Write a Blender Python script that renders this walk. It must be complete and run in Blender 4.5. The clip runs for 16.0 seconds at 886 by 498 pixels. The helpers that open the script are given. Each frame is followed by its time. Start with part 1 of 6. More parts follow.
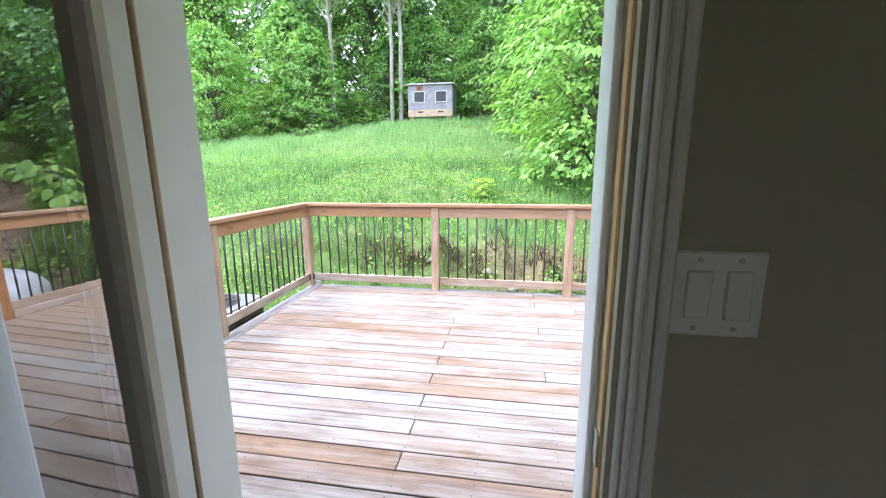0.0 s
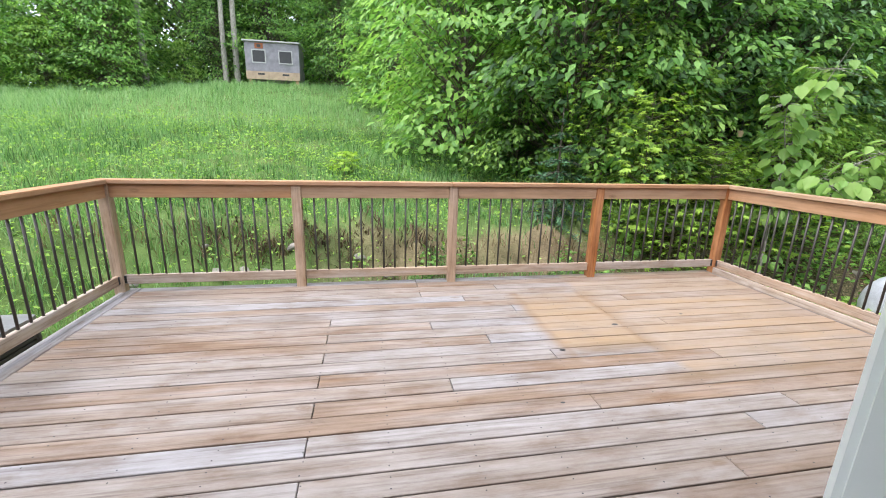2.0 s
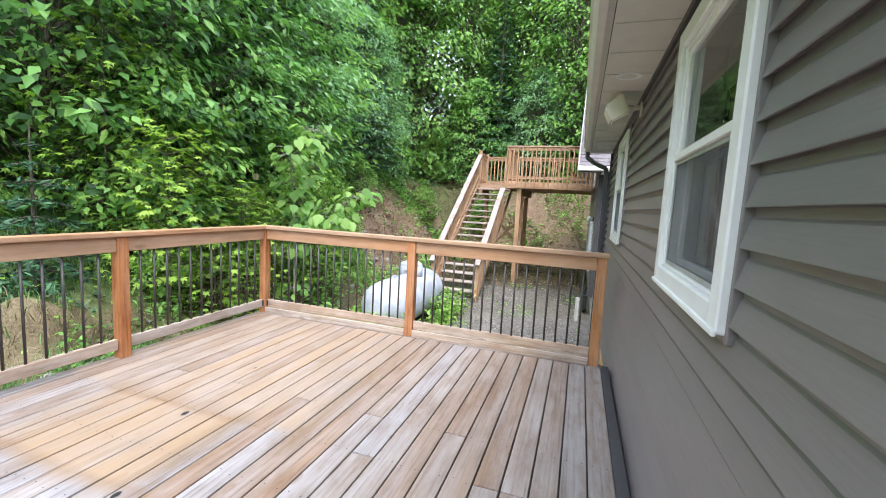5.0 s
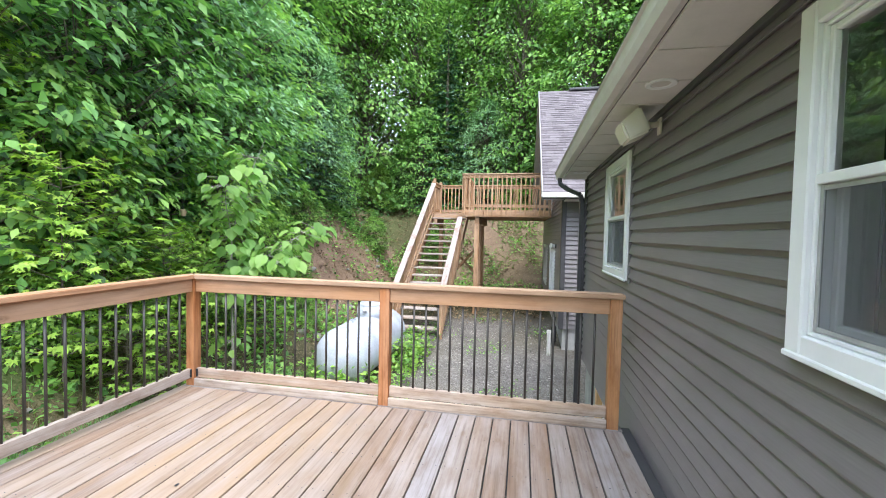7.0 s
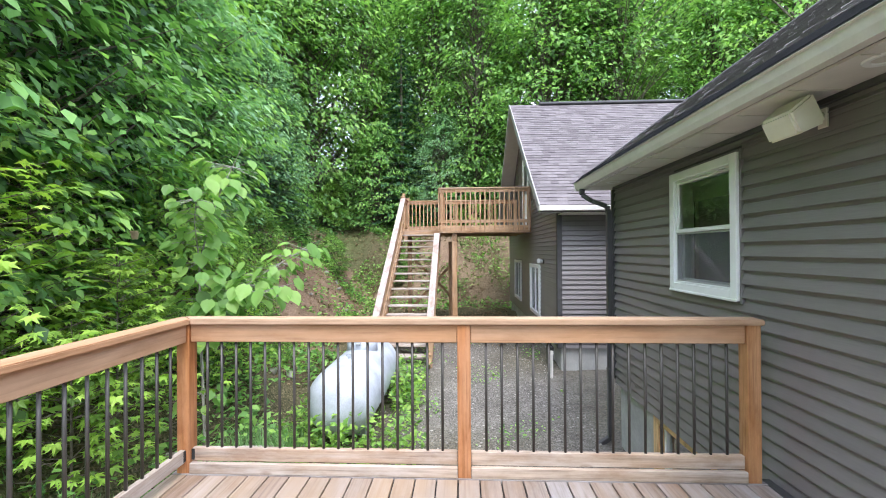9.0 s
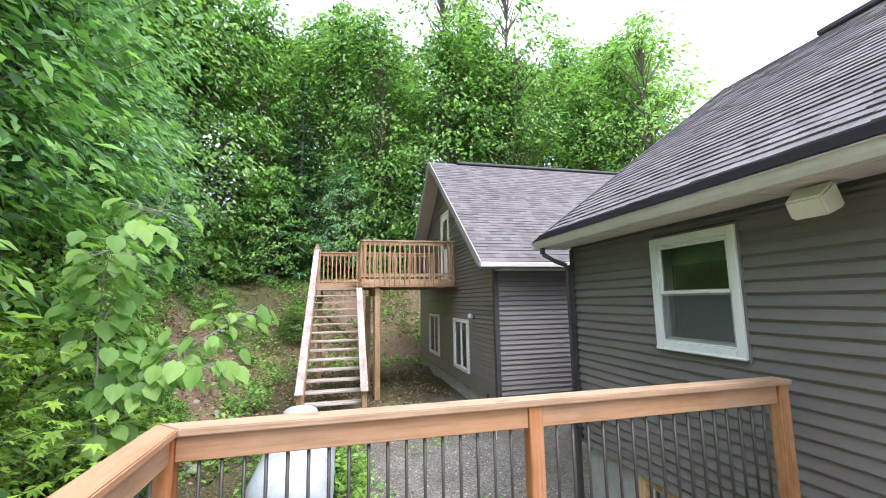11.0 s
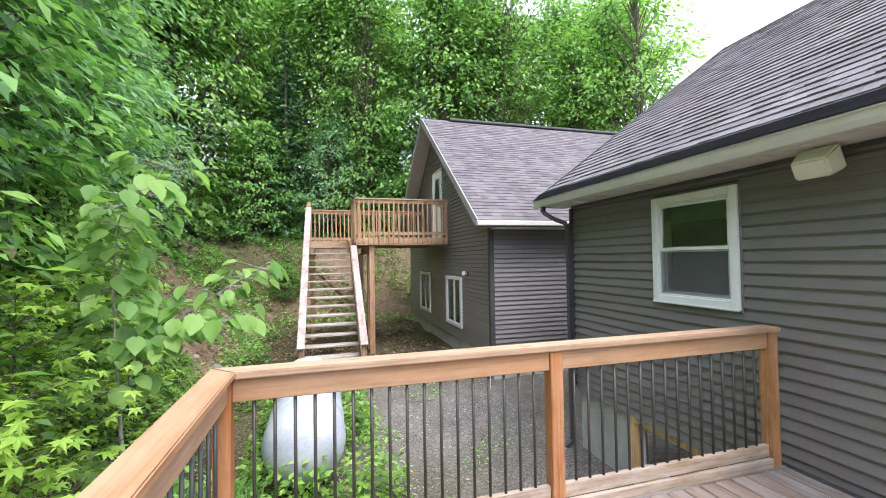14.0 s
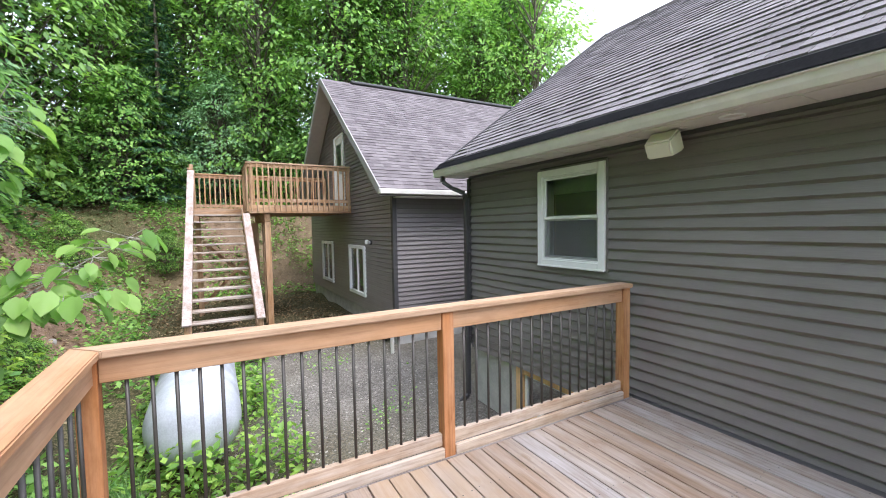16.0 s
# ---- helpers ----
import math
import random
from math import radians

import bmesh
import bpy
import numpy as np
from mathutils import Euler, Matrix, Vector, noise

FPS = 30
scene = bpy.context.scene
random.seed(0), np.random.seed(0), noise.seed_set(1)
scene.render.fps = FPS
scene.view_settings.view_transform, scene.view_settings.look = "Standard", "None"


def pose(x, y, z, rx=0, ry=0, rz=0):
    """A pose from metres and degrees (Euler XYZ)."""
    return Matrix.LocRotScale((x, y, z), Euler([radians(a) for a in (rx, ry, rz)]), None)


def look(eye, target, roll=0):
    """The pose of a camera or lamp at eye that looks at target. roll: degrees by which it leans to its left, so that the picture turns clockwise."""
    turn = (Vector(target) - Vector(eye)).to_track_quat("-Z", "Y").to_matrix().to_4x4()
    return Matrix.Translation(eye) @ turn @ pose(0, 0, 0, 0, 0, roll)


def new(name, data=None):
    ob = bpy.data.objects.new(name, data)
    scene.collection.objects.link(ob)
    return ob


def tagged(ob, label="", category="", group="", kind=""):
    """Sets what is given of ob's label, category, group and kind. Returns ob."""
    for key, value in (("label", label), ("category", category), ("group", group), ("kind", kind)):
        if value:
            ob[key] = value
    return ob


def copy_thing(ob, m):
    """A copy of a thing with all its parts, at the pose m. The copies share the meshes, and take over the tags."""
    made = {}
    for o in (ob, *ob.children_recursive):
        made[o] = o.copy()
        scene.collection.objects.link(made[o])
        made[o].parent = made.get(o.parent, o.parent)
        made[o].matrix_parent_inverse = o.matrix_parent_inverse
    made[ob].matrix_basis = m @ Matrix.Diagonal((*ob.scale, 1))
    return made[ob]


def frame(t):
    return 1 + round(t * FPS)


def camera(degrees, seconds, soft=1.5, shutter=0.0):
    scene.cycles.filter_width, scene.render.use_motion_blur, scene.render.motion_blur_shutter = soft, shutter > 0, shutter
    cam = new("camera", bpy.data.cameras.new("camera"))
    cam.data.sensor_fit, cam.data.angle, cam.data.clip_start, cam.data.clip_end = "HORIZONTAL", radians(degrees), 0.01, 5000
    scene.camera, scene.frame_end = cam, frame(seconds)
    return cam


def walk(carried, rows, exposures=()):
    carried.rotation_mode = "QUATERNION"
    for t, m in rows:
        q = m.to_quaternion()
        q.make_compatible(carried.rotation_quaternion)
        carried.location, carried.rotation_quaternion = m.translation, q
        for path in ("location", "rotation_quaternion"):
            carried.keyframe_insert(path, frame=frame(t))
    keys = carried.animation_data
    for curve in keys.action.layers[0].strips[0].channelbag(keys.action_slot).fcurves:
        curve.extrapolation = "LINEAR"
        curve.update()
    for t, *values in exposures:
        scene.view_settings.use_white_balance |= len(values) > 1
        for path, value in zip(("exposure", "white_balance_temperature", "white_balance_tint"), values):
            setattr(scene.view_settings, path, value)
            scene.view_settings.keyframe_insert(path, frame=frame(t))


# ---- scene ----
cam = camera(94.4, 16.0, soft=1.0)
PATH = [
    (0, (0.522, 1.358, 1.503), (0.191, 3.29, 1.108), -0.4),
    (0.5, (0.382, 1.45, 1.5), (0.275, 3.401, 1.074), -0.2),
    (1, (0.318, 1.554, 1.489), (0.35, 3.501, 1.031), 1.4),
    (1.5, (0.313, 1.749, 1.47), (0.447, 3.683, 0.981), 2.6),
    (2, (0.292, 1.954, 1.464), (0.648, 3.857, 0.962), 1.6),
    (2.5, (0.322, 2.125, 1.453), (1.093, 3.91, 0.986), 0.6),
    (3, (0.369, 2.253, 1.444), (1.558, 3.807, 1.029), 1.5),
    (3.5, (0.401, 2.321, 1.488), (1.897, 3.596, 1.117), 2.5),
    (4, (0.432, 2.367, 1.504), (2.122, 3.387, 1.183), 3.4),
    (4.5, (0.46, 2.371, 1.488), (2.264, 3.189, 1.212), 3.7),
    (5, (0.457, 2.543, 1.443), (2.345, 3.164, 1.224), 3.1),
    (5.2, (0.461, 2.598, 1.458), (2.385, 3.112, 1.275), 2.7),
    (7.3, (1.244, 3.165, 1.508), (3.206, 3.549, 1.441), 1.1),
    (7.5, (1.353, 3.253, 1.502), (3.309, 3.668, 1.441), 1.1),
    (8, (1.545, 3.515, 1.502), (3.508, 3.894, 1.468), 1.1),
    (8.2, (1.59, 3.657, 1.501), (3.567, 3.956, 1.466), 0.8),
    (10.3, (1.928, 4.96, 1.628), (3.915, 4.786, 1.776), -1.0),
    (10.5, (2.008, 5.051, 1.645), (3.985, 4.797, 1.81), -0.9),
    (11, (2.123, 5.327, 1.659), (4.05, 4.852, 1.908), -1.0),
    (11.5, (2.205, 5.51, 1.664), (4.104, 4.941, 1.93), -0.8),
    (12, (2.296, 5.55, 1.673), (4.189, 4.948, 1.904), -1.5),
    (12.5, (2.295, 5.609, 1.668), (4.191, 4.996, 1.848), -2.2),
    (13, (2.256, 5.669, 1.648), (4.153, 5.049, 1.786), -2.1),
    (13.5, (2.189, 5.696, 1.632), (4.094, 5.096, 1.725), -1.5),
    (14, (2.096, 5.636, 1.631), (4.017, 5.08, 1.681), -0.9),
    (14.5, (1.988, 5.546, 1.627), (3.926, 5.051, 1.612), -0.2),
    (15, (1.949, 5.514, 1.623), (3.879, 4.994, 1.584), -0.3),
    (15.5, (1.962, 5.545, 1.627), (3.852, 4.893, 1.584), -0.2),
    (16, (2.003, 5.595, 1.618), (3.749, 4.624, 1.51), -1.0),
]
EXPOSURES = [(0, 2.12, 5900, 15), (0.6, 1.86, 5900, 15), (1.2, 1.54, 6100, 13), (1.8, 1.38, 6450, 12), (3.0, 1.38, 6500, 12), (4.5, 1.58, 6150, 11), (8.0, 1.65, 5950, 10), (10.5, 1.53, 6100, 13), (16, 1.5, 6150, 13)]
walk(cam, [(t, look(eye, target, roll)) for t, eye, target, roll in PATH], EXPOSURES)

# ---- world and sun: bright overcast, veiled sun high over the end of the house ----
world = bpy.data.worlds.new("overcast_sky")
scene.world = world
world.use_nodes = True
wn, wl = world.node_tree.nodes, world.node_tree.links
wn.clear()
SUN_EL, SUN_AZ = 60.0, 252.0
sky = wn.new("ShaderNodeTexSky")
sky.sky_type, sky.sun_disc = "NISHITA", False
sky.sun_elevation, sky.sun_rotation = radians(SUN_EL), radians(SUN_AZ)
sky.dust_density, sky.air_density = 6.0, 1.0
grey = wn.new("ShaderNodeRGB")
grey.outputs[0].default_value = (8.0, 8.6, 9.9, 1)
veil = wn.new("ShaderNodeMixRGB")
veil.inputs[0].default_value = 0.8
cloud = wn.new("ShaderNodeTexNoise")
cloud.inputs["Scale"].default_value = 2.2
cloud.inputs["Detail"].default_value = 5.0
cramp = wn.new("ShaderNodeMapRange")
cramp.inputs[1].default_value, cramp.inputs[2].default_value = 0.3, 0.7
cramp.inputs[3].default_value, cramp.inputs[4].default_value = 0.85, 1.15
cmul = wn.new("ShaderNodeMixRGB")
cmul.blend_type = "MULTIPLY"
cmul.inputs[0].default_value = 1.0
bg = wn.new("ShaderNodeBackground")
bg.inputs[1].default_value = 0.14
wout = wn.new("ShaderNodeOutputWorld")
wl.new(grey.outputs[0], cmul.inputs[1])
wl.new(cloud.outputs[0], cramp.inputs[0])
wl.new(cramp.outputs[0], cmul.inputs[2])
wl.new(sky.outputs[0], veil.inputs[1])
wl.new(cmul.outputs[0], veil.inputs[2])
wl.new(veil.outputs[0], bg.inputs[0])
wl.new(bg.outputs[0], wout.inputs[0])
sun_data = bpy.data.lights.new("sun", "SUN")
sun_data.energy, sun_data.angle, sun_data.color = 1.05, radians(25), (1.0, 0.97, 0.93)
sun = new("sun", sun_data)
_az, _el = radians(SUN_AZ), radians(SUN_EL)
SUN_DIR = Vector((math.sin(_az) * math.cos(_el), math.cos(_az) * math.cos(_el), math.sin(_el)))
sun.matrix_world = look(SUN_DIR * 60, (0, 0, 0))


# ---- materials ----
def mat_base(name, rough=0.6, metal=0.0, spec=0.5):
    m = bpy.data.materials.new(name)
    m.use_nodes = True
    n, l = m.node_tree.nodes, m.node_tree.links
    b = n["Principled BSDF"]
    b.inputs["Roughness"].default_value = rough
    b.inputs["Metallic"].default_value = metal
    b.inputs["Specular IOR Level"].default_value = spec
    return m, n, l, b


def ramp_node(n, stops):
    r = n.new("ShaderNodeValToRGB")
    el = r.color_ramp.elements
    while len(el) < len(stops):
        el.new(0.5)
    for e, (p, c) in zip(el, stops):
        e.position, e.color = p, (*c, 1)
    return r


def noise_node(n, l, vec, scale, detail=4, rough=0.55):
    t = n.new("ShaderNodeTexNoise")
    t.inputs["Scale"].default_value = scale
    t.inputs["Detail"].default_value = detail
    t.inputs["Roughness"].default_value = rough
    if vec is not None:
        l.new(vec, t.inputs["Vector"])
    return t


def mixc(n, l, fac, a, b, mode="MIX"):
    m = n.new("ShaderNodeMixRGB")
    m.blend_type = mode
    for i, v in enumerate((fac, a, b)):
        if isinstance(v, (int, float)):
            m.inputs[i].default_value = v
        elif isinstance(v, tuple):
            m.inputs[i].default_value = (*v, 1)
        else:
            l.new(v, m.inputs[i])
    return m.outputs[0]


def math_node(n, l, op, a, b=0.0, clamp=False):
    m = n.new("ShaderNodeMath")
    m.operation, m.use_clamp = op, clamp
    for i, v in enumerate((a, b)):
        if isinstance(v, (int, float)):
            m.inputs[i].default_value = v
        else:
            l.new(v, m.inputs[i])
    return m.outputs[0]


def bump_to(n, l, b, height, strength=0.3, dist=0.01):
    k = n.new("ShaderNodeBump")
    k.inputs["Strength"].default_value = strength
    k.inputs["Distance"].default_value = dist
    l.new(height, k.inputs["Height"])
    l.new(k.outputs[0], b.inputs["Normal"])


def world_pos(n):
    return n.new("ShaderNodeNewGeometry").outputs["Position"]


def wood(name, axis, colours, rough=0.75, weather=(0.36, 0.34, 0.32), amount=0.5, patch=False, contrast=1.0):
    """Sawn softwood, grain along the given axis, tint varied from piece to piece."""
    m, n, l, b = mat_base(name, rough, 0, 0.25)
    pos = world_pos(n)
    info = n.new("ShaderNodeObjectInfo")
    off = n.new("ShaderNodeVectorMath")
    off.operation = "SCALE"
    off.inputs[0].default_value = (17, 31, 23)
    l.new(info.outputs["Random"], off.inputs["Scale"])
    add = n.new("ShaderNodeVectorMath")
    l.new(pos, add.inputs[0])
    l.new(off.outputs[0], add.inputs[1])
    mp = n.new("ShaderNodeMapping")
    sc = [26.0, 26.0, 26.0]
    sc["xyz".index(axis)] = 0.9
    mp.inputs["Scale"].default_value = sc
    l.new(add.outputs[0], mp.inputs["Vector"])
    grain = noise_node(n, l, mp.outputs[0], 2.0, 5, 0.6)
    mp2 = n.new("ShaderNodeMapping")
    sc2 = [9.0, 9.0, 9.0]
    sc2["xyz".index(axis)] = 1.1
    mp2.inputs["Scale"].default_value = sc2
    l.new(add.outputs[0], mp2.inputs["Vector"])
    streak = noise_node(n, l, mp2.outputs[0], 1.0, 3, 0.5)
    base = ramp_node(n, [(0.0, colours[0]), (0.5, colours[1]), (1.0, colours[2])])
    l.new(info.outputs["Random"], base.inputs[0])
    wear = ramp_node(n, [(0.38, (0, 0, 0)), (0.68, (1, 1, 1))])
    l.new(streak.outputs[0], wear.inputs[0])
    wfac = math_node(n, l, "MULTIPLY", wear.outputs[0], amount)
    col = mixc(n, l, wfac, base.outputs[0], weather)
    g2 = ramp_node(n, [(0.28, (0.45, 0.40, 0.37)), (0.48, (0.97, 0.96, 0.95)), (0.72, (1.2, 1.2, 1.2))])
    l.new(grain.outputs[0], g2.inputs[0])
    col = mixc(n, l, 0.75 * contrast, col, g2.outputs[0], "MULTIPLY")
    # blotches of grey weathering and warm brown
    mp3 = n.new("ShaderNodeMapping")
    sc3 = [7.0, 7.0, 7.0]
    sc3["xyz".index(axis)] = 2.2
    mp3.inputs["Scale"].default_value = sc3
    l.new(add.outputs[0], mp3.inputs["Vector"])
    blot = noise_node(n, l, mp3.outputs[0], 1.0, 6, 0.68)
    bl2 = ramp_node(n, [(0.34, (0.62, 0.5, 0.41)), (0.5, (0.98, 0.97, 0.96)), (0.64, (1.22, 1.24, 1.28))])
    l.new(blot.outputs[0], bl2.inputs[0])
    col = mixc(n, l, 0.7 * contrast, col, bl2.outputs[0], "MULTIPLY")
    # knots
    mpk = n.new("ShaderNodeMapping")
    sk = [6.0, 6.0, 6.0]
    sk["xyz".index(axis)] = 2.6
    mpk.inputs["Scale"].default_value = sk
    l.new(add.outputs[0], mpk.inputs["Vector"])
    vor = n.new("ShaderNodeTexVoronoi")
    vor.inputs["Scale"].default_value = 1.0
    l.new(mpk.outputs[0], vor.inputs["Vector"])
    kn = ramp_node(n, [(0.03, (1, 1, 1)), (0.065, (0.45, 0.45, 0.45)), (0.09, (0.75, 0.75, 0.75)), (0.15, (0, 0, 0))])
    l.new(vor.outputs["Distance"], kn.inputs[0])
    col = mixc(n, l, math_node(n, l, "MULTIPLY", kn.outputs[0], 0.6), col, (0.15, 0.085, 0.045))
    if patch:
        # less weathered rectangles where things stood, as golden wood with dark rims
        sep = n.new("ShaderNodeSeparateXYZ")
        wob = noise_node(n, l, pos, 3.0, 3)
        l.new(pos, sep.inputs[0])
        wx = math_node(n, l, "ADD", sep.outputs[0], math_node(n, l, "MULTIPLY", math_node(n, l, "SUBTRACT", wob.outputs[0], 0.5), 0.12))
        wy = math_node(n, l, "ADD", sep.outputs[1], math_node(n, l, "MULTIPLY", math_node(n, l, "SUBTRACT", wob.outputs[0], 0.5), 0.12))

        def inside(v, a, c, soft=0.05):
            r1 = n.new("ShaderNodeMapRange")
            r1.inputs[1].default_value, r1.inputs[2].default_value = a - soft, a + soft
            l.new(v, r1.inputs[0])
            r2 = n.new("ShaderNodeMapRange")
            r2.inputs[1].default_value, r2.inputs[2].default_value = c + soft, c - soft
            l.new(v, r2.inputs[0])
            return math_node(n, l, "MULTIPLY", r1.outputs[0], r2.outputs[0])

        m1 = math_node(n, l, "MULTIPLY", inside(wx, 1.71, 2.45), inside(wy, 4.5, 5.62))
        m2 = math_node(n, l, "MULTIPLY", inside(wx, 2.45, 4.6), inside(wy, 4.02, 6.3, 0.25))
        m3 = inside(wx, 2.6, 9.0, 1.1)
        st = noise_node(n, l, mp2.outputs[0], 0.7, 3)
        col = mixc(n, l, math_node(n, l, "MULTIPLY", m3, 0.2), col, (0.34, 0.24, 0.165))
        col = mixc(n, l, math_node(n, l, "MULTIPLY", math_node(n, l, "MULTIPLY", m2, st.outputs[0]), math_node(n, l, "MULTIPLY", info.outputs["Random"], 1.3), True), col, (0.36, 0.24, 0.138))
        col = mixc(n, l, math_node(n, l, "MULTIPLY", math_node(n, l, "MULTIPLY", m1, st.outputs[0]), math_node(n, l, "ADD", math_node(n, l, "MULTIPLY", info.outputs["Random"], 0.9), 0.5), True), col, (0.34, 0.22, 0.115))
        rim = math_node(n, l, "MULTIPLY", math_node(n, l, "SUBTRACT", inside(wx, 1.71, 2.45, 0.12), inside(wx, 1.76, 2.38, 0.03), True), inside(wy, 4.3, 5.7))
        col = mixc(n, l, math_node(n, l, "MULTIPLY", rim, 0.75), col, (0.2, 0.12, 0.06))
        rim2 = math_node(n, l, "MULTIPLY", inside(wx, 2.3, 3.5, 0.1), inside(wy, 4.0, 4.12, 0.06))
        rim3 = math_node(n, l, "MULTIPLY", inside(wx, 1.75, 2.5, 0.1), inside(wy, 4.44, 4.56, 0.06))
        col = mixc(n, l, math_node(n, l, "MULTIPLY", math_node(n, l, "ADD", rim2, rim3, True), 0.6), col, (0.19, 0.125, 0.07))
        dark = noise_node(n, l, pos, 1.3, 4)
        dr = ramp_node(n, [(0.52, (0, 0, 0)), (0.72, (1, 1, 1))])
        l.new(dark.outputs[0], dr.inputs[0])
        col = mixc(n, l, math_node(n, l, "MULTIPLY", dr.outputs[0], 0.35), col, (0.22, 0.19, 0.17))
    l.new(col, b.inputs["Base Color"])
    bump_to(n, l, b, grain.outputs[0], 0.35, 0.004)
    return m


def plain(name, colour, rough=0.5, metal=0.0, var=0.12, scale=6.0, bump=0.0, spec=0.5, fine=60.0):
    m, n, l, b = mat_base(name, rough, metal, spec)
    pos = world_pos(n)
    t = noise_node(n, l, pos, scale, 5)
    f = noise_node(n, l, pos, fine, 3)
    r = ramp_node(n, [(0.3, tuple(c * (1 - var) for c in colour)), (0.7, tuple(min(1, c * (1 + var)) for c in colour))])
    l.new(t.outputs[0], r.inputs[0])
    col = mixc(n, l, 0.25 * min(1, var * 5), r.outputs[0], f.outputs[0], "OVERLAY")
    l.new(col, b.inputs["Base Color"])
    if bump:
        bump_to(n, l, b, f.outputs[0], bump, 0.004)
    return m


def siding_mat(name, colour):
    m, n, l, b = mat_base(name, 0.42, 0, 0.9)
    pos = world_pos(n)
    mp = n.new("ShaderNodeMapping")
    mp.inputs["Scale"].default_value = (3, 3, 60)
    l.new(pos, mp.inputs["Vector"])
    g = noise_node(n, l, mp.outputs[0], 2.5, 4)
    s = noise_node(n, l, pos, 0.9, 4)
    info = n.new("ShaderNodeObjectInfo")
    r = ramp_node(n, [(0.3, tuple(c * 0.88 for c in colour)), (0.7, tuple(c * 1.1 for c in colour))])
    l.new(s.outputs[0], r.inputs[0])
    col = mixc(n, l, 0.18, r.outputs[0], g.outputs[0], "OVERLAY")
    k = n.new("ShaderNodeMapRange")
    k.inputs[3].default_value, k.inputs[4].default_value = 0.93, 1.07
    l.new(info.outputs["Random"], k.inputs[0])
    col = mixc(n, l, 1.0, col, k.outputs[0], "MULTIPLY")
    l.new(col, b.inputs["Base Color"])
    bump_to(n, l, b, g.outputs[0], 0.12, 0.003)
    return m


def shingle_mat(name, c0, c1):
    m, n, l, b = mat_base(name, 0.92, 0, 0.15)
    pos = world_pos(n)
    geo = n.new("ShaderNodeNewGeometry")
    info = n.new("ShaderNodeObjectInfo")
    rnd = math_node(n, l, "FRACT", math_node(n, l, "ADD", geo.outputs["Random Per Island"], info.outputs["Random"]))
    r = ramp_node(n, [(0.0, c0), (1.0, c1)])
    l.new(rnd, r.inputs[0])
    g = noise_node(n, l, pos, 140, 2)
    s = noise_node(n, l, pos, 1.2, 4)
    col = mixc(n, l, 0.6, r.outputs[0], g.outputs[0], "OVERLAY")
    col = mixc(n, l, 0.3, col, s.outputs[0], "OVERLAY")
    l.new(col, b.inputs["Base Color"])
    bump_to(n, l, b, g.outputs[0], 0.5, 0.004)
    return m


def leaf_mat(name, dark, mid, light, trans=0.45, rough=0.45):
    m, n, l, b = mat_base(name, rough, 0, 0.3)
    geo = n.new("ShaderNodeNewGeometry")
    info = n.new("ShaderNodeObjectInfo")
    big = noise_node(n, l, geo.outputs["Position"], 0.55, 3)
    a = math_node(n, l, "ADD", math_node(n, l, "MULTIPLY", geo.outputs["Random Per Island"], 0.6), math_node(n, l, "MULTIPLY", big.outputs[0], 0.7))
    a = math_node(n, l, "ADD", a, math_node(n, l, "MULTIPLY", math_node(n, l, "SUBTRACT", info.outputs["Random"], 0.5), 0.3))
    r = ramp_node(n, [(0.28, tuple(c * 0.5 for c in dark)), (0.60, mid), (0.92, light)])
    l.new(a, r.inputs[0])
    l.new(r.outputs[0], b.inputs["Base Color"])
    tr = n.new("ShaderNodeBsdfTranslucent")
    tint = mixc(n, l, 1.0, r.outputs[0], (1.17, 1.28, 0.74), "MULTIPLY")
    l.new(tint, tr.inputs[0])
    ms = n.new("ShaderNodeMixShader")
    ms.inputs[0].default_value = trans
    l.new(b.outputs[0], ms.inputs[1])
    l.new(tr.outputs[0], ms.inputs[2])
    l.new(ms.outputs[0], n["Material Output"].inputs[0])
    return m


def bark_mat(name, c0, c1):
    m, n, l, b = mat_base(name, 0.9, 0, 0.2)
    pos = world_pos(n)
    mp = n.new("ShaderNodeMapping")
    mp.inputs["Scale"].default_value = (9, 9, 2)
    l.new(pos, mp.inputs["Vector"])
    g = noise_node(n, l, mp.outputs[0], 3, 6, 0.65)
    r = ramp_node(n, [(0.35, c0), (0.65, c1)])
    l.new(g.outputs[0], r.inputs[0])
    l.new(r.outputs[0], b.inputs["Base Color"])
    bump_to(n, l, b, g.outputs[0], 0.6, 0.03)
    return m


# IOR is set above that of real glass, to strengthen the panes' reflections
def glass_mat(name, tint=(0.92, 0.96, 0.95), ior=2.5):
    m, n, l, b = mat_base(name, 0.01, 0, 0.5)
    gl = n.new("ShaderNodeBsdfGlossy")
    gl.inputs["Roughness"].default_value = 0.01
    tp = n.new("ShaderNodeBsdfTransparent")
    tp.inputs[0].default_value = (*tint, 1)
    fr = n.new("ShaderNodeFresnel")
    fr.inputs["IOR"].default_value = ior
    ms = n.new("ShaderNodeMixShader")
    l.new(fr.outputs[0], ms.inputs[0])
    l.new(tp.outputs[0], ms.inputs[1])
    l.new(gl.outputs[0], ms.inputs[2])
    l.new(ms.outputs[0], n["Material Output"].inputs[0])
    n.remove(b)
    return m


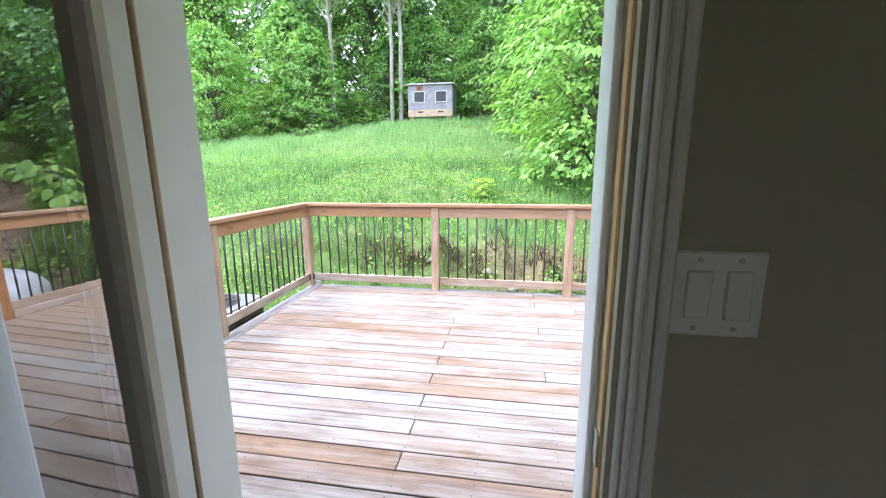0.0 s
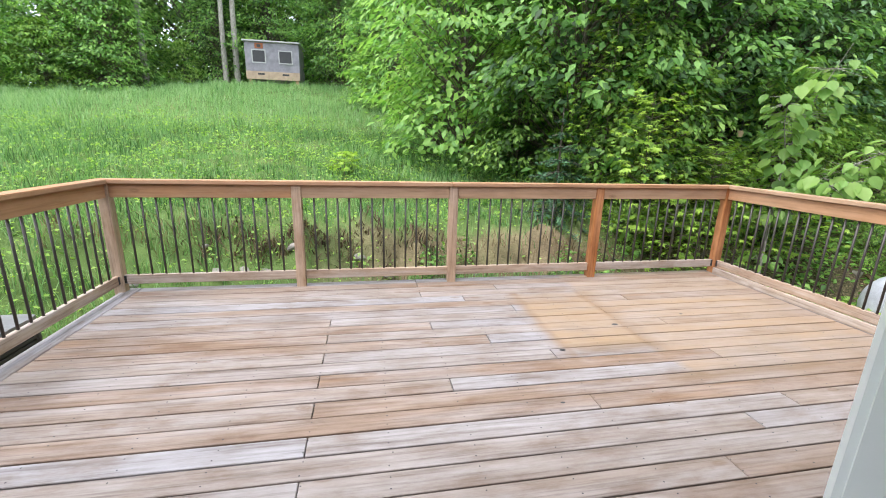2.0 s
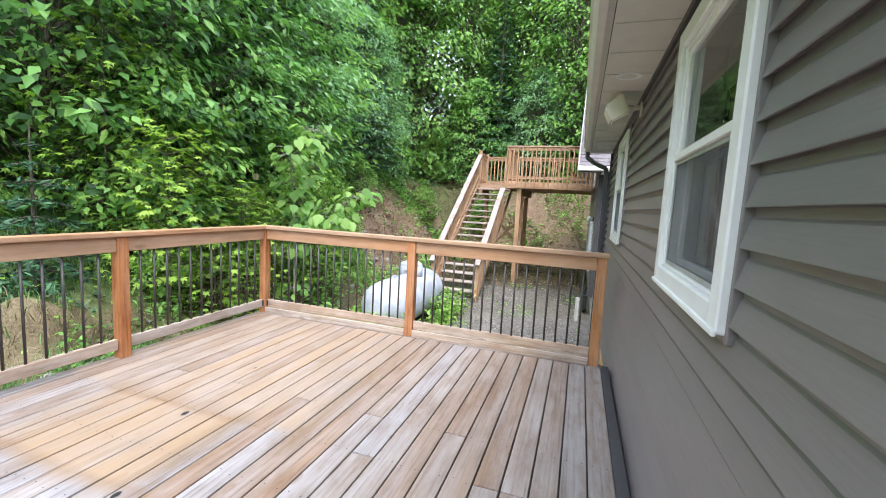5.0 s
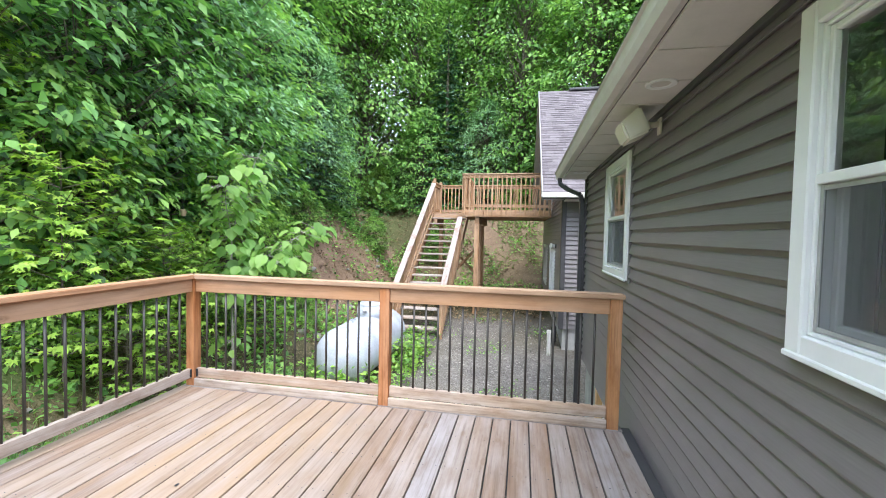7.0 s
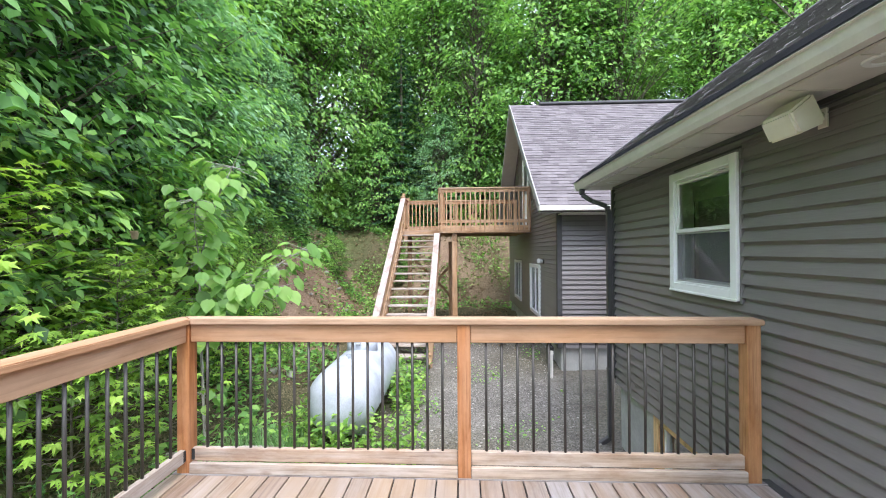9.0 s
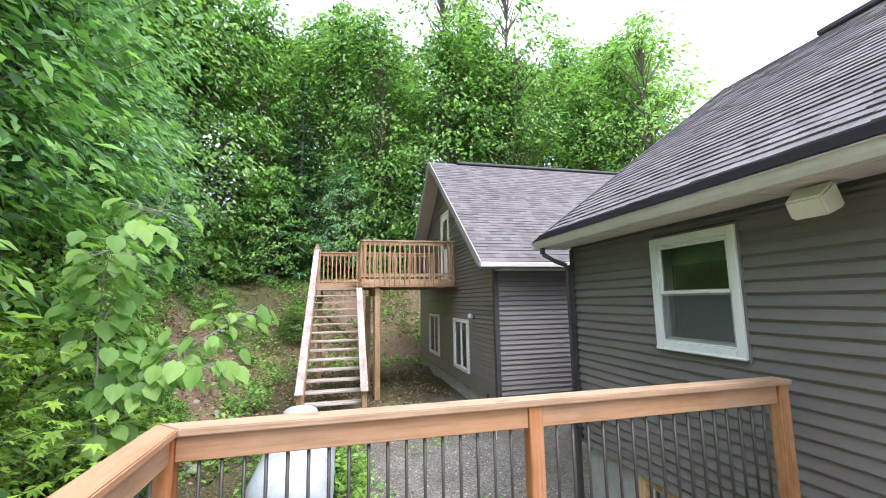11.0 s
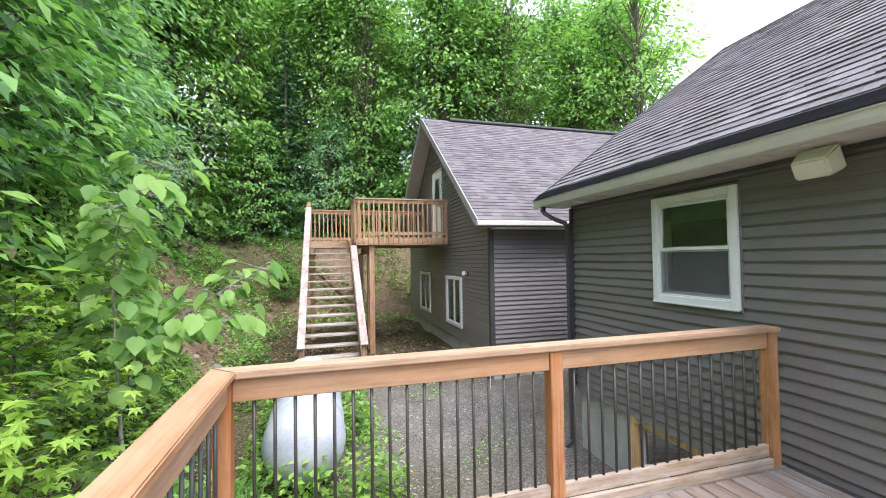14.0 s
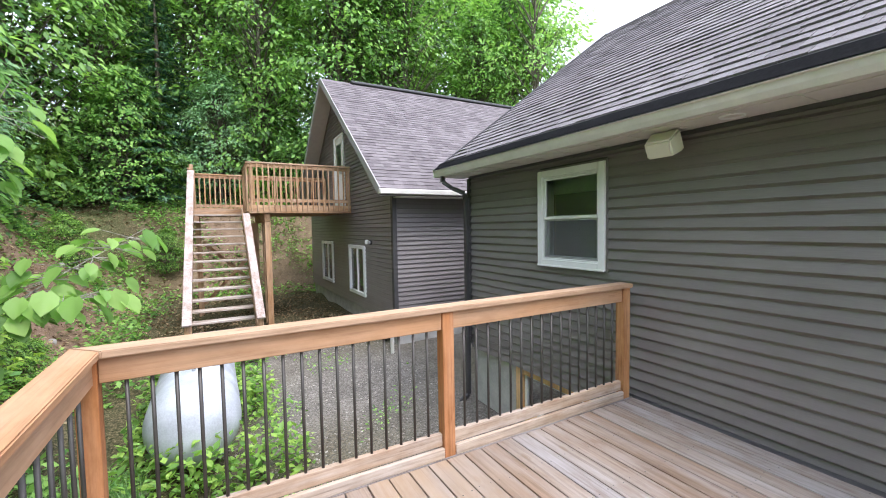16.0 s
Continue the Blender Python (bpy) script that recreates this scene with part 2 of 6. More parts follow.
def ground_mat():
    m, n, l, b = mat_base("ground_earth", 0.95, 0, 0.1)
    pos = world_pos(n)
    sep = n.new("ShaderNodeSeparateXYZ")
    l.new(pos, sep.inputs[0])
    at = n.new("ShaderNodeAttribute")
    at.attribute_name = "cover"
    sc = n.new("ShaderNodeSeparateColor")
    l.new(at.outputs["Color"], sc.inputs[0])
    n1 = noise_node(n, l, pos, 2.2, 6, 0.6)
    n2 = noise_node(n, l, pos, 28, 4, 0.6)
    grass = ramp_node(n, [(0.3, (0.07, 0.12, 0.035)), (0.55, (0.13, 0.20, 0.06)), (0.8, (0.22, 0.24, 0.10))])
    l.new(n1.outputs[0], grass.inputs[0])
    dirt = ramp_node(n, [(0.3, (0.10, 0.068, 0.048)), (0.5, (0.25, 0.165, 0.115)), (0.75, (0.42, 0.30, 0.215))])
    l.new(mixc(n, l, 0.5, n1.outputs[0], n2.outputs[0]), dirt.inputs[0])
    vor = n.new("ShaderNodeTexVoronoi")
    vor.inputs["Scale"].default_value = 55
    l.new(pos, vor.inputs["Vector"])
    gravel = ramp_node(n, [(0.0, (0.085, 0.076, 0.064)), (0.45, (0.16, 0.144, 0.125)), (1.0, (0.31, 0.285, 0.255))])
    l.new(vor.outputs["Color"], gravel.inputs[0])
    gcol = mixc(n, l, 0.5, gravel.outputs[0], n1.outputs[0], "OVERLAY")
    litter = ramp_node(n, [(0.36, (0.025, 0.022, 0.014)), (0.52, (0.10, 0.075, 0.045)), (0.68, (0.26, 0.20, 0.13))])
    l.new(n2.outputs[0], litter.inputs[0])
    col = mixc(n, l, sc.outputs[0], litter.outputs[0], grass.outputs[0])
    col = mixc(n, l, sc.outputs[1], col, dirt.outputs[0])
    gm = math_node(n, l, "MULTIPLY", sc.outputs[2], 1.0)
    col = mixc(n, l, gm, col, gcol)
    l.new(col, b.inputs["Base Color"])
    h = mixc(n, l, 0.5, n2.outputs[0], vor.outputs["Distance"])
    bump_to(n, l, b, h, 0.7, 0.03)
    return m


M = {}
GREY = ((0.225, 0.148, 0.098), (0.262, 0.216, 0.185), (0.272, 0.262, 0.272))
CEDAR = ((0.41, 0.22, 0.11), (0.46, 0.27, 0.15), (0.42, 0.285, 0.185))
TREATED = ((0.44, 0.26, 0.135), (0.50, 0.31, 0.17), (0.46, 0.31, 0.19))
M["deck"] = wood("deck_wood", "x", GREY, 0.65, (0.345, 0.33, 0.33), 0.5, True)
M["deck_y"] = wood("deck_edge_wood", "y", GREY, 0.75, (0.36, 0.345, 0.335), 0.6)
M["rail_x"] = wood("rail_wood_x", "x", CEDAR, 0.7, (0.42, 0.30, 0.21), 0.45, False, 0.55)
M["rail_y"] = wood("rail_wood_y", "y", CEDAR, 0.7, (0.42, 0.30, 0.21), 0.45, False, 0.55)
M["low_x"] = wood("low_rail_wood_x", "x", ((0.42, 0.29, 0.19), (0.45, 0.33, 0.23), (0.42, 0.34, 0.27)), 0.75, (0.42, 0.38, 0.35), 0.7)
M["low_y"] = wood("low_rail_wood_y", "y", ((0.42, 0.29, 0.19), (0.45, 0.33, 0.23), (0.42, 0.34, 0.27)), 0.75, (0.42, 0.38, 0.35), 0.7)
M["post"] = wood("post_wood", "z", ((0.42, 0.165, 0.055), (0.46, 0.21, 0.08), (0.44, 0.24, 0.115)), 0.65, (0.46, 0.33, 0.23), 0.3)
M["post_old"] = wood("post_wood_weathered", "z", ((0.42, 0.27, 0.16), (0.44, 0.30, 0.19), (0.42, 0.28, 0.18)), 0.7, (0.45, 0.36, 0.29), 0.6)
M["tr_x"] = wood("treated_wood_x", "x", TREATED, 0.75, (0.40, 0.33, 0.28), 0.5)
M["tr_y"] = wood("treated_wood_y", "y", TREATED, 0.75, (0.40, 0.33, 0.28), 0.5)
M["tr_z"] = wood("treated_wood_z", "z", TREATED, 0.75, (0.38, 0.30, 0.24), 0.4)
M["tread"] = wood("tread_wood", "y", ((0.40, 0.33, 0.27), (0.45, 0.38, 0.32), (0.42, 0.37, 0.33)), 0.8, (0.45, 0.42, 0.40), 0.6)
M["stair_cap"] = wood("stair_cap_wood", "x", ((0.38, 0.29, 0.25), (0.40, 0.31, 0.27), (0.40, 0.33, 0.30)), 0.8, (0.5, 0.45, 0.43), 0.6)
M["raw"] = wood("raw_pine", "z", ((0.70, 0.46, 0.22), (0.72, 0.48, 0.24), (0.70, 0.47, 0.24)), 0.6, (0.6, 0.42, 0.24), 0.3)
M["baluster"] = plain("black_aluminium", (0.075, 0.068, 0.062), 0.45, 0.4, 0.15)
M["siding"] = siding_mat("vinyl_siding", (0.18, 0.160, 0.160))
M["trim_dark"] = plain("dark_trim", (0.06, 0.058, 0.06), 0.5)
M["gutter_dark"] = plain("dark_downspout", (0.055, 0.053, 0.055), 0.4)
M["white"] = plain("white_vinyl", (0.80, 0.80, 0.79), 0.4, 0, 0.04)
M["white_paint"] = plain("white_paint", (0.84, 0.86, 0.88), 0.45, 0, 0.05)
M["beige"] = plain("beige_aluminium", (0.62, 0.59, 0.54), 0.45, 0, 0.07)
M["soffit"] = plain("soffit_aluminium", (0.66, 0.63, 0.58), 0.5, 0, 0.06)
M["shingle"] = shingle_mat("asphalt_shingle", (0.165, 0.148, 0.155), (0.225, 0.205, 0.212))
M["shingle2"] = shingle_mat("asphalt_shingle_far", (0.125, 0.108, 0.112), (0.195, 0.172, 0.176))
M["concrete"] = plain("concrete", (0.42, 0.41, 0.39), 0.9, 0, 0.18, 4, 0.4)
M["tank"] = plain("tank_paint", (0.43, 0.45, 0.49), 0.5, 0, 0.2, 4, 0.1)
M["strip"] = plain("brown_weatherstrip", (0.48, 0.38, 0.25), 0.8, 0, 0.3, 5)
M["rake"] = plain("grey_rake_metal", (0.36, 0.345, 0.335), 0.5, 0, 0.06)
M["ac_top"] = plain("ac_top_paint", (0.20, 0.20, 0.205), 0.45, 0.1)
M["old_ply"] = plain("aged_plywood", (0.40, 0.30, 0.21), 0.85, 0, 0.2, 4)
M["metal"] = plain("galvanised_steel", (0.42, 0.42, 0.42), 0.4, 0.8)
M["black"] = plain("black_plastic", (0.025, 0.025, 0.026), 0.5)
M["guard"] = plain("black_gutter_mesh", (0.022, 0.022, 0.024), 0.95, 0, 0.2, 30, 0.5, 0.08)
M["grey_paint"] = plain("grey_painted_steel", (0.40, 0.40, 0.39), 0.45, 0.1)
M["screen"] = plain("insect_screen", (0.10, 0.105, 0.115), 0.9, 0, 0.1, 8)
_n, _l = M["screen"].node_tree.nodes, M["screen"].node_tree.links
_t, _m = _n.new("ShaderNodeBsdfTransparent"), _n.new("ShaderNodeMixShader")
_m.inputs[0].default_value = 0.55
_l.new(_t.outputs[0], _m.inputs[1])
_l.new(_n["Principled BSDF"].outputs[0], _m.inputs[2])
_l.new(_m.outputs[0], _n["Material Output"].inputs[0])
M["blind"] = plain("window_blind", (0.62, 0.62, 0.58), 0.8, 0, 0.06)
M["curtain"] = plain("curtain_cloth", (0.30, 0.17, 0.10), 0.9, 0, 0.25, 14)
M["wall_in"] = plain("interior_wall_paint", (0.40, 0.365, 0.285), 0.85, 0, 0.04, 5, 0.15)
M["trim_in"] = plain("interior_trim_paint", (0.72, 0.70, 0.66), 0.4, 0, 0.04)
M["floor_in"] = wood("interior_floor", "x", ((0.25, 0.16, 0.09), (0.28, 0.18, 0.1), (0.3, 0.19, 0.11)), 0.4, (0.3, 0.2, 0.12), 0.3)
M["glass"] = glass_mat("window_glass")
# far higher IOR here, only so the open door mirrors the deck brightly
M["door_glass"] = glass_mat("reflective_door_glass", (0.8, 0.84, 0.82), 4.6)
M["speaker"] = plain("cream_plastic", (0.70, 0.66, 0.55), 0.5, 0, 0.05)
M["ground"] = ground_mat()
M["bark"] = bark_mat("bark", (0.07, 0.055, 0.04), (0.22, 0.19, 0.15))
M["bark_pale"] = bark_mat("pale_bark", (0.2, 0.18, 0.15), (0.48, 0.45, 0.40))
M["leaf"] = leaf_mat("maple_leaf", (0.06, 0.15, 0.045), (0.165, 0.345, 0.09), (0.33, 0.53, 0.14))
M["leaf_blue"] = leaf_mat("ash_leaf", (0.075, 0.165, 0.09), (0.19, 0.35, 0.18), (0.33, 0.52, 0.27))
M["leaf_far"] = leaf_mat("far_leaf", (0.07, 0.16, 0.045), (0.19, 0.37, 0.09), (0.36, 0.56, 0.14))
# darker copy of the leaf greens, the wood's shade mixed into the colour
M["leaf_dark"] = leaf_mat("shade_toned_leaf", (0.045, 0.105, 0.04), (0.12, 0.25, 0.09), (0.22, 0.38, 0.13))
M["leaf_bright"] = leaf_mat("young_leaf", (0.09, 0.19, 0.05), (0.20, 0.37, 0.085), (0.37, 0.54, 0.12))
M["needle"] = leaf_mat("spruce_needle", (0.025, 0.07, 0.032), (0.05, 0.13, 0.06), (0.10, 0.22, 0.10), 0.1)
M["grass"] = leaf_mat("meadow_grass", (0.08, 0.185, 0.06), (0.17, 0.34, 0.12), (0.31, 0.46, 0.21), 0.35)
M["litter"] = leaf_mat("leaf_litter", (0.10, 0.065, 0.035), (0.24, 0.16, 0.09), (0.42, 0.32, 0.2), 0.1, 0.85)
M["maple"] = leaf_mat("young_maple_leaf", (0.13, 0.25, 0.03), (0.27, 0.44, 0.06), (0.42, 0.58, 0.10), 0.42)
M["heart"] = leaf_mat("heart_leaf", (0.16, 0.30, 0.08), (0.21, 0.38, 0.10), (0.33, 0.50, 0.14), 0.48)
M["petal"] = leaf_mat("yellow_petal", (0.5, 0.42, 0.06), (0.62, 0.52, 0.08), (0.7, 0.6, 0.12), 0.3)
M["clay"] = plain("tan_clay", (0.50, 0.36, 0.24), 0.8, 0, 0.15)
M["pebble"] = shingle_mat("loose_stone", (0.10, 0.09, 0.078), (0.46, 0.42, 0.37))
M["rock"] = plain("field_stone", (0.27, 0.25, 0.22), 0.9, 0, 0.25, 5, 0.5)


# ---- builders ----
def bm_box(bm, x0, x1, y0, y1, z0, z1, bevel=0.0):
    r = bmesh.ops.create_cube(bm, size=1.0, matrix=Matrix.LocRotScale(((x0 + x1) / 2, (y0 + y1) / 2, (z0 + z1) / 2), None, (abs(x1 - x0), abs(y1 - y0), abs(z1 - z0))))
    if bevel:
        es = {e for v in r["verts"] for e in v.link_edges}
        bmesh.ops.bevel(bm, geom=list(es), offset=bevel, segments=1, affect="EDGES")
    return r["verts"]


def bm_cyl(bm, p, q, r0, r1=None, seg=10, caps=True):
    p, q = Vector(p), Vector(q)
    d = q - p
    m = Matrix.Translation((p + q) / 2) @ d.to_track_quat("Z", "Y").to_matrix().to_4x4()
    return bmesh.ops.create_cone(bm, cap_ends=caps, segments=seg, radius1=r0, radius2=r0 if r1 is None else r1, depth=d.length, matrix=m)["verts"]


def part(name, bm, material, parent=None, label="", smooth=False):
    """One mesh object under a thing or a part."""
    me = bpy.data.meshes.new(name)
    bm.to_mesh(me)
    bm.free()
    return part_mesh(name, me, material, parent, label, smooth)


def part_mesh(name, me, material, parent=None, label="", smooth=False):
    if material is not None and not me.materials:
        me.materials.append(material)
    if smooth:
        me.polygons.foreach_set("use_smooth", [True] * len(me.polygons))
    ob = new(name, me)
    ob.parent = parent
    if label:
        ob["label"] = label
    return ob


def thing(name, label, category, loc=(0, 0, 0), kind="", group=""):
    ob = new(name)
    ob.location = loc
    ob.empty_display_size = 0.1
    return tagged(ob, label, category, group, kind)


def slab(name, dims, material, parent=None, label="", bevel=0.0):
    bm = bmesh.new()
    bm_box(bm, *dims, bevel)
    return part(name, bm, material, parent, label)


def box_mesh(name, dims, material, bevel=0.004):
    bm = bmesh.new()
    bm_box(bm, *dims, bevel)
    me = bpy.data.meshes.new(name)
    bm.to_mesh(me)
    bm.free()
    me.materials.append(material)
    return me


def beam(bm, p, q, w, h, bevel=0.003):
    """A timber from p to q, w wide sideways and h deep upright."""
    p, q = Vector(p), Vector(q)
    d = (q - p).normalized()
    side = Vector((0, 0, 1)).cross(d)
    side = side.normalized() if side.length > 1e-4 else Vector((1, 0, 0))
    up = d.cross(side)
    m = Matrix((side, d, up)).transposed().to_4x4()
    m.translation = (p + q) / 2
    r = bmesh.ops.create_cube(bm, size=1.0, matrix=m @ Matrix.Diagonal((w, (q - p).length, h, 1)))
    if bevel:
        bmesh.ops.bevel(bm, geom=list({e for v in r["verts"] for e in v.link_edges}), offset=bevel, segments=1, affect="EDGES")


def wall_with_holes(name, x0, x1, z0, z1, y0, y1, holes, material, parent=None):
    """A wall along x, with rectangular openings (xa, xb, za, zb) cut right through."""
    bm = bmesh.new()
    xs = sorted({x0, x1, *[h[0] for h in holes], *[h[1] for h in holes]})
    for a, b in zip(xs, xs[1:]):
        cuts = sorted((h[2], h[3]) for h in holes if h[0] <= a + 1e-6 and h[1] >= b - 1e-6)
        z = z0
        for c, d in cuts:
            if c > z:
                bm_box(bm, a, b, y0, y1, z, c)
            z = d
        if z < z1:
            bm_box(bm, a, b, y0, y1, z, z1)
    return part(name, bm, material, parent)


# ---- terrain ----
def smooth(a, b, v):
    t = np.clip((v - a) / (b - a), 0, 1)
    return t * t * (3 - 2 * t)


def terrain(x, y):
    x, y = np.asarray(x, float), np.asarray(y, float)
    base = -1.1 + 0.22 * smooth(8.0, 12.0, x) + 0.2 * smooth(2.0, -3.0, x)
    wob = 0.25 * np.sin(x * 0.9 + 1.0) + 0.15 * np.sin(x * 2.3)
    # meadow side
    s = y - 6.45 - 0.3 * wob
    meadow = 0.75 * smooth(0.0, 0.75, s) + 0.5 * smooth(0.8, 1.2, s) + (0.206 - 0.0045 * np.clip(-x - 5, 0, 12)) * np.clip(s - 1.2, 0, 17.5) + 0.03 * np.clip(s - 18.7, 0, 200)
    edge = np.exp(-((s - 1.0) / 0.35) ** 2)
    meadow = meadow + edge * (0.12 * np.sin(x * 5.3 + 2 * np.sin(x * 1.7)) + 0.08 * np.sin(x * 11.0 + y * 7))
    # wooded bank, on the right and behind the second building
    fy = 7.1 + 0.5 * smooth(9, 13, x) - 0.5 * smooth(5.5, 4.5, x)
    s2 = np.maximum(y - fy, x - 19.2) + wob * 0.6
    woods = 2.9 * smooth(0.0, 3.4, s2) + 0.33 * np.clip(s2 - 2.4, 0, 30) + 0.04 * np.clip(s2 - 32, 0, 300)
    k = smooth(2.6, 6.0, x - 0.12 * np.clip(y - 8, 0, 30))
    rough = smooth(6.9, 7.6, np.maximum(y, x - 11.6)) * (0.05 * np.sin(x * 7.3 + 1.7 * np.sin(y * 3.1)) + 0.05 * np.sin(y * 8.1 + 2.1 * np.sin(x * 2.7)) + 0.03 * np.sin(x * 13 + y * 11))
    lump = rough + 0.05 * np.sin(x * 3.1 + y * 1.7) + 0.04 * np.sin(y * 4.3 - x * 2.2)
    out = smooth(6.2, 7.5, np.maximum(y, x - 9.5))
    return base + meadow * (1 - k) + woods * k + lump * (0.25 + 0.75 * out)


def tz(x, y):
    return float(terrain(x, y))


def spaced(lo, a, b, hi, fine):
    mid = list(np.arange(a, b + 1e-6, fine))
    left, right, step = [], [], fine
    v = a
    while v > lo:
        step *= 1.35
        v -= step
        left.append(v)
    v, step = b, fine
    while v < hi:
        step *= 1.35
        v += step
        right.append(v)
    return np.array(left[::-1] + mid + right)


def build_ground():
    xs, ys = spaced(-600, -12, 24, 600, 0.26), spaced(-600, 2.2, 28, 600, 0.26)
    gx, gy = np.meshgrid(xs, ys)
    gz = terrain(gx, gy)
    nx, ny = len(xs), len(ys)
    verts = np.stack([gx, gy, gz], -1).reshape(-1, 3)
    idx = np.arange(nx * ny).reshape(ny, nx)
    faces = np.stack([idx[:-1, :-1], idx[:-1, 1:], idx[1:, 1:], idx[1:, :-1]], -1).reshape(-1, 4)
    me = bpy.data.meshes.new("ground")
    me.from_pydata(verts.tolist(), [], faces.tolist())
    x, y = verts[:, 0], verts[:, 1]
    k = smooth(2.6, 6.0, x - 0.12 * np.clip(y - 8, 0, 30))
    nz = 0.5 + 0.25 * np.sin(x * 1.9 + y) + 0.25 * np.sin(x * 0.7 - 1.3 * y)
    gravel = smooth(4.2, 5.0, x) * smooth(14.5, 11.5, x) * smooth(6.4, 5.2, y + 0.5 * np.sin(x)) * np.clip(0.35 + 0.9 * nz, 0, 1)
    bank_m = 1.15 * (1 - 0.8 * k) * smooth(6.7, 7.0, y) * smooth(8.0, 7.6, y) * smooth(-1.0, 1.6, x) * smooth(5.4, 4.4, x)
    bank_w = k * smooth(7.2, 7.8, y) * smooth(11.0, 9.4, y) * smooth(8.6, 10.5, x) * smooth(21, 19.5, x) * (0.75 + 0.25 * nz)
    bank_e = smooth(18.5, 19.5, x) * smooth(24, 22, x) * smooth(9, 6, y) * (0.45 + 0.5 * nz)
    grass = np.clip((1 - k) * 1.0 + k * 0.12 + 0.35 * smooth(19, 20, x) * nz, 0, 1)
    dirt = np.clip(np.maximum(np.maximum(bank_m * (0.5 + 0.5 * nz), bank_w), bank_e), 0, 1)
    col = np.stack([grass, dirt, gravel, np.ones_like(x)], -1)
    ca = me.color_attributes.new("cover", "FLOAT_COLOR", "POINT")
    ca.data.foreach_set("color", col.astype(np.float32).ravel())
    ob = part_mesh("ground", me, M["ground"], None, smooth=True)
    tagged(ob, "sloping ground of meadow, earth banks and grey gravel", "ground", kind="structure")


build_ground()

# ---- main house ----
WALL_Y = 2.135            # face of the sheathing; siding laps stand proud of it
HX0, HX1 = -9.0, 7.33
DOOR = (-0.15, 0.673, 0.02, 2.08)
WIN = [(1.75, 2.55, 1.215, 2.175), (4.885, 5.705, 1.215, 2.175)]
house = wall_with_holes("wall_north", HX0, HX1, -0.2, 2.42, 1.98, WALL_Y, [DOOR, *WIN], M["trim_dark"])
tagged(house, "house wall clad in dark brown-grey vinyl siding", "wall", kind="structure")
tagged(wall_with_holes("wall_inner", HX0 + 0.2, HX1 - 0.2, 0.0, 2.42, 1.95, 1.978, [DOOR, *WIN], M["wall_in"]), "plain beige painted interior wall", "wall", kind="structure")
tagged(slab("floor", (HX0 + 0.2, HX1 - 0.2, -5.5, 1.978, -0.12, 0.0), M["floor_in"]), "brown wooden interior floor", "floor", kind="structure")
tagged(slab("ceiling", (HX0 + 0.2, HX1 - 0.2, -5.5, 1.978, 2.424, 2.5), M["white_paint"]), "plain white interior ceiling", "ceiling", kind="structure")
# unseen wall behind the camera; its openings are added to brighten the room
tagged(wall_with_holes("wall_south", HX0, HX1, -1.2, 2.5, -5.7, -5.5, [(-2.6, -0.2, 0.5, 2.1), (0.6, 3.4, 0.3, 2.1), (4.6, 6.4, 0.5, 2.1)], M["wall_in"]), "unseen beige back wall with openings added to let light in", "wall", kind="structure")
tagged(slab("wall_west", (HX0, HX0 + 0.2, -5.5, 1.978, -1.2, 2.5), M["wall_in"]), "plain beige side wall of the room", "wall", kind="structure")
tagged(slab("wall_east", (HX1 - 0.2, HX1, -5.5, 1.978, -0.2, 2.5), M["siding"]), "dark end wall of the house", "wall", kind="structure")
# foundation of concrete blocks with the basement window's opening
BW = (4.9, 6.28, -0.95, -0.24)
fnd = wall_with_holes("foundation", HX0, HX1 - 0.05, -1.6, -0.204, 1.93, 2.09, [BW], M["concrete"])
tagged(fnd, "grey concrete block foundation under the siding", "foundation", kind="structure")


def course(x0, x1, z, h=0.1016, y=WALL_Y, d=0.028):
    """One lap of siding: coved in at the top, slanting out to a hooked lower edge."""
    bm = bmesh.new()
    pts = ((y + 0.001, z + h + 0.010), (y + 0.004, z + h - 0.002), (y + 0.004, z + h - 0.022), (y + 0.009, z + h - 0.029), (y + d - 0.001, z + 0.006), (y + d, z + 0.002), (y + d - 0.003, z), (y + 0.001, z + 0.009))
    a = [bm.verts.new((x0, p, q)) for p, q in pts]
    b = [bm.verts.new((x1, p, q)) for p, q in pts]
    for i in range(len(pts)):
        j = (i + 1) % len(pts)
        bm.faces.new((a[i], b[i], b[j], a[j]))
    bm.faces.new(a[::-1])
    bm.faces.new(b)
    bmesh.ops.recalc_face_normals(bm, faces=bm.faces)
    return bm


def lap_wall(parent, x0, x1, z0, z1, holes, pitch=0.1016, y=WALL_Y):
    z = z0
    while z < z1 - 0.01:
        h = min(pitch, z1 - z)
        spans = [(x0, x1)]
        for a, b, c, d in holes:
            if c < z + h * 0.5 < d:
                spans = [s for u, v in spans for s in ((u, min(v, a)), (max(u, b), v)) if s[1] - s[0] > 0.02]
        for u, v in spans:
            part("siding_board", course(u, v, z, h, y), M["siding"], parent)
        z += pitch


CASING = 0.075
lap_wall(house, HX0, HX1 - 0.03, -0.2536, 2.34, [(DOOR[0] - 0.09, DOOR[1] + 0.09, -0.3, 2.16)] + [(a - CASING, b + CASING, c - CASING, d + CASING) for a, b, c, d in WIN])
tagged(slab("corner_trim", (HX1 - 0.03, HX1 + 0.03, 2.08, WALL_Y + 0.045, -0.2, 2.34), M["trim_dark"], None, "", 0.004), "dark corner trim of the house", "trim", kind="structure")
tagged(slab("starter_strip", (HX0, HX1, WALL_Y - 0.04, WALL_Y + 0.012, -0.225, -0.202), M["trim_dark"]), "dark starter strip under the siding", "trim", kind="structure")
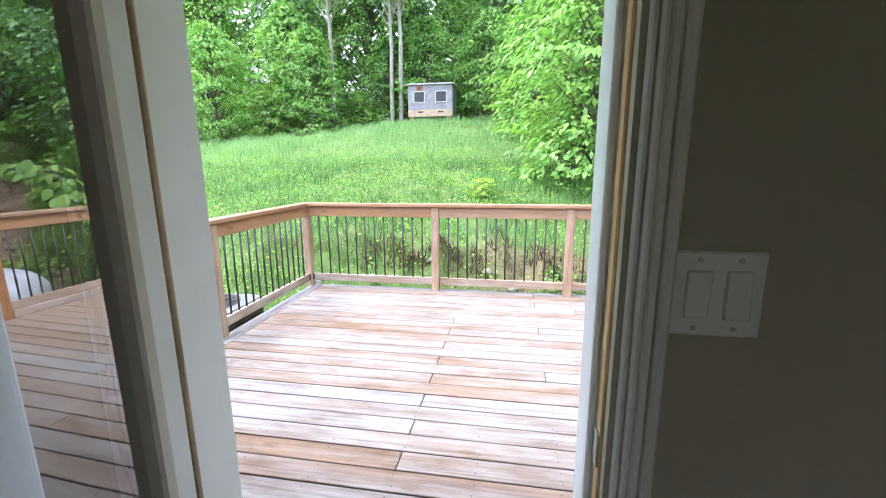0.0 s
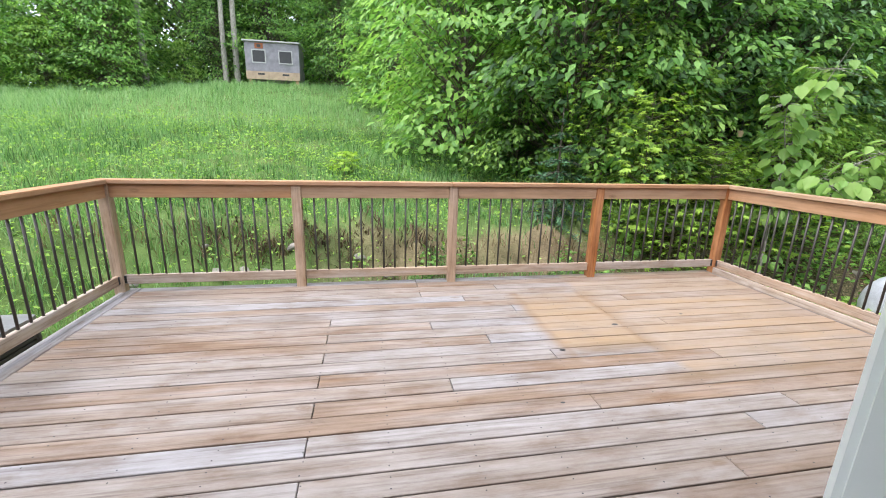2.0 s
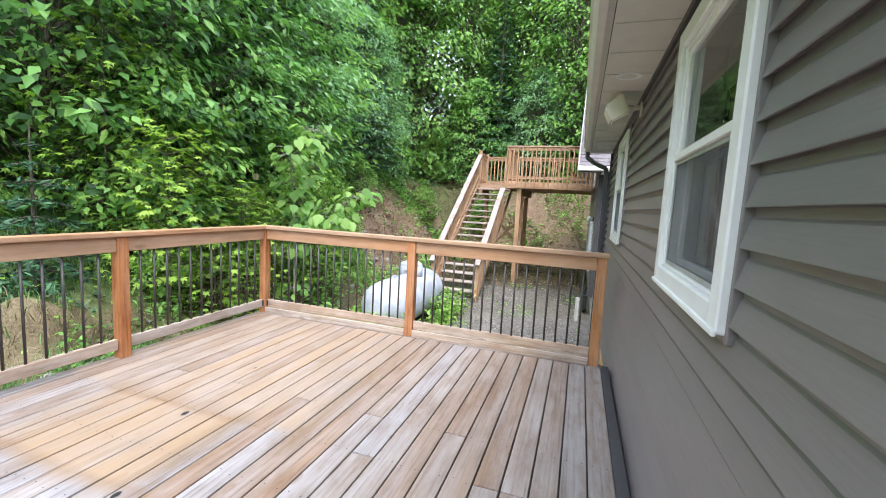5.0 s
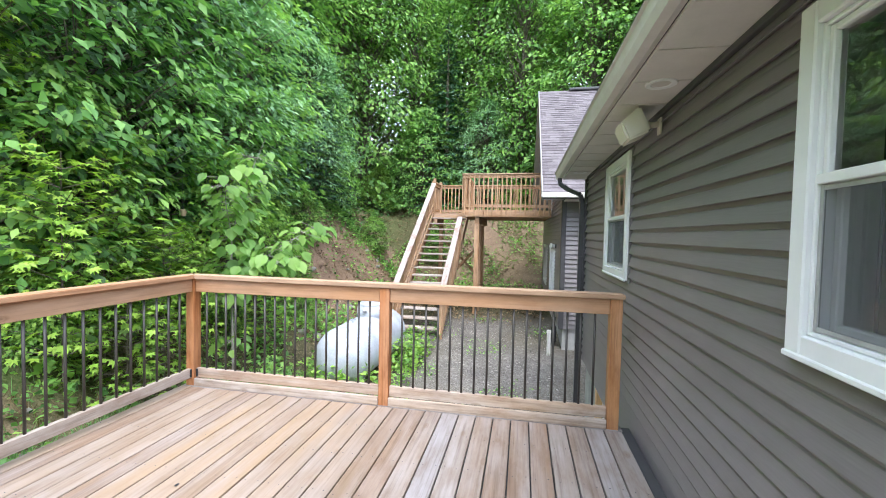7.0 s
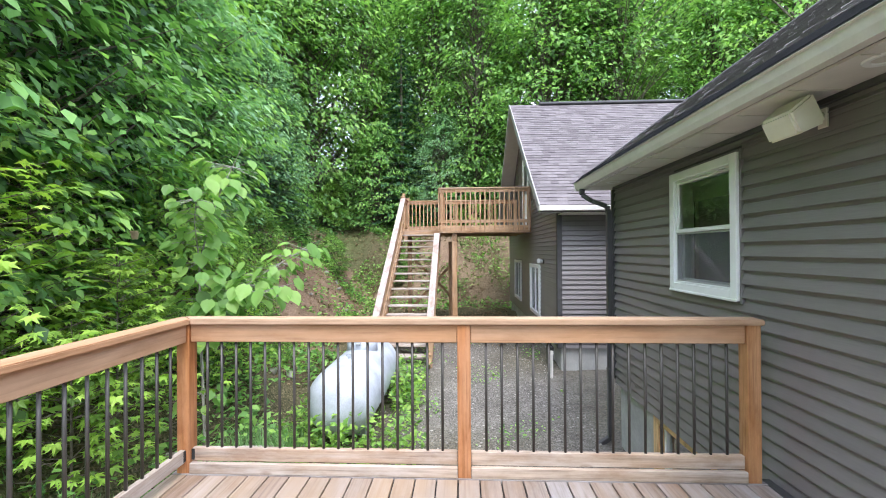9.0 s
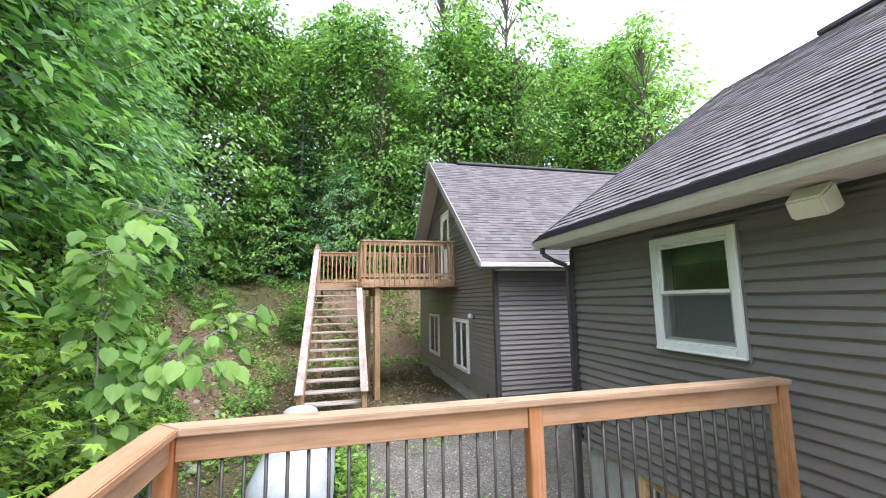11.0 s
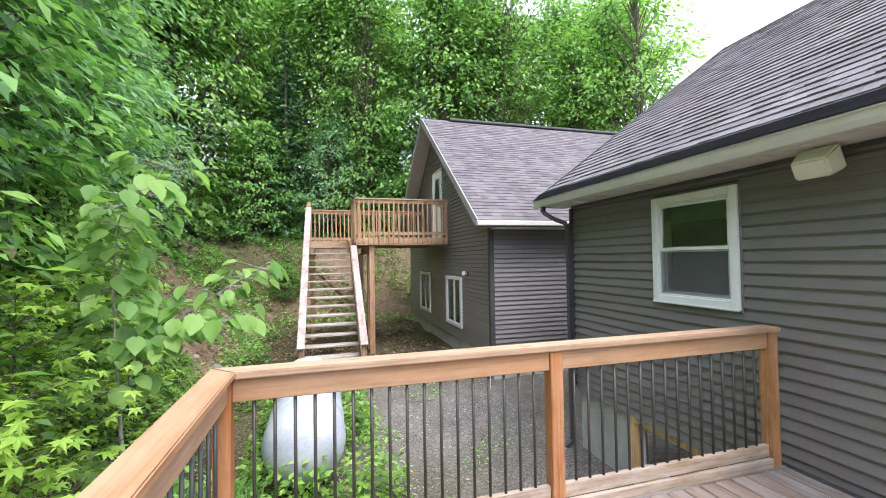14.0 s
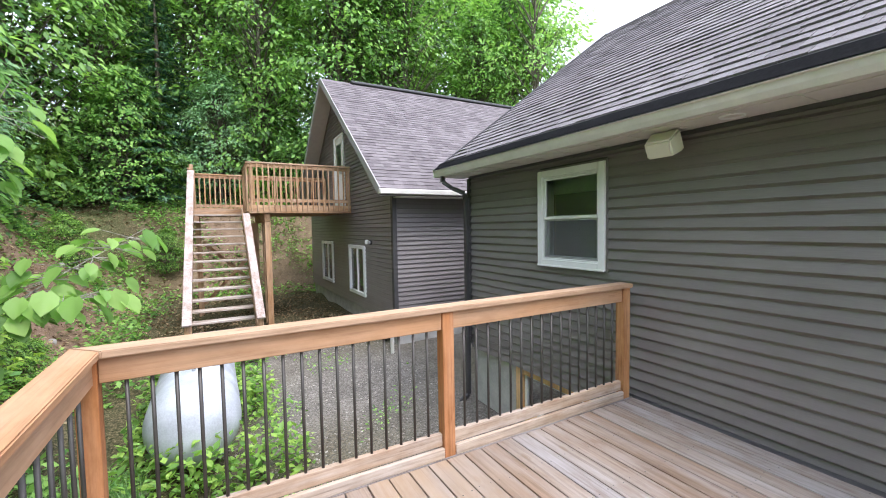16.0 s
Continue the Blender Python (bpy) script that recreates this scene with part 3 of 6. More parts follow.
tagged(slab("frieze_trim", (HX0, HX1, WALL_Y + 0.001, WALL_Y + 0.03, 2.342, 2.376), M["trim_dark"], None, "", 0.003), "dark trim strip under the soffit", "trim", kind="structure")


def ring(bm, x0, x1, z0, z1, w, y0, y1, bevel=0.004):
    bm_box(bm, x0, x0 + w, y0, y1, z0, z1, bevel)
    bm_box(bm, x1 - w, x1, y0, y1, z0, z1, bevel)
    bm_box(bm, x0 + w, x1 - w, y0 + 0.001, y1 - 0.001, z1 - w, z1, bevel)
    bm_box(bm, x0 + w, x1 - w, y0 + 0.001, y1 - 0.001, z0, z0 + w, bevel)


def quad(x0, x1, y, z0, z1):
    """A sheet of glass that faces out."""
    bm = bmesh.new()
    bm.faces.new([bm.verts.new(p) for p in ((x1, y, z0), (x0, y, z0), (x0, y, z1), (x1, y, z1))])
    return bm


def hung_window(name, a, b, c, d, label, curtain=False):
    """A white single-hung window: casing, sashes, panes, insect screen, blind behind."""
    w = thing(name, label, "window", ((a + b) / 2, WALL_Y, c), "structure")
    inv = Matrix.Translation(w.location).inverted()

    def add(n2, bm, mat, parent=w, lab=""):
        o = part(n2, bm, mat, parent, lab)
        if parent is w:
            o.matrix_parent_inverse = inv
        return o
    mid = (c + d) / 2 + 0.01
    bm = bmesh.new()
    ring(bm, a - CASING, b + CASING, c - CASING, d + CASING, CASING + 0.001, WALL_Y - 0.01, WALL_Y + 0.052, 0.006)
    add("casing", bm, M["white"], lab="white vinyl casing")
    bm = bmesh.new()
    ring(bm, a - CASING - 0.02, b + CASING + 0.02, c - CASING - 0.02, d + CASING + 0.02, 0.0195, WALL_Y - 0.005, WALL_Y + 0.029, 0.003)
    add("j_channel", bm, M["siding"], lab="dark trim channel round the casing")
    bm = bmesh.new()
    ring(bm, a + 0.002, b - 0.002, c + 0.002, d - 0.002, 0.014, 2.0, WALL_Y + 0.034, 0.003)
    add("window_frame", bm, M["white"])
    bm = bmesh.new()
    ring(bm, a + 0.018, b - 0.018, mid - 0.02, d - 0.018, 0.022, 2.122, 2.160, 0.004)
    add("upper_sash", bm, M["white"])
    bm = bmesh.new()
    ring(bm, a + 0.018, b - 0.018, c + 0.018, mid + 0.02, 0.028, 2.082, 2.120, 0.004)
    add("lower_sash", bm, M["white"])
    bm = bmesh.new()
    bm_box(bm, a + 0.018, b - 0.018, 2.162, 2.174, mid - 0.022, mid + 0.01, 0.003)
    add("meeting_rail", bm, M["white"])
    add("pane", quad(a + 0.036, b - 0.036, 2.141, mid, d - 0.036), M["glass"]).visible_shadow = False
    add("pane", quad(a + 0.04, b - 0.04, 2.101, c + 0.04, mid), M["glass"]).visible_shadow = False
    bm = bmesh.new()
    bm_box(bm, a - CASING, b + CASING, WALL_Y + 0.045, WALL_Y + 0.060, c - CASING - 0.006, c - CASING + 0.014, 0.004)
    add("window_sill", bm, M["white"])
    return w


def net(name, x0, x1, z0, z1, y):
    """Fine insect screen: a thin frame and its half-clear mesh."""
    t = thing(name, "dark grey insect screen in the lower window sash", "screen", ((x0 + x1) / 2, y, z0), "structure")
    inv = Matrix.Translation(t.location).inverted()
    bm = bmesh.new()
    ring(bm, x0, x1, z0, z1, 0.014, y - 0.004, y + 0.004, 0.0)
    part("screen_frame", bm, M["grey_paint"], t).matrix_parent_inverse = inv
    part("screen_mesh", quad(x0 + 0.012, x1 - 0.012, y, z0 + 0.012, z1 - 0.012), M["screen"], t).matrix_parent_inverse = inv

for i, (a, b, c, d) in enumerate(WIN):
    hung_window("window_%d" % (i + 1), a, b, c, d, "white vinyl single-hung window in the dark siding")
    net("window_screen", a + 0.02, b - 0.02, c + 0.02, (c + d) / 2 - 0.016, 2.158)
    bl = slab("roller_blind", (a + 0.02, b - 0.02, 2.008, 2.013, d - 0.2, d - 0.02), M["blind"])
    tagged(bl, "pale roller blind partly drawn behind the window", "blind")

# roof: eave, soffit, gutter, downspout
EAVE_Y, EAVE_Z = 2.47, 2.40
soff = slab("soffit", (HX0, 7.62, WALL_Y - 0.06, EAVE_Y - 0.002, 2.378, 2.392), M["soffit"])
tagged(soff, "pale perforated aluminium soffit under the eave", "soffit", kind="structure")
x = HX0
while x < 7.5:
    slab("soffit_joint", (x, x + 0.006, WALL_Y + 0.03, EAVE_Y - 0.012, 2.372, 2.3775), M["beige"], soff)
    x += 0.405
SLOPE = 0.735
ROOF_X1 = 7.66
RIDGE_Y = -1.38
roof = thing("roof", "grey asphalt shingle roof above the eave", "roof", (0, 0, 0), "structure")


def roof_z(y):
    return EAVE_Z + 0.085 + (2.56 - y) * SLOPE


bm = bmesh.new()
prof = [(2.52, roof_z(2.52) - 0.06), (2.52, roof_z(2.52) - 0.012), (RIDGE_Y, roof_z(RIDGE_Y) - 0.012), (-6.2, roof_z(RIDGE_Y) - 0.012 - (RIDGE_Y + 6.2) * SLOPE), (-6.2, roof_z(RIDGE_Y) - 0.15 - (RIDGE_Y + 6.2) * SLOPE), (RIDGE_Y, roof_z(RIDGE_Y) - 0.15)]
A = [bm.verts.new((HX0 - 0.3, *p)) for p in prof]
B = [bm.verts.new((ROOF_X1, *p)) for p in prof]
for i in range(len(prof)):
    j = (i + 1) % len(prof)
    bm.faces.new((A[i], B[i], B[j], A[j]))
bm.faces.new(A[::-1])
bm.faces.new(B)
bmesh.ops.recalc_face_normals(bm, faces=bm.faces)
part("roof_deck", bm, M["trim_dark"], roof)
# gable end above the end wall
bm = bmesh.new()
tri = [(2.1, 2.42), (RIDGE_Y, roof_z(RIDGE_Y) - 0.16), (-5.7, 2.42)]
A = [bm.verts.new((7.2, *p)) for p in tri]
B = [bm.verts.new((7.32, *p)) for p in tri]
bm.faces.new(A[::-1])
bm.faces.new(B)
for i in range(3):
    bm.faces.new((A[i], B[i], B[(i + 1) % 3], A[(i + 1) % 3]))
bmesh.ops.recalc_face_normals(bm, faces=bm.faces)
part("gable_wall", bm, M["siding"], roof)
bm = bmesh.new()
beam(bm, (ROOF_X1 + 0.012, 2.55, roof_z(2.55) - 0.05), (ROOF_X1 + 0.012, RIDGE_Y, roof_z(RIDGE_Y) - 0.05), 0.024, 0.14)
part("rake_board", bm, M["trim_dark"], roof)
bm = bmesh.new()
bm_box(bm, HX0, ROOF_X1, 2.50, 2.585, 2.482, 2.492)
part("drip_edge", bm, M["guard"], roof)
bm = bmesh.new()
bm.faces.new([bm.verts.new(p) for p in ((HX0, 2.58, 2.494), (ROOF_X1, 2.58, 2.494), (ROOF_X1, 2.47, 2.60), (HX0, 2.47, 2.60))])
bmesh.ops.solidify(bm, geom=bm.faces[:], thickness=0.006)
part("gutter_guard", bm, M["guard"], roof, "black mesh gutter guard")

gut = thing("gutter", "pale beige aluminium eavestrough along the roof edge", "gutter", (7.6, 2.5, 2.4), "structure")
ginv = Matrix.Translation(gut.location).inverted()
bm = bmesh.new()
gp = [(2.472, 2.486), (2.472, 2.392), (2.505, 2.378), (2.545, 2.385), (2.562, 2.425), (2.572, 2.47), (2.585, 2.478), (2.585, 2.49), (2.572, 2.49), (2.562, 2.475), (2.55, 2.43), (2.535, 2.4), (2.505, 2.39), (2.48, 2.4), (2.48, 2.486)]
A = [bm.verts.new((HX0, *p)) for p in gp]
B = [bm.verts.new((7.70, *p)) for p in gp]
for i in range(len(gp)):
    bm.faces.new((A[i], B[i], B[(i + 1) % len(gp)], A[(i + 1) % len(gp)]))
bm_box(bm, 7.696, 7.704, 2.472, 2.575, 2.38, 2.486)
bmesh.ops.recalc_face_normals(bm, faces=bm.faces)
part("trough", bm, M["beige"], gut).matrix_parent_inverse = ginv


def tube(bm, pts, w, d):
    for p, q in zip(pts, pts[1:]):
        beam(bm, p, q, w, d, 0.008)


ds = thing("downspout", "dark grey rain downspout at the house corner", "downspout", (7.3, 2.2, -1.1), "structure")
dinv = Matrix.Translation(ds.location).inverted()
bm = bmesh.new()
tube(bm, [(7.50, 2.52, 2.39), (7.50, 2.52, 2.30), (7.42, 2.40, 2.20), (7.33, 2.24, 2.12), (7.33, 2.215, 2.0)], 0.062, 0.062)
part("elbow", bm, M["gutter_dark"], ds).matrix_parent_inverse = dinv
bm = bmesh.new()
bm_box(bm, 7.295, 7.365, 2.182, 2.248, -1.0, 2.05, 0.008)
part("pipe", bm, M["gutter_dark"], ds).matrix_parent_inverse = dinv
bm = bmesh.new()
beam(bm, (7.33, 2.215, -1.0), (7.33, 2.36, -1.1), 0.065, 0.065, 0.008)
part("outlet", bm, M["gutter_dark"], ds).matrix_parent_inverse = dinv
for z in (1.2, -0.1):
    bm = bmesh.new()
    bm_box(bm, 7.285, 7.375, 2.178, 2.252, z, z + 0.03, 0.003)
    part("bracket", bm, M["gutter_dark"], ds).matrix_parent_inverse = dinv

# ---- the door: jambs, casings, open glazed leaf ----
frame_thing = thing("door_frame", "white door frame with a bare wooden jamb edge", "door frame", (0.24, 2.05, 0.0), "structure")
finv = Matrix.Translation(frame_thing.location).inverted()


def fpart(n2, dims, mat, lab="", bevel=0.003):
    o = slab(n2, dims, mat, frame_thing, lab, bevel)
    o.matrix_parent_inverse = finv
    return o


DX0, DX1, DZ = DOOR[0], DOOR[1], DOOR[3]
# exterior brickmould
fpart("brickmould", (DX1 + 0.002, DX1 + 0.085, WALL_Y + 0.001, WALL_Y + 0.052, 0.0, DZ), M["white_paint"], "", 0.012)
fpart("brickmould", (DX0 - 0.085, DX0 - 0.002, WALL_Y + 0.001, WALL_Y + 0.052, 0.0, DZ), M["white_paint"], "", 0.012)
fpart("brickmould", (DX0 - 0.085, DX1 + 0.085, WALL_Y + 0.001, WALL_Y + 0.042, DZ + 0.002, DZ + 0.085), M["white_paint"], "", 0.012)
# jambs with stop and raw edge
for s, x0 in ((1, DX1), (-1, DX0)):
    fpart("jamb", (x0 - 0.006 * s, x0 + 0.03 * s, 2.005, WALL_Y + 0.03, 0.0, DZ), M["white_paint"], "", 0.002)
    fpart("door_stop", (x0 - 0.018 * s, x0 - 0.006 * s, 2.006, 2.03, 0.0, DZ), M["white_paint"], "", 0.003)
fpart("jamb_edge", (DX1 - 0.005, DX1 + 0.03, 1.972, 2.002, 0.0, DZ), M["raw"], "bare pine jamb")
fpart("jamb_edge", (DX0 - 0.03, DX0 + 0.052, 1.993, 2.003, 0.0, DZ), M["strip"], "stained brown weatherstrip")
fpart("head_jamb", (DX0, DX1, 1.98, WALL_Y + 0.03, DZ - 0.03, DZ), M["white_paint"])
fpart("threshold", (DX0, DX1, 1.97, WALL_Y + 0.06, 0.0, 0.022), M["metal"], "aluminium threshold", 0.006)
for z in (1.02, 0.88):
    fpart("strike_plate", (DX1 - 0.0085, DX1 - 0.0045, 1.975, 2.0, z, z + 0.06), M["metal"], "steel strike plate", 0.001)
# interior fluted casing
for k, (a, b, t) in enumerate(((-0.004, 0.008, 0.012), (0.008, 0.020, 0.02), (0.020, 0.036, 0.015), (0.036, 0.052, 0.024))):
    fpart("casing", (DX1 + 0.012 + a, DX1 + 0.012 + b, 1.95 - t, 1.949, 0.0, DZ + 0.05), M["trim_in"], "", 0.004)
    fpart("casing", (DX0 - 0.012 - b, DX0 - 0.012 - a, 1.95 - t, 1.949, 0.0, DZ + 0.05), M["trim_in"], "", 0.004)
fpart("head_casing", (DX0 - 0.1, DX1 + 0.1, 1.93, 1.949, DZ + 0.052, DZ + 0.14), M["trim_in"], "", 0.004)

door = thing("door_1", "white patio door with a full glass pane, standing open", "door", (DX0 + 0.01, 1.985, 0.0), "structure")
door.rotation_euler[2] = radians(-92)
DW, DT = 0.795, 0.045


def dpart(n2, dims, mat, lab="", bevel=0.003, parent=None):
    return slab(n2, dims, mat, parent or door, lab, bevel)


ST = 0.058
dpart("stile", (0.0, ST, 0.0, DT, 0.03, 2.05), M["white_paint"])
dpart("stile", (DW - ST, DW, 0.0, DT, 0.03, 2.05), M["white_paint"])
dpart("top_rail", (ST, DW - ST, 0.0, DT, 1.92, 2.05), M["white_paint"])
dpart("bottom_rail", (ST, DW - ST, 0.0, DT, 0.03, 0.26), M["white_paint"])
bm = bmesh.new()
ring(bm, ST - 0.012, DW - ST + 0.012, 0.25, 1.93, 0.03, -0.012, DT + 0.012, 0.006)
part("glazing_bead", bm, M["beige"], door, "grey glazing frame")
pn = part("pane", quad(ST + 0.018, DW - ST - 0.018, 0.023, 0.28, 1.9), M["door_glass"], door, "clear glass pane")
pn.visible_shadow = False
kn = bmesh.new()
bm_cyl(kn, (DW - 0.06, -0.05, 0.96), (DW - 0.06, DT + 0.05, 0.96), 0.014, seg=12)
bm_box(kn, DW - 0.17, DW - 0.045, DT + 0.04, DT + 0.055, 0.95, 0.97, 0.004)
bm_box(kn, DW - 0.17, DW - 0.045, -0.055, -0.04, 0.95, 0.97, 0.004)
part("door_handle", kn, M["metal"], door, "steel lever handle")
for z in (0.25, 1.8):
    hb = bmesh.new()
    bm_cyl(hb, (-0.004, DT + 0.004, z), (-0.004, DT + 0.004, z + 0.09), 0.007, seg=8)
    part("hinge", hb, M["metal"], door)

sw = thing("light_switch", "white double rocker light switch on the beige wall", "light switch", (0.797, 1.949, 1.33))
slab("cover_plate", (-0.058, 0.058, -0.006, 0.0, -0.06, 0.06), M["trim_in"], sw, "", 0.003)
for dx in (-0.025, 0.025):
    bm = bmesh.new()
    bm_box(bm, dx - 0.016, dx + 0.016, -0.011, -0.004, -0.034, 0.034, 0.002)
    bmesh.ops.rotate(bm, verts=bm.verts, cent=(dx, -0.006, 0), matrix=Matrix.Rotation(radians(4 if dx < 0 else -4), 3, "X"))
    part("rocker", bm, M["trim_in"], sw)
    for dz in (-0.048, 0.048):
        bm = bmesh.new()
        bm_cyl(bm, (dx, -0.0075, dz), (dx, -0.005, dz), 0.0035, seg=8)
        part("screw", bm, M["metal"], sw)

# ---- deck ----
deck = thing("deck", "weathered grey-brown wooden deck with golden unweathered patches", "deck", (1.2, 4.2, 0), "structure")
kinv = Matrix.Translation(deck.location).inverted()
PITCH, GAP, THK = 0.1433, 0.009, 0.026
X_L, X_R = -1.905, 4.432
RNG = random.Random(5)
bmeshes = {}


def plank(x0, x1, y0, y1):
    key = (round(x1 - x0, 3), round(y1 - y0, 3))
    if key not in bmeshes:
        bmeshes[key] = box_mesh("plank", (-key[0] / 2, key[0] / 2, -key[1] / 2, key[1] / 2, -THK, 0.0), M["deck"], 0.003)
    o = part_mesh("plank", bmeshes[key], None, deck)
    o.matrix_parent_inverse = kinv
    o.location = ((x0 + x1) / 2, (y0 + y1) / 2, RNG.uniform(-0.0015, 0.0015))


nails = []
JOISTS = [-0.03 + 0.408 * k for k in range(-4, 11)]
y, k = 3.102 - 6 * PITCH, -6
while y < 6.23:
    ya, yb = max(y, 2.245) + GAP / 2, min(y + PITCH, 6.225) - GAP / 2
    if k % 2 == 0 and 0 <= k <= 14:
        cuts = [-0.03] + ([2.418 + 0.408 * RNG.choice((0, 1))] if RNG.random() < 0.4 else [])
    else:
        cuts = [RNG.choice(JOISTS[6:12])] if k != 2 else [0.787]
    xs = [X_L, *sorted(cuts), X_R]
    if yb - ya > 0.03:
        for a, b in zip(xs, xs[1:]):
            plank(a + 0.0025, b - 0.0025, ya, yb)
        for jx in JOISTS:
            for f in (0.22, 0.78):
                nails.append((jx + RNG.uniform(-0.012, 0.012), ya + f * (yb - ya) + RNG.uniform(-0.006, 0.006)))
    y += PITCH
    k += 1
bm = bmesh.new()
for nx_, ny_ in nails:
    bmesh.ops.create_circle(bm, cap_ends=True, segments=6, radius=0.0042, matrix=Matrix.Translation((nx_, ny_, 0.0018)))
nl = part("nail_heads", bm, M["black"], deck)
nl["kind"] = "stuff"
nl.matrix_parent_inverse = kinv


def dk(name, dims, mat, lab="", bevel=0.004):
    o = slab(name, dims, mat, deck, lab, bevel)
    o.matrix_parent_inverse = kinv
    return o


# added black sheet: closes the plank gaps and gives them their shade
dk("gap_shade_sheet", (X_L - 0.09, X_R + 0.05, 2.25, 6.17, -0.0282, -0.0268), M["black"], "black sheet added under the boards to darken the gaps", 0.0)
dk("border_board", (X_L - 0.145, X_L - 0.004, 2.24, 6.225, -THK, 0.001), M["deck_y"])
dk("border_board", (X_R + 0.004, X_R + 0.103, 2.24, 6.225, -THK, 0.001), M["deck_y"])
for ka, kb in ((2.362, 4.158), (4.252, 6.1)):
    dk("kick_board", (4.438, 4.4695, ka, kb, 0.0015, 0.0745), M["low_y"])
for nm, dims, mt in (("rim_joist", (X_L - 0.135, X_R + 0.093, 6.18, 6.215, -0.22, -THK - 0.002), M["low_x"]), ("rim_joist", (X_L - 0.135, X_L - 0.098, 2.24, 6.178, -0.22, -THK - 0.002), M["low_y"]), ("rim_joist", (X_R + 0.055, X_R + 0.093, 2.24, 6.178, -0.22, -THK - 0.002), M["low_y"]), ("ledger", (X_L - 0.13, X_R + 0.083, 2.175, 2.247, -0.19, -0.004), M["trim_dark"])):
    dk(nm, dims, mt)
for jx in JOISTS:
    dk("joist", (jx - 0.019, jx + 0.019, 2.24, 6.178, -0.21, -THK - 0.004), M["low_y"])
for px, py in ((-1.9, 6.1), (1.2, 6.1), (4.4, 6.1), (4.4, 3.0), (-1.9, 3.0), (1.2, 4.2)):
    dk("support_post", (px - 0.045, px + 0.045, py - 0.045, py + 0.045, tz(px, py) - 0.2, -0.212), M["tr_z"])

# ---- railing ----
TOP, CAP = 1.067, 0.038
railing = thing("deck_railing", "cedar deck railing with round black metal balusters", "railing", (1.2, 6.14, 0), "")
rinv = Matrix.Translation(railing.location).inverted()


def rl(name, dims, mat, lab="", bevel=0.004):
    o = slab(name, dims, mat, railing, lab, bevel)
    o.matrix_parent_inverse = rinv
    return o


bal_bm = bmesh.new()
bm_cyl(bal_bm, (0, 0, 0), (0, 0, 0.77), 0.0095, seg=8)
bal_me = bpy.data.meshes.new("baluster")
bal_bm.to_mesh(bal_me)
bal_bm.free()
bal_me.materials.append(M["baluster"])
bal_me.polygons.foreach_set("use_smooth", [len(p.vertices) == 4 for p in bal_me.polygons])


def balusters(p, q, step=0.117, z=0.155):
    p, q = Vector(p), Vector(q)
    n = max(1, round((q - p).length / step) - 1)
    for i in range(n):
        c = p.lerp(q, (i + 1) / (n + 1))
        o = part_mesh("baluster", bal_me, None, railing)
        o.matrix_parent_inverse = rinv
        o.location = (c.x, c.y, z)


YR, XRR, XLL = 6.148, 4.49, -2.045
H = 0.0445
far_x = [XLL, -0.39, 1.17, 2.825, XRR]
for i, px in enumerate(far_x):
    z1 = TOP - CAP - 0.002
    rl("post", (px - H, px + H, YR - H, YR + H, -0.15, z1), M["post"] if i >= 3 else M["post_old"])
for py in (4.205, 2.315):
    rl("post", (XRR - H, XRR + H, py - H, py + H, -0.15, TOP - CAP - 0.002 if py > 3 else TOP - 0.03), M["post"])
rl("post", (XLL - H, XLL + H, 4.455 - H, 4.455 + H, -0.15, TOP - CAP - 0.002), M["post_old"])
for a, b in zip(far_x, far_x[1:]):
    rl("upper_rail", (a + H + 0.002, b - H - 0.002, YR - 0.03, YR + 0.008, 0.905, TOP - CAP - 0.003), M["rail_x"])
    rl("lower_rail", (a + H + 0.002, b - H - 0.002, YR - 0.019, YR + 0.019, 0.075, 0.165), M["low_x"])
    balusters((a + H, YR, 0), (b - H, YR, 0))
right_y = [YR, 4.205, 2.315]
for a, b in zip(right_y, right_y[1:]):
    rl("upper_rail", (XRR - 0.03, XRR + 0.008, b + H + 0.002, a - H - 0.002, 0.905, TOP - CAP - 0.003), M["rail_y"])
    rl("lower_rail", (XRR - 0.019, XRR + 0.019, b + H + 0.002, a - H - 0.002, 0.075, 0.165), M["low_y"])
    balusters((XRR, a - H, 0), (XRR, b + H, 0), 0.105)
rl("upper_rail", (XLL - 0.008, XLL + 0.03, 4.455 + H + 0.002, YR - H - 0.002, 0.905, TOP - CAP - 0.003), M["rail_y"])
rl("lower_rail", (XLL - 0.019, XLL + 0.019, 4.455 + H + 0.002, YR - H - 0.002, 0.075, 0.165), M["low_y"])
balusters((XLL, 4.455 + H, 0), (XLL, YR - H, 0), 0.117)


def cap_piece(pts, mat):
    bm = bmesh.new()
    lo = [bm.verts.new((*p, TOP - CAP)) for p in pts]
    hi = [bm.verts.new((*p, TOP)) for p in pts]
    bm.faces.new(lo[::-1])
    bm.faces.new(hi)
    for i in range(len(pts)):
        j = (i + 1) % len(pts)
        bm.faces.new((lo[i], lo[j], hi[j], hi[i]))
    bmesh.ops.recalc_face_normals(bm, faces=bm.faces)
    bmesh.ops.bevel(bm, geom=list(bm.edges), offset=0.006, segments=2, affect="EDGES")
    o = part("cap_rail", bm, mat, railing)
    o.matrix_parent_inverse = rinv


CI, CO = 0.062, 0.078      # cap overhang inward and outward
cap_piece([(XLL - CO, YR + CO), (XLL + CI, YR - CI), (1.158, YR - CI), (1.158, YR + CO)], M["rail_x"])
cap_piece([(1.162, YR - CI), (XRR - CI, YR - CI), (XRR + CO, YR + CO), (1.162, YR + CO)], M["rail_x"])
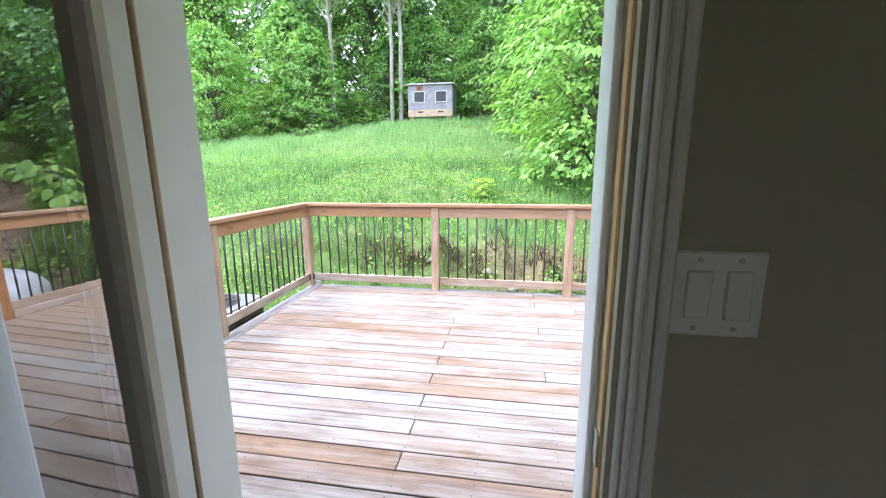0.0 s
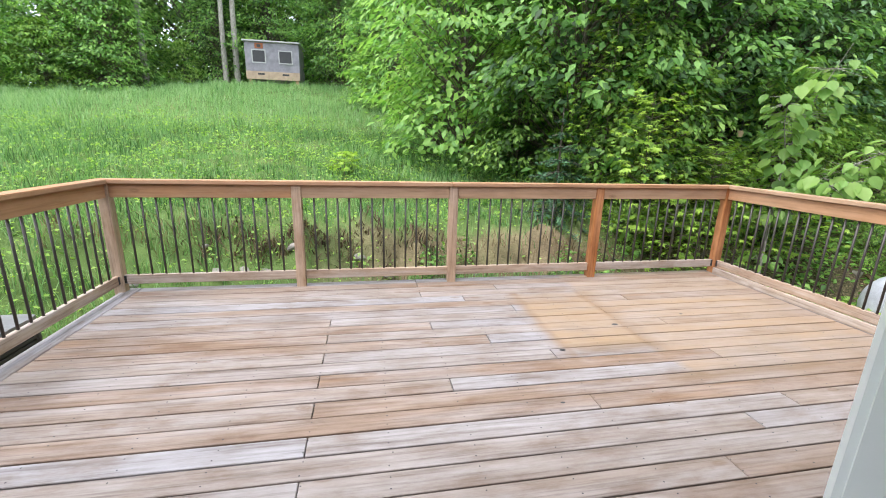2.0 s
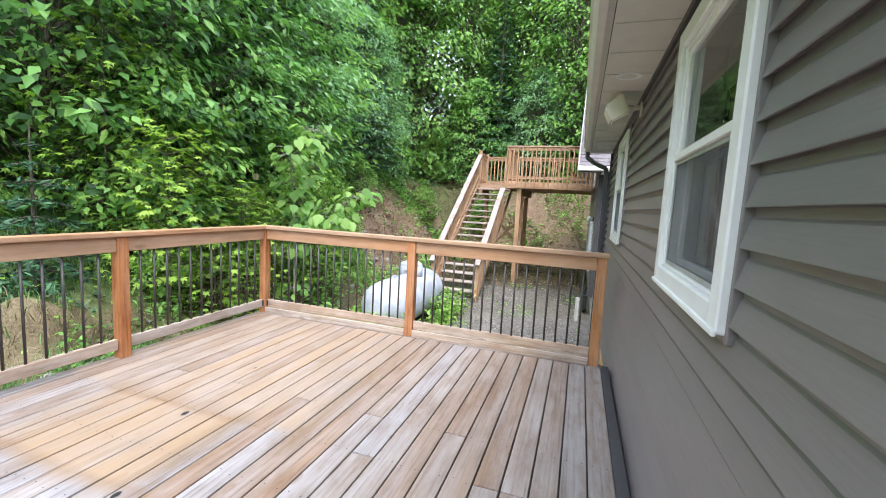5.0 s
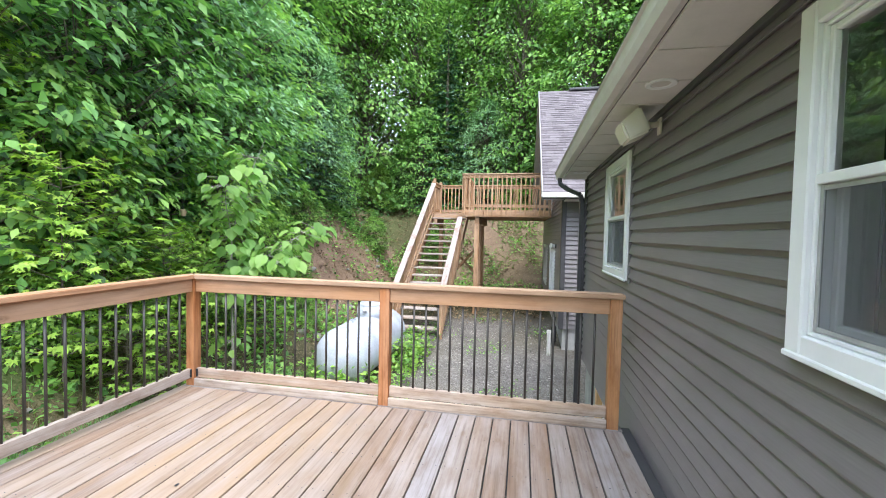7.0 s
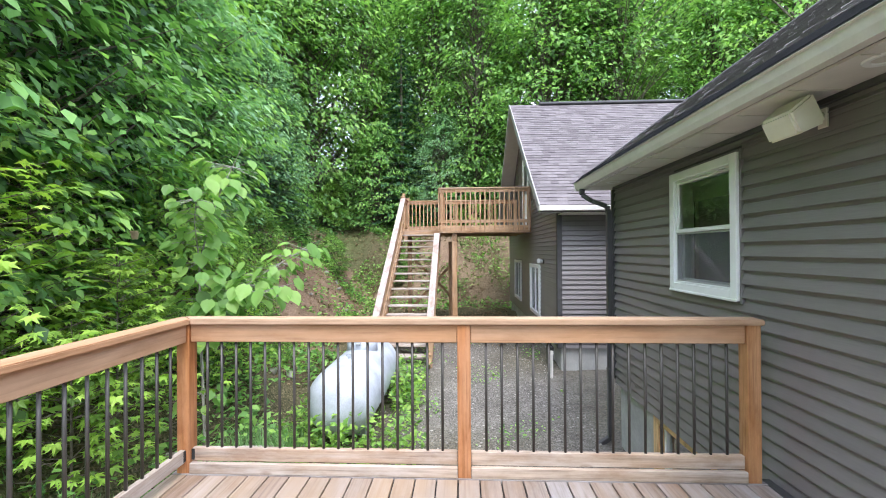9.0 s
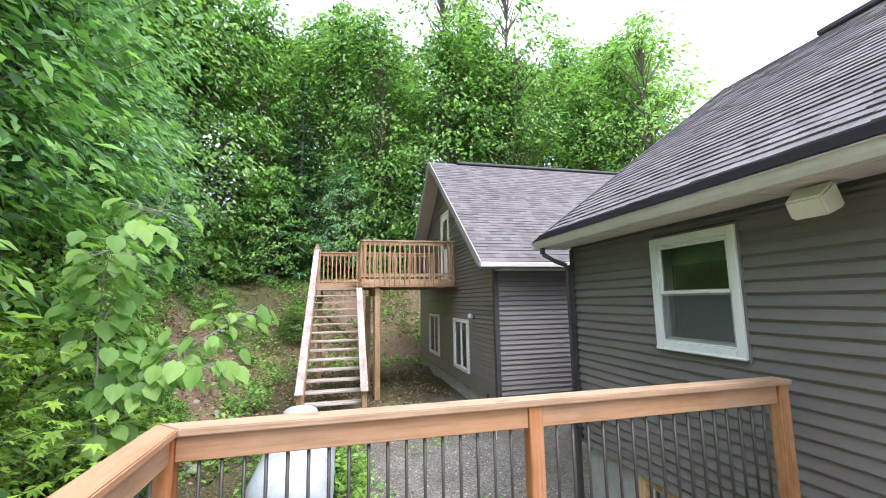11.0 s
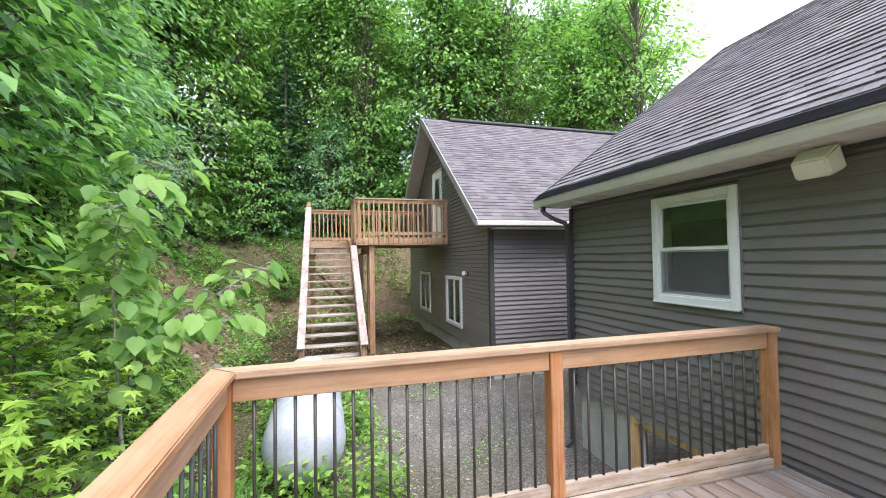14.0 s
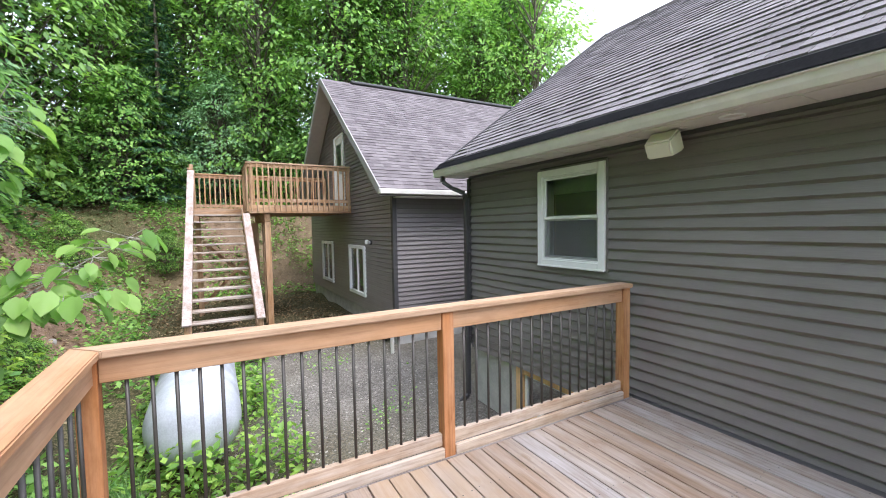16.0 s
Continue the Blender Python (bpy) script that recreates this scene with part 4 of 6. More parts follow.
cap_piece([(XRR - CI, YR - CI - 0.003), (XRR - CI, 2.255), (XRR + CO, 2.255), (XRR + CO, YR + CO - 0.003)], M["rail_y"])
cap_piece([(XLL - CO, YR + CO - 0.003), (XLL - CO, 4.39), (XLL + CI, 4.39), (XLL + CI, YR - CI - 0.003)], M["rail_y"])
# falling rail beside the deck steps
for nm, za, zb, w, h, mt in (("sloped_rail", 0.985, 0.62, 0.12, 0.038, "rail_y"), ("sloped_rail", 0.90, 0.54, 0.036, 0.12, "rail_y"), ("sloped_lower_rail", 0.12, 0.02, 0.036, 0.09, "low_y")):
    bm = bmesh.new()
    beam(bm, (XLL, 4.455 - H - 0.002, za), (XLL, 3.35, zb), w, h)
    part(nm, bm, M[mt], railing).matrix_parent_inverse = rinv
for i in range(8):
    yy = 4.33 - 0.117 * i
    bm = bmesh.new()
    bm_cyl(bm, (XLL, yy, 0.1), (XLL, yy, 0.86 - 0.325 * (4.41 - yy)), 0.0095, seg=8)
    part("baluster", bm, M["baluster"], railing, smooth=False).matrix_parent_inverse = rinv

# ---- second building ----
GX0, GX1, GY = 10.31, 18.84, 2.2
APX, APZ, EVZ, OH = 14.6, 6.08, 2.42, 0.46
EVX0, EVX1 = 9.85, 19.35
gs = (APZ - EVZ) / (APX - EVX0)
annex = thing("garage_building", "dark-sided two-storey outbuilding with a grey shingle gable roof", "building", (14.6, -2.0, -1.0))
ainv = Matrix.Translation(annex.location).inverted()


def an(name, bm, mat, lab="", parent=None):
    o = part(name, bm, mat, parent or annex, lab)
    o.matrix_parent_inverse = ainv
    return o


def gable_z(x):
    return APZ - 0.1 - abs(x - APX) * gs


bm = bmesh.new()
prof = [(GX0, -0.5), (GX0, gable_z(GX0)), (APX, gable_z(APX)), (GX1, gable_z(GX1)), (GX1, -0.5)]
A = [bm.verts.new((p, GY - 0.02, q)) for p, q in prof]
B = [bm.verts.new((p, -9.0, q)) for p, q in prof]
bm.faces.new(A)
bm.faces.new(B[::-1])
for i in range(5):
    bm.faces.new((A[i], B[i], B[(i + 1) % 5], A[(i + 1) % 5]))
bmesh.ops.recalc_face_normals(bm, faces=bm.faces)
an("wall", bm, M["trim_dark"])
bm = bmesh.new()
bm_box(bm, GX0 + 0.04, GX1 - 0.04, -8.96, GY - 0.06, -1.5, -0.502)
an("foundation", bm, M["concrete"], "grey concrete foundation")
AW = [(12.3, 13.55, -0.12, 1.10), (15.55, 16.9, -0.1, 1.14)]
AD = (14.03, 14.95, 2.26, 4.36)
PG = 0.1016


def lap_x(x0, x1, z, h):
    return course(x0, x1, z, h, GY - 0.018, 0.03)


z = -0.5
while z < APZ - 0.25:
    zc = z + PG
    xa = max(GX0, APX - (APZ - 0.1 - zc) / gs) if zc > gable_z(GX0) else GX0
    xb = min(GX1, APX + (APZ - 0.1 - zc) / gs) if zc > gable_z(GX0) else GX1
    spans = [(xa, xb)]
    for a, b, c, d in [*AW, AD]:
        if c - 0.06 < z + PG / 2 < d + 0.06:
            spans = [s for u, v in spans for s in ((u, min(v, a - 0.07)), (max(u, b + 0.07), v)) if s[1] - s[0] > 0.02]
    for u, v in spans:
        an("siding_board", lap_x(u, v, z, PG), M["siding"])
    z += PG
# side wall towards the deck
z = -0.5
while z < 2.3:
    bm = course(-9.0, GY - 0.07, z, PG, 0.0, 0.03)
    bmesh.ops.transform(bm, verts=bm.verts, matrix=Matrix.Translation((GX0, 0, 0)) @ Matrix.Rotation(radians(90), 4, "Z"))
    an("siding_board", bm, M["siding"])
    z += PG
bm = bmesh.new()
bm_box(bm, GX0 - 0.045, GX0 + 0.07, GY - 0.07, GY + 0.03, -0.5, 2.36, 0.004)
an("corner_trim", bm, M["trim_dark"])
for a, b, c, d in AW:
    fr = bmesh.new()
    ring(fr, a - 0.06, b + 0.06, c - 0.06, d + 0.06, 0.09, GY - 0.03, GY + 0.05, 0.006)
    bm_box(fr, (a + b) / 2 - 0.03, (a + b) / 2 + 0.03, GY - 0.028, GY + 0.02, c + 0.03, d - 0.03)
    w = an("window", fr, M["white"], "white sliding window")
    for u, v in ((a + 0.03, (a + b) / 2 - 0.03), ((a + b) / 2 + 0.03, b - 0.03)):
        part("pane", quad(u, v, GY - 0.011, c + 0.03, d - 0.03), M["glass"], w)
    # black board behind the panes, standing for the shade inside the room
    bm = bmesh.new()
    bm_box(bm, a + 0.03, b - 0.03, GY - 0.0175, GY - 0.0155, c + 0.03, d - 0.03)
    part("interior_shade_board", bm, M["black"], w)
fr = bmesh.new()
ring(fr, AD[0] - 0.06, AD[1] + 0.06, AD[2] - 0.06, AD[3] + 0.06, 0.07, GY - 0.03, GY + 0.03, 0.006)
bm_box(fr, AD[0] + 0.01, AD[1] - 0.01, GY - 0.015, GY + 0.006, AD[2], AD[3])
dr = an("door", fr, M["white"], "white balcony door")
part("pane", quad(AD[0] + 0.2, AD[1] - 0.2, GY + 0.01, AD[2] + 1.0, AD[3] - 0.2), M["glass"], dr)
bm = bmesh.new()
bm_cyl(bm, (AD[0] + 0.1, GY + 0.005, 3.25), (AD[0] + 0.1, GY + 0.06, 3.25), 0.03, seg=10)
part("door_handle", bm, M["metal"], dr)

# roof of the second building
RY0, RY1 = -9.4, GY + OH
for sgn, ex in ((-1, EVX0), (1, EVX1)):
    bm = bmesh.new()
    ez = APZ - abs(ex - APX) * gs
    pr = [(APX, APZ), (ex, ez), (ex, ez - 0.14), (APX, APZ - 0.16)]
    A = [bm.verts.new((p, RY1, q)) for p, q in pr]
    B = [bm.verts.new((p, RY0, q)) for p, q in pr]
    bm.faces.new(A)
    bm.faces.new(B[::-1])
    for i in range(4):
        bm.faces.new((A[i], B[i], B[(i + 1) % 4], A[(i + 1) % 4]))
    bmesh.ops.recalc_face_normals(bm, faces=bm.faces)
    an("roof", bm, M["shingle2"])
    bm = bmesh.new()
    beam(bm, (ex, RY1 + 0.014, ez - 0.06), (APX, RY1 + 0.014, APZ - 0.06), 0.026, 0.17)
    an("rake_board", bm, M["rake"])
    bm = bmesh.new()
    d = Vector((ex - APX, 0, ez - APZ)).normalized()
    beam(bm, (ex, GY + OH / 2 + 0.02, ez - 0.155), (APX, GY + OH / 2 + 0.02, APZ - 0.175), OH - 0.03, 0.012, 0)
    an("rake_soffit", bm, M["rake"])
    bm = bmesh.new()
    bm_box(bm, ex - 0.1 if sgn < 0 else ex, ex if sgn < 0 else ex + 0.1, RY0, RY1 + 0.03, ez - 0.12, ez - 0.015, 0.012)
    an("gutter", bm, M["soffit"], "pale eavestrough")
    bm = bmesh.new()
    bm_box(bm, min(ex, GX0 if sgn < 0 else GX1), max(ex, GX0 if sgn < 0 else GX1), RY0, RY1 - OH, ez - 0.16, ez - 0.142)
    an("soffit", bm, M["soffit"])
# shingle courses on the slope facing the deck
SLEN = math.hypot(APX - EVX0, APZ - EVZ)
sd = Vector((APX - EVX0, 0, APZ - EVZ)).normalized()
sn = Vector((-sd.z, 0, sd.x))
RS = random.Random(3)
vs, fs = [], []
rows = int(SLEN / 0.143)
for r in range(rows):
    y = RY0 + RS.uniform(0, 0.3)
    lo = Vector((EVX0, 0, EVZ)) + sd * (r * 0.143)
    while y < RY1:
        w = min(RS.uniform(0.12, 0.34), RY1 - y)
        t = RS.choice((0.010, 0.013, 0.017))
        p = [lo + sn * t, lo + sn * t, lo + sd * 0.15 + sn * 0.004, lo + sd * 0.15 + sn * 0.004, lo, lo]
        i = len(vs)
        ys = (y, y + w - 0.006, y + w - 0.006, y, y, y + w - 0.006)
        vs.extend((q.x, yy, q.z) for q, yy in zip(p, ys))
        fs.extend(((i, i + 1, i + 2, i + 3), (i + 4, i + 5, i + 1, i)))
        y += w
me = bpy.data.meshes.new("shingles")
me.from_pydata(vs, [], fs)
o = part_mesh("shingles", me, M["shingle2"], annex)
o["kind"] = "stuff"
o.matrix_parent_inverse = ainv
bm = bmesh.new()
bm_box(bm, APX - 0.13, APX + 0.13, RY0 + 1.0, RY1 - 0.9, APZ - 0.03, APZ + 0.05, 0.02)
an("ridge_vent", bm, M["trim_dark"])

lamp = thing("wall_lamp", "small white outdoor flood lamp on the dark siding", "wall lamp", (11.74, GY + 0.012, 1.26))
bm = bmesh.new()
bm_cyl(bm, (0, 0, 0), (0, 0.03, 0), 0.055, seg=14)
part("base_plate", bm, M["black"], lamp)
bm = bmesh.new()
bm_cyl(bm, (0.0, 0.03, 0.0), (-0.05, 0.14, 0.02), 0.035, 0.06, seg=14)
part("lamp_head", bm, M["white"], lamp)

# ---- balcony and outside stairs ----
balcony = thing("balcony", "stained wooden balcony with slatted railing on tall posts", "balcony", (14.5, 3.5, 2.24))
binv = Matrix.Translation(balcony.location).inverted()


def bl_(name, dims, mat, lab="", bevel=0.004):
    o = slab(name, dims, mat, balcony, lab, bevel)
    o.matrix_parent_inverse = binv
    return o


BX0, BX1, BY0, BY1, LX0, LY1, FZ = 13.2, 16.1, 2.26, 4.82, 14.9, 6.12, 2.24
y = BY0
while y < LY1 - 0.05:
    bl_("floor_board", (BX0 + 0.04 if y < BY1 - 0.1 else LX0, BX1, y, y + 0.135, FZ - 0.03, FZ), M["tr_x"], "", 0.0)
    y += 0.142
bl_("rim_joist", (BX0, BX0 + 0.038, BY0, BY1, FZ - 0.2, FZ + 0.002), M["tr_y"])
bl_("rim_joist", (BX1, BX1 + 0.038, BY0, LY1, FZ - 0.2, FZ + 0.002), M["tr_y"])
bl_("rim_joist", (BX0 + 0.04, LX0, BY1 - 0.04, BY1, FZ - 0.2, FZ - 0.032), M["tr_x"])
bl_("rim_joist", (LX0, LX0 + 0.038, BY1, LY1, FZ - 0.2, FZ - 0.032), M["tr_y"])
bl_("rim_joist", (LX0, BX1, LY1, LY1 + 0.038, FZ - 0.2, FZ + 0.002), M["tr_x"])
for i in range(7):
    jx = BX0 + 0.45 + i * 0.4
    bl_("joist", (jx, jx + 0.038, BY0, BY1 - 0.042, FZ - 0.19, FZ - 0.032), M["tr_y"])
RT = FZ + 1.07


def slat_rail(p, q, axis, low=FZ - 0.12, step=0.135):
    """Rail from p to q: cap, two stringers, slats nailed on the outside."""
    (x0, y0), (x1, y1) = p, q
    bm = bmesh.new()
    beam(bm, (x0, y0, RT - 0.019), (x1, y1, RT - 0.019), 0.12, 0.038)
    o = part("cap_rail", bm, M["tr_" + axis], balcony)
    o.matrix_parent_inverse = binv
    for zz in (RT - 0.09, FZ + 0.12):
        bm = bmesh.new()
        beam(bm, (x0, y0, zz), (x1, y1, zz), 0.036, 0.085)
        o = part("stringer", bm, M["tr_" + axis], balcony)
        o.matrix_parent_inverse = binv
    ln = math.hypot(x1 - x0, y1 - y0)
    n = int(ln / step)
    for i in range(n + 1):
        f = (i + 0.5) / (n + 1)
        cx, cy = x0 + f * (x1 - x0), y0 + f * (y1 - y0)
        nx, ny = ((0, 0.04) if axis == "x" else (-0.04, 0))
        o = part_mesh("slat", slat_me, None, balcony)
        o.matrix_parent_inverse = binv
        o.location = (cx + nx, cy + ny, low)


slat_me = box_mesh("slat", (-0.018, 0.018, -0.018, 0.018, 0.0, RT - 0.05 - (FZ - 0.15)), M["tr_z"], 0.003)
slat_rail((BX0 + 0.02, BY0), (BX0 + 0.02, BY1), "y", FZ - 0.15)
slat_rail((BX0 + 0.02, BY1 - 0.02), (LX0, BY1 - 0.02), "x", FZ - 0.15)
slat_rail((BX1 + 0.02, BY0), (BX1 + 0.02, LY1), "y", FZ - 0.15)
slat_rail((LX0, LY1 - 0.02), (BX1, LY1 - 0.02), "x", FZ - 0.15)
for px, py, zb in ((BX0 + 0.07, BY1 - 0.07, FZ), (LX0 + 0.05, BY1 - 0.05, FZ), (LX0 + 0.05, LY1 - 0.05, FZ), (BX1 - 0.05, LY1 - 0.05, FZ), (BX0 + 0.07, BY0 + 0.05, FZ), (BX1 - 0.05, BY0 + 0.05, FZ)):
    bl_("rail_post", (px - 0.045, px + 0.045, py - 0.045, py + 0.045, zb, RT + (0.09 if py > 6 else -0.04)), M["tr_z"])
for px, py in ((13.38, 4.4), (15.0, 4.55), (15.95, 6.0), (15.95, 4.5), (13.9, 4.4)):
    bl_("support_post", (px - 0.07, px + 0.07, py - 0.07, py + 0.07, tz(px, py) - 0.3, FZ - 0.41), M["tr_z"])
bl_("beam", (BX0 + 0.1, BX1 - 0.05, 4.33, 4.47, FZ - 0.408, FZ - 0.202), M["tr_x"])
bl_("beam", (LX0, BX1 - 0.05, 5.94, 6.06, FZ - 0.408, FZ - 0.202), M["tr_x"])
for p, q in (((15.0, 4.62, 1.0), (15.0, 5.9, -0.4)), ((15.95, 5.9, 1.3), (15.95, 4.6, 0.0))):
    bm = bmesh.new()
    beam(bm, p, q, 0.038, 0.09)
    o = part("brace", bm, M["tr_y"], balcony)
    o.matrix_parent_inverse = binv

stairs = thing("outdoor_stairs", "weathered open wooden stairs rising to the balcony", "stairs", (12.6, 5.47, -0.9))
sinv = Matrix.Translation(stairs.location).inverted()
SX0, SX1, SY0, SY1 = 10.45, 14.9, 4.87, 6.1
SZ0 = -0.95
NT = 17
rise, run = (FZ - SZ0) / NT, (SX1 - SX0) / NT


def sp(name, bm, mat, lab=""):
    o = part(name, bm, mat, stairs, lab)
    o.matrix_parent_inverse = sinv


for i in range(NT - 1):
    zz = SZ0 + rise * (i + 1)
    xx = SX0 + run * (i + 0.5)
    bm = bmesh.new()
    bm_box(bm, xx - 0.02, xx + 0.12, SY0 + 0.045, SY1 - 0.045, zz - 0.038, zz, 0.005)
    sp("tread", bm, M["tread"])
    bm = bmesh.new()
    bm_box(bm, xx + 0.126, xx + 0.26, SY0 + 0.045, SY1 - 0.045, zz - 0.038, zz, 0.005)
    sp("tread", bm, M["tread"])
for yy in (SY0 + 0.02, SY1 - 0.02):
    bm = bmesh.new()
    beam(bm, (SX0 - 0.1, yy, SZ0 - 0.02), (SX1, yy, FZ - 0.1), 0.04, 0.26)
    sp("stair_stringer", bm, M["tr_x"])
    xe = SX1 - 0.02 if yy > 5.5 else BX0 - 0.0
    sl = rise / run

    def hz(x):
        return SZ0 + (x - SX0) * sl + 1.0
    bm = bmesh.new()
    beam(bm, (SX0 - 0.12, yy, hz(SX0 - 0.12)), (xe, yy, hz(xe)), 0.15, 0.04, 0.006)
    sp("handrail_cap", bm, M["stair_cap"], "grey weathered handrail cap")
    for dz in (-0.08, -0.72):
        bm = bmesh.new()
        beam(bm, (SX0 - 0.05, yy, hz(SX0 - 0.05) + dz), (xe, yy, hz(xe) + dz), 0.036, 0.085)
        sp("rail_stringer", bm, M["tr_x"])
    n = int((xe - SX0) / 0.125)
    for i in range(n):
        xx = SX0 + 0.1 + i * 0.125
        bm = bmesh.new()
        so = 0.036 if yy > 5.5 else -0.036
        bm_box(bm, xx - 0.018, xx + 0.018, yy + so - 0.018, yy + so + 0.018, hz(xx) - 0.9, hz(xx) - 0.03)
        sp("slat", bm, M["tr_z"])
    bm = bmesh.new()
    bm_box(bm, SX0 - 0.045, SX0 + 0.045, yy - 0.045, yy + 0.045, tz(SX0, yy) - 0.1, hz(SX0) - 0.03, 0.004)
    sp("newel_post", bm, M["tr_z"])

# ---- propane tank ----
tank = thing("propane_tank", "white horizontal propane tank on the ground among weeds", "tank", (8.3, 5.88, -1.12))
TR, TL = 0.485, 1.85
bm = bmesh.new()
prof = []
for i in range(9):
    a = math.pi / 2 * i / 8
    prof.append((-TL / 2 - TR * 0.95 * math.cos(a), TR * math.sin(a)))
prof += [(-TL * 0.18, TR), (-TL * 0.18 + 0.01, TR + 0.004), (-TL * 0.18 + 0.03, TR)]
for i in range(8, -1, -1):
    a = math.pi / 2 * i / 8
    prof.append((TL / 2 + TR * 0.95 * math.cos(a), TR * math.sin(a)))
rings = []
for px, pr in prof:
    rings.append([bm.verts.new((px, pr * math.cos(2 * math.pi * j / 32), 0.58 + pr * math.sin(2 * math.pi * j / 32))) for j in range(32)])
for r0, r1 in zip(rings, rings[1:]):
    for j in range(32):
        bm.faces.new((r0[j], r0[(j + 1) % 32], r1[(j + 1) % 32], r1[j]))
bmesh.ops.remove_doubles(bm, verts=bm.verts, dist=0.0005)
bmesh.ops.recalc_face_normals(bm, faces=bm.faces)
part("shell", bm, M["tank"], tank, smooth=True)
bm = bmesh.new()
bm_cyl(bm, (0.2, 0, 0.95), (0.2, 0, 1.24), 0.26, 0.24, 24)
r = bmesh.ops.create_uvsphere(bm, u_segments=24, v_segments=8, radius=0.24, matrix=Matrix.Translation((0.2, 0, 1.24)) @ Matrix.Diagonal((1, 1, 0.36, 1)))
part("valve_dome", bm, M["tank"], tank, "white hinged valve cover", True)
bm = bmesh.new()
bm_box(bm, -0.09, -0.03, -0.035, 0.035, 1.14, 1.17, 0.004)
part("latch", bm, M["metal"], tank)
bm = bmesh.new()
bm_box(bm, -0.55, -0.4, -0.1, 0.1, 1.047, 1.056, 0.002)
part("name_plate", bm, M["metal"], tank)
for dx in (-0.8, 0.8):
    bm = bmesh.new()
    bm_box(bm, dx - 0.04, dx + 0.04, -0.3, 0.3, -0.05, 0.2, 0.008)
    part("leg", bm, M["tank"], tank)
for a in (-0.6, 0.6):
    bm = bmesh.new()
    bm_cyl(bm, (a, 0, 1.05), (a, 0, 1.1), 0.02, seg=8)
    bmesh.ops.create_cone(bm, segments=10, radius1=0.05, radius2=0.05, depth=0.02, matrix=Matrix.Translation((a, 0, 1.11)))
    part("lifting_lug", bm, M["tank"], tank)

# ---- air conditioner condenser ----
ac = thing("air_conditioner", "grey outdoor air conditioner unit with a black fan grille", "air conditioner", (-2.78, 5.15, -0.87))
W2, HH = 0.42, 0.90
bm = bmesh.new()
bm_box(bm, -W2 - 0.08, W2 + 0.08, -W2 - 0.08, W2 + 0.08, -0.12, 0.0, 0.01)
part("pad", bm, M["concrete"], ac)
bm = bmesh.new()
bm_box(bm, -W2 + 0.03, W2 - 0.03, -W2 + 0.03, W2 - 0.03, 0.03, HH - 0.05, 0.03)
part("coil", bm, M["black"], ac)
for sx in (-1, 1):
    for sy in (-1, 1):
        bm = bmesh.new()
        bm_box(bm, sx * (W2 - 0.05), sx * W2, sy * (W2 - 0.05), sy * W2, 0.0, HH - 0.04, 0.012)
        part("corner_post", bm, M["trim_dark"], ac)
lou_x = box_mesh("louvre", (-W2 + 0.052, W2 - 0.052, -0.006, 0.006, 0, 0.018), M["trim_dark"], 0.0)
lou_y = box_mesh("louvre", (-0.006, 0.006, -W2 + 0.052, W2 - 0.052, 0, 0.018), M["trim_dark"], 0.0)
for i in range(20):
    for me_, off in ((lou_x, (0, -W2 + 0.012)), (lou_x, (0, W2 - 0.012)), (lou_y, (-W2 + 0.012, 0)), (lou_y, (W2 - 0.012, 0))):
        o = part_mesh("louvre", me_, None, ac)
        o.location = (*off, 0.05 + i * 0.037)
bm = bmesh.new()
outer = [bm.verts.new((W2 * 1.02 * max(-1, min(1, 1.35 * math.cos(a))), W2 * 1.02 * max(-1, min(1, 1.35 * math.sin(a))), HH)) for a in [2 * math.pi * i / 48 for i in range(48)]]
inner = [bm.verts.new((0.36 * math.cos(a), 0.36 * math.sin(a), HH + 0.015)) for a in [2 * math.pi * i / 48 for i in range(48)]]
low = [bm.verts.new((v.co.x, v.co.y, HH - 0.05)) for v in outer]
sink = [bm.verts.new((0.355 * math.cos(a), 0.355 * math.sin(a), HH - 0.06)) for a in [2 * math.pi * i / 48 for i in range(48)]]
for i in range(48):
    j = (i + 1) % 48
    bm.faces.new((outer[i], outer[j], inner[j], inner[i]))
    bm.faces.new((low[i], low[j], outer[j], outer[i]))
    bm.faces.new((inner[i], inner[j], sink[j], sink[i]))
bmesh.ops.recalc_face_normals(bm, faces=bm.faces)
part("top_cover", bm, M["ac_top"], ac, "grey top panel")
bm = bmesh.new()
for k in range(7):
    rr = 0.06 + k * 0.042
    ringv = [(rr * math.cos(2 * math.pi * i / 28), rr * math.sin(2 * math.pi * i / 28), HH + 0.012) for i in range(28)]
    for i in range(28):
        bm_cyl(bm, ringv[i], ringv[(i + 1) % 28], 0.004, seg=4, caps=False)
for k in range(6):
    a = math.pi * k / 6
    bm_cyl(bm, (-0.32 * math.cos(a), -0.32 * math.sin(a), HH + 0.008), (0.32 * math.cos(a), 0.32 * math.sin(a), HH + 0.008), 0.005, seg=4)
part("fan_grille", bm, M["black"], ac)
for k in range(3):
    bm = bmesh.new()
    bm_box(bm, 0.05, 0.29, -0.07, 0.07, HH - 0.045, HH - 0.04)
    bmesh.ops.rotate(bm, verts=bm.verts, cent=(0.15, 0, HH - 0.04), matrix=Matrix.Rotation(radians(22), 3, "X"))
    bmesh.ops.rotate(bm, verts=bm.verts, cent=(0, 0, HH), matrix=Matrix.Rotation(2 * math.pi * k / 3, 3, "Z"))
    part("fan_blade", bm, M["black"], ac)
bm = bmesh.new()
bm_cyl(bm, (0, 0, HH - 0.2), (0, 0, HH - 0.02), 0.07, seg=14)
part("fan_motor", bm, M["black"], ac)

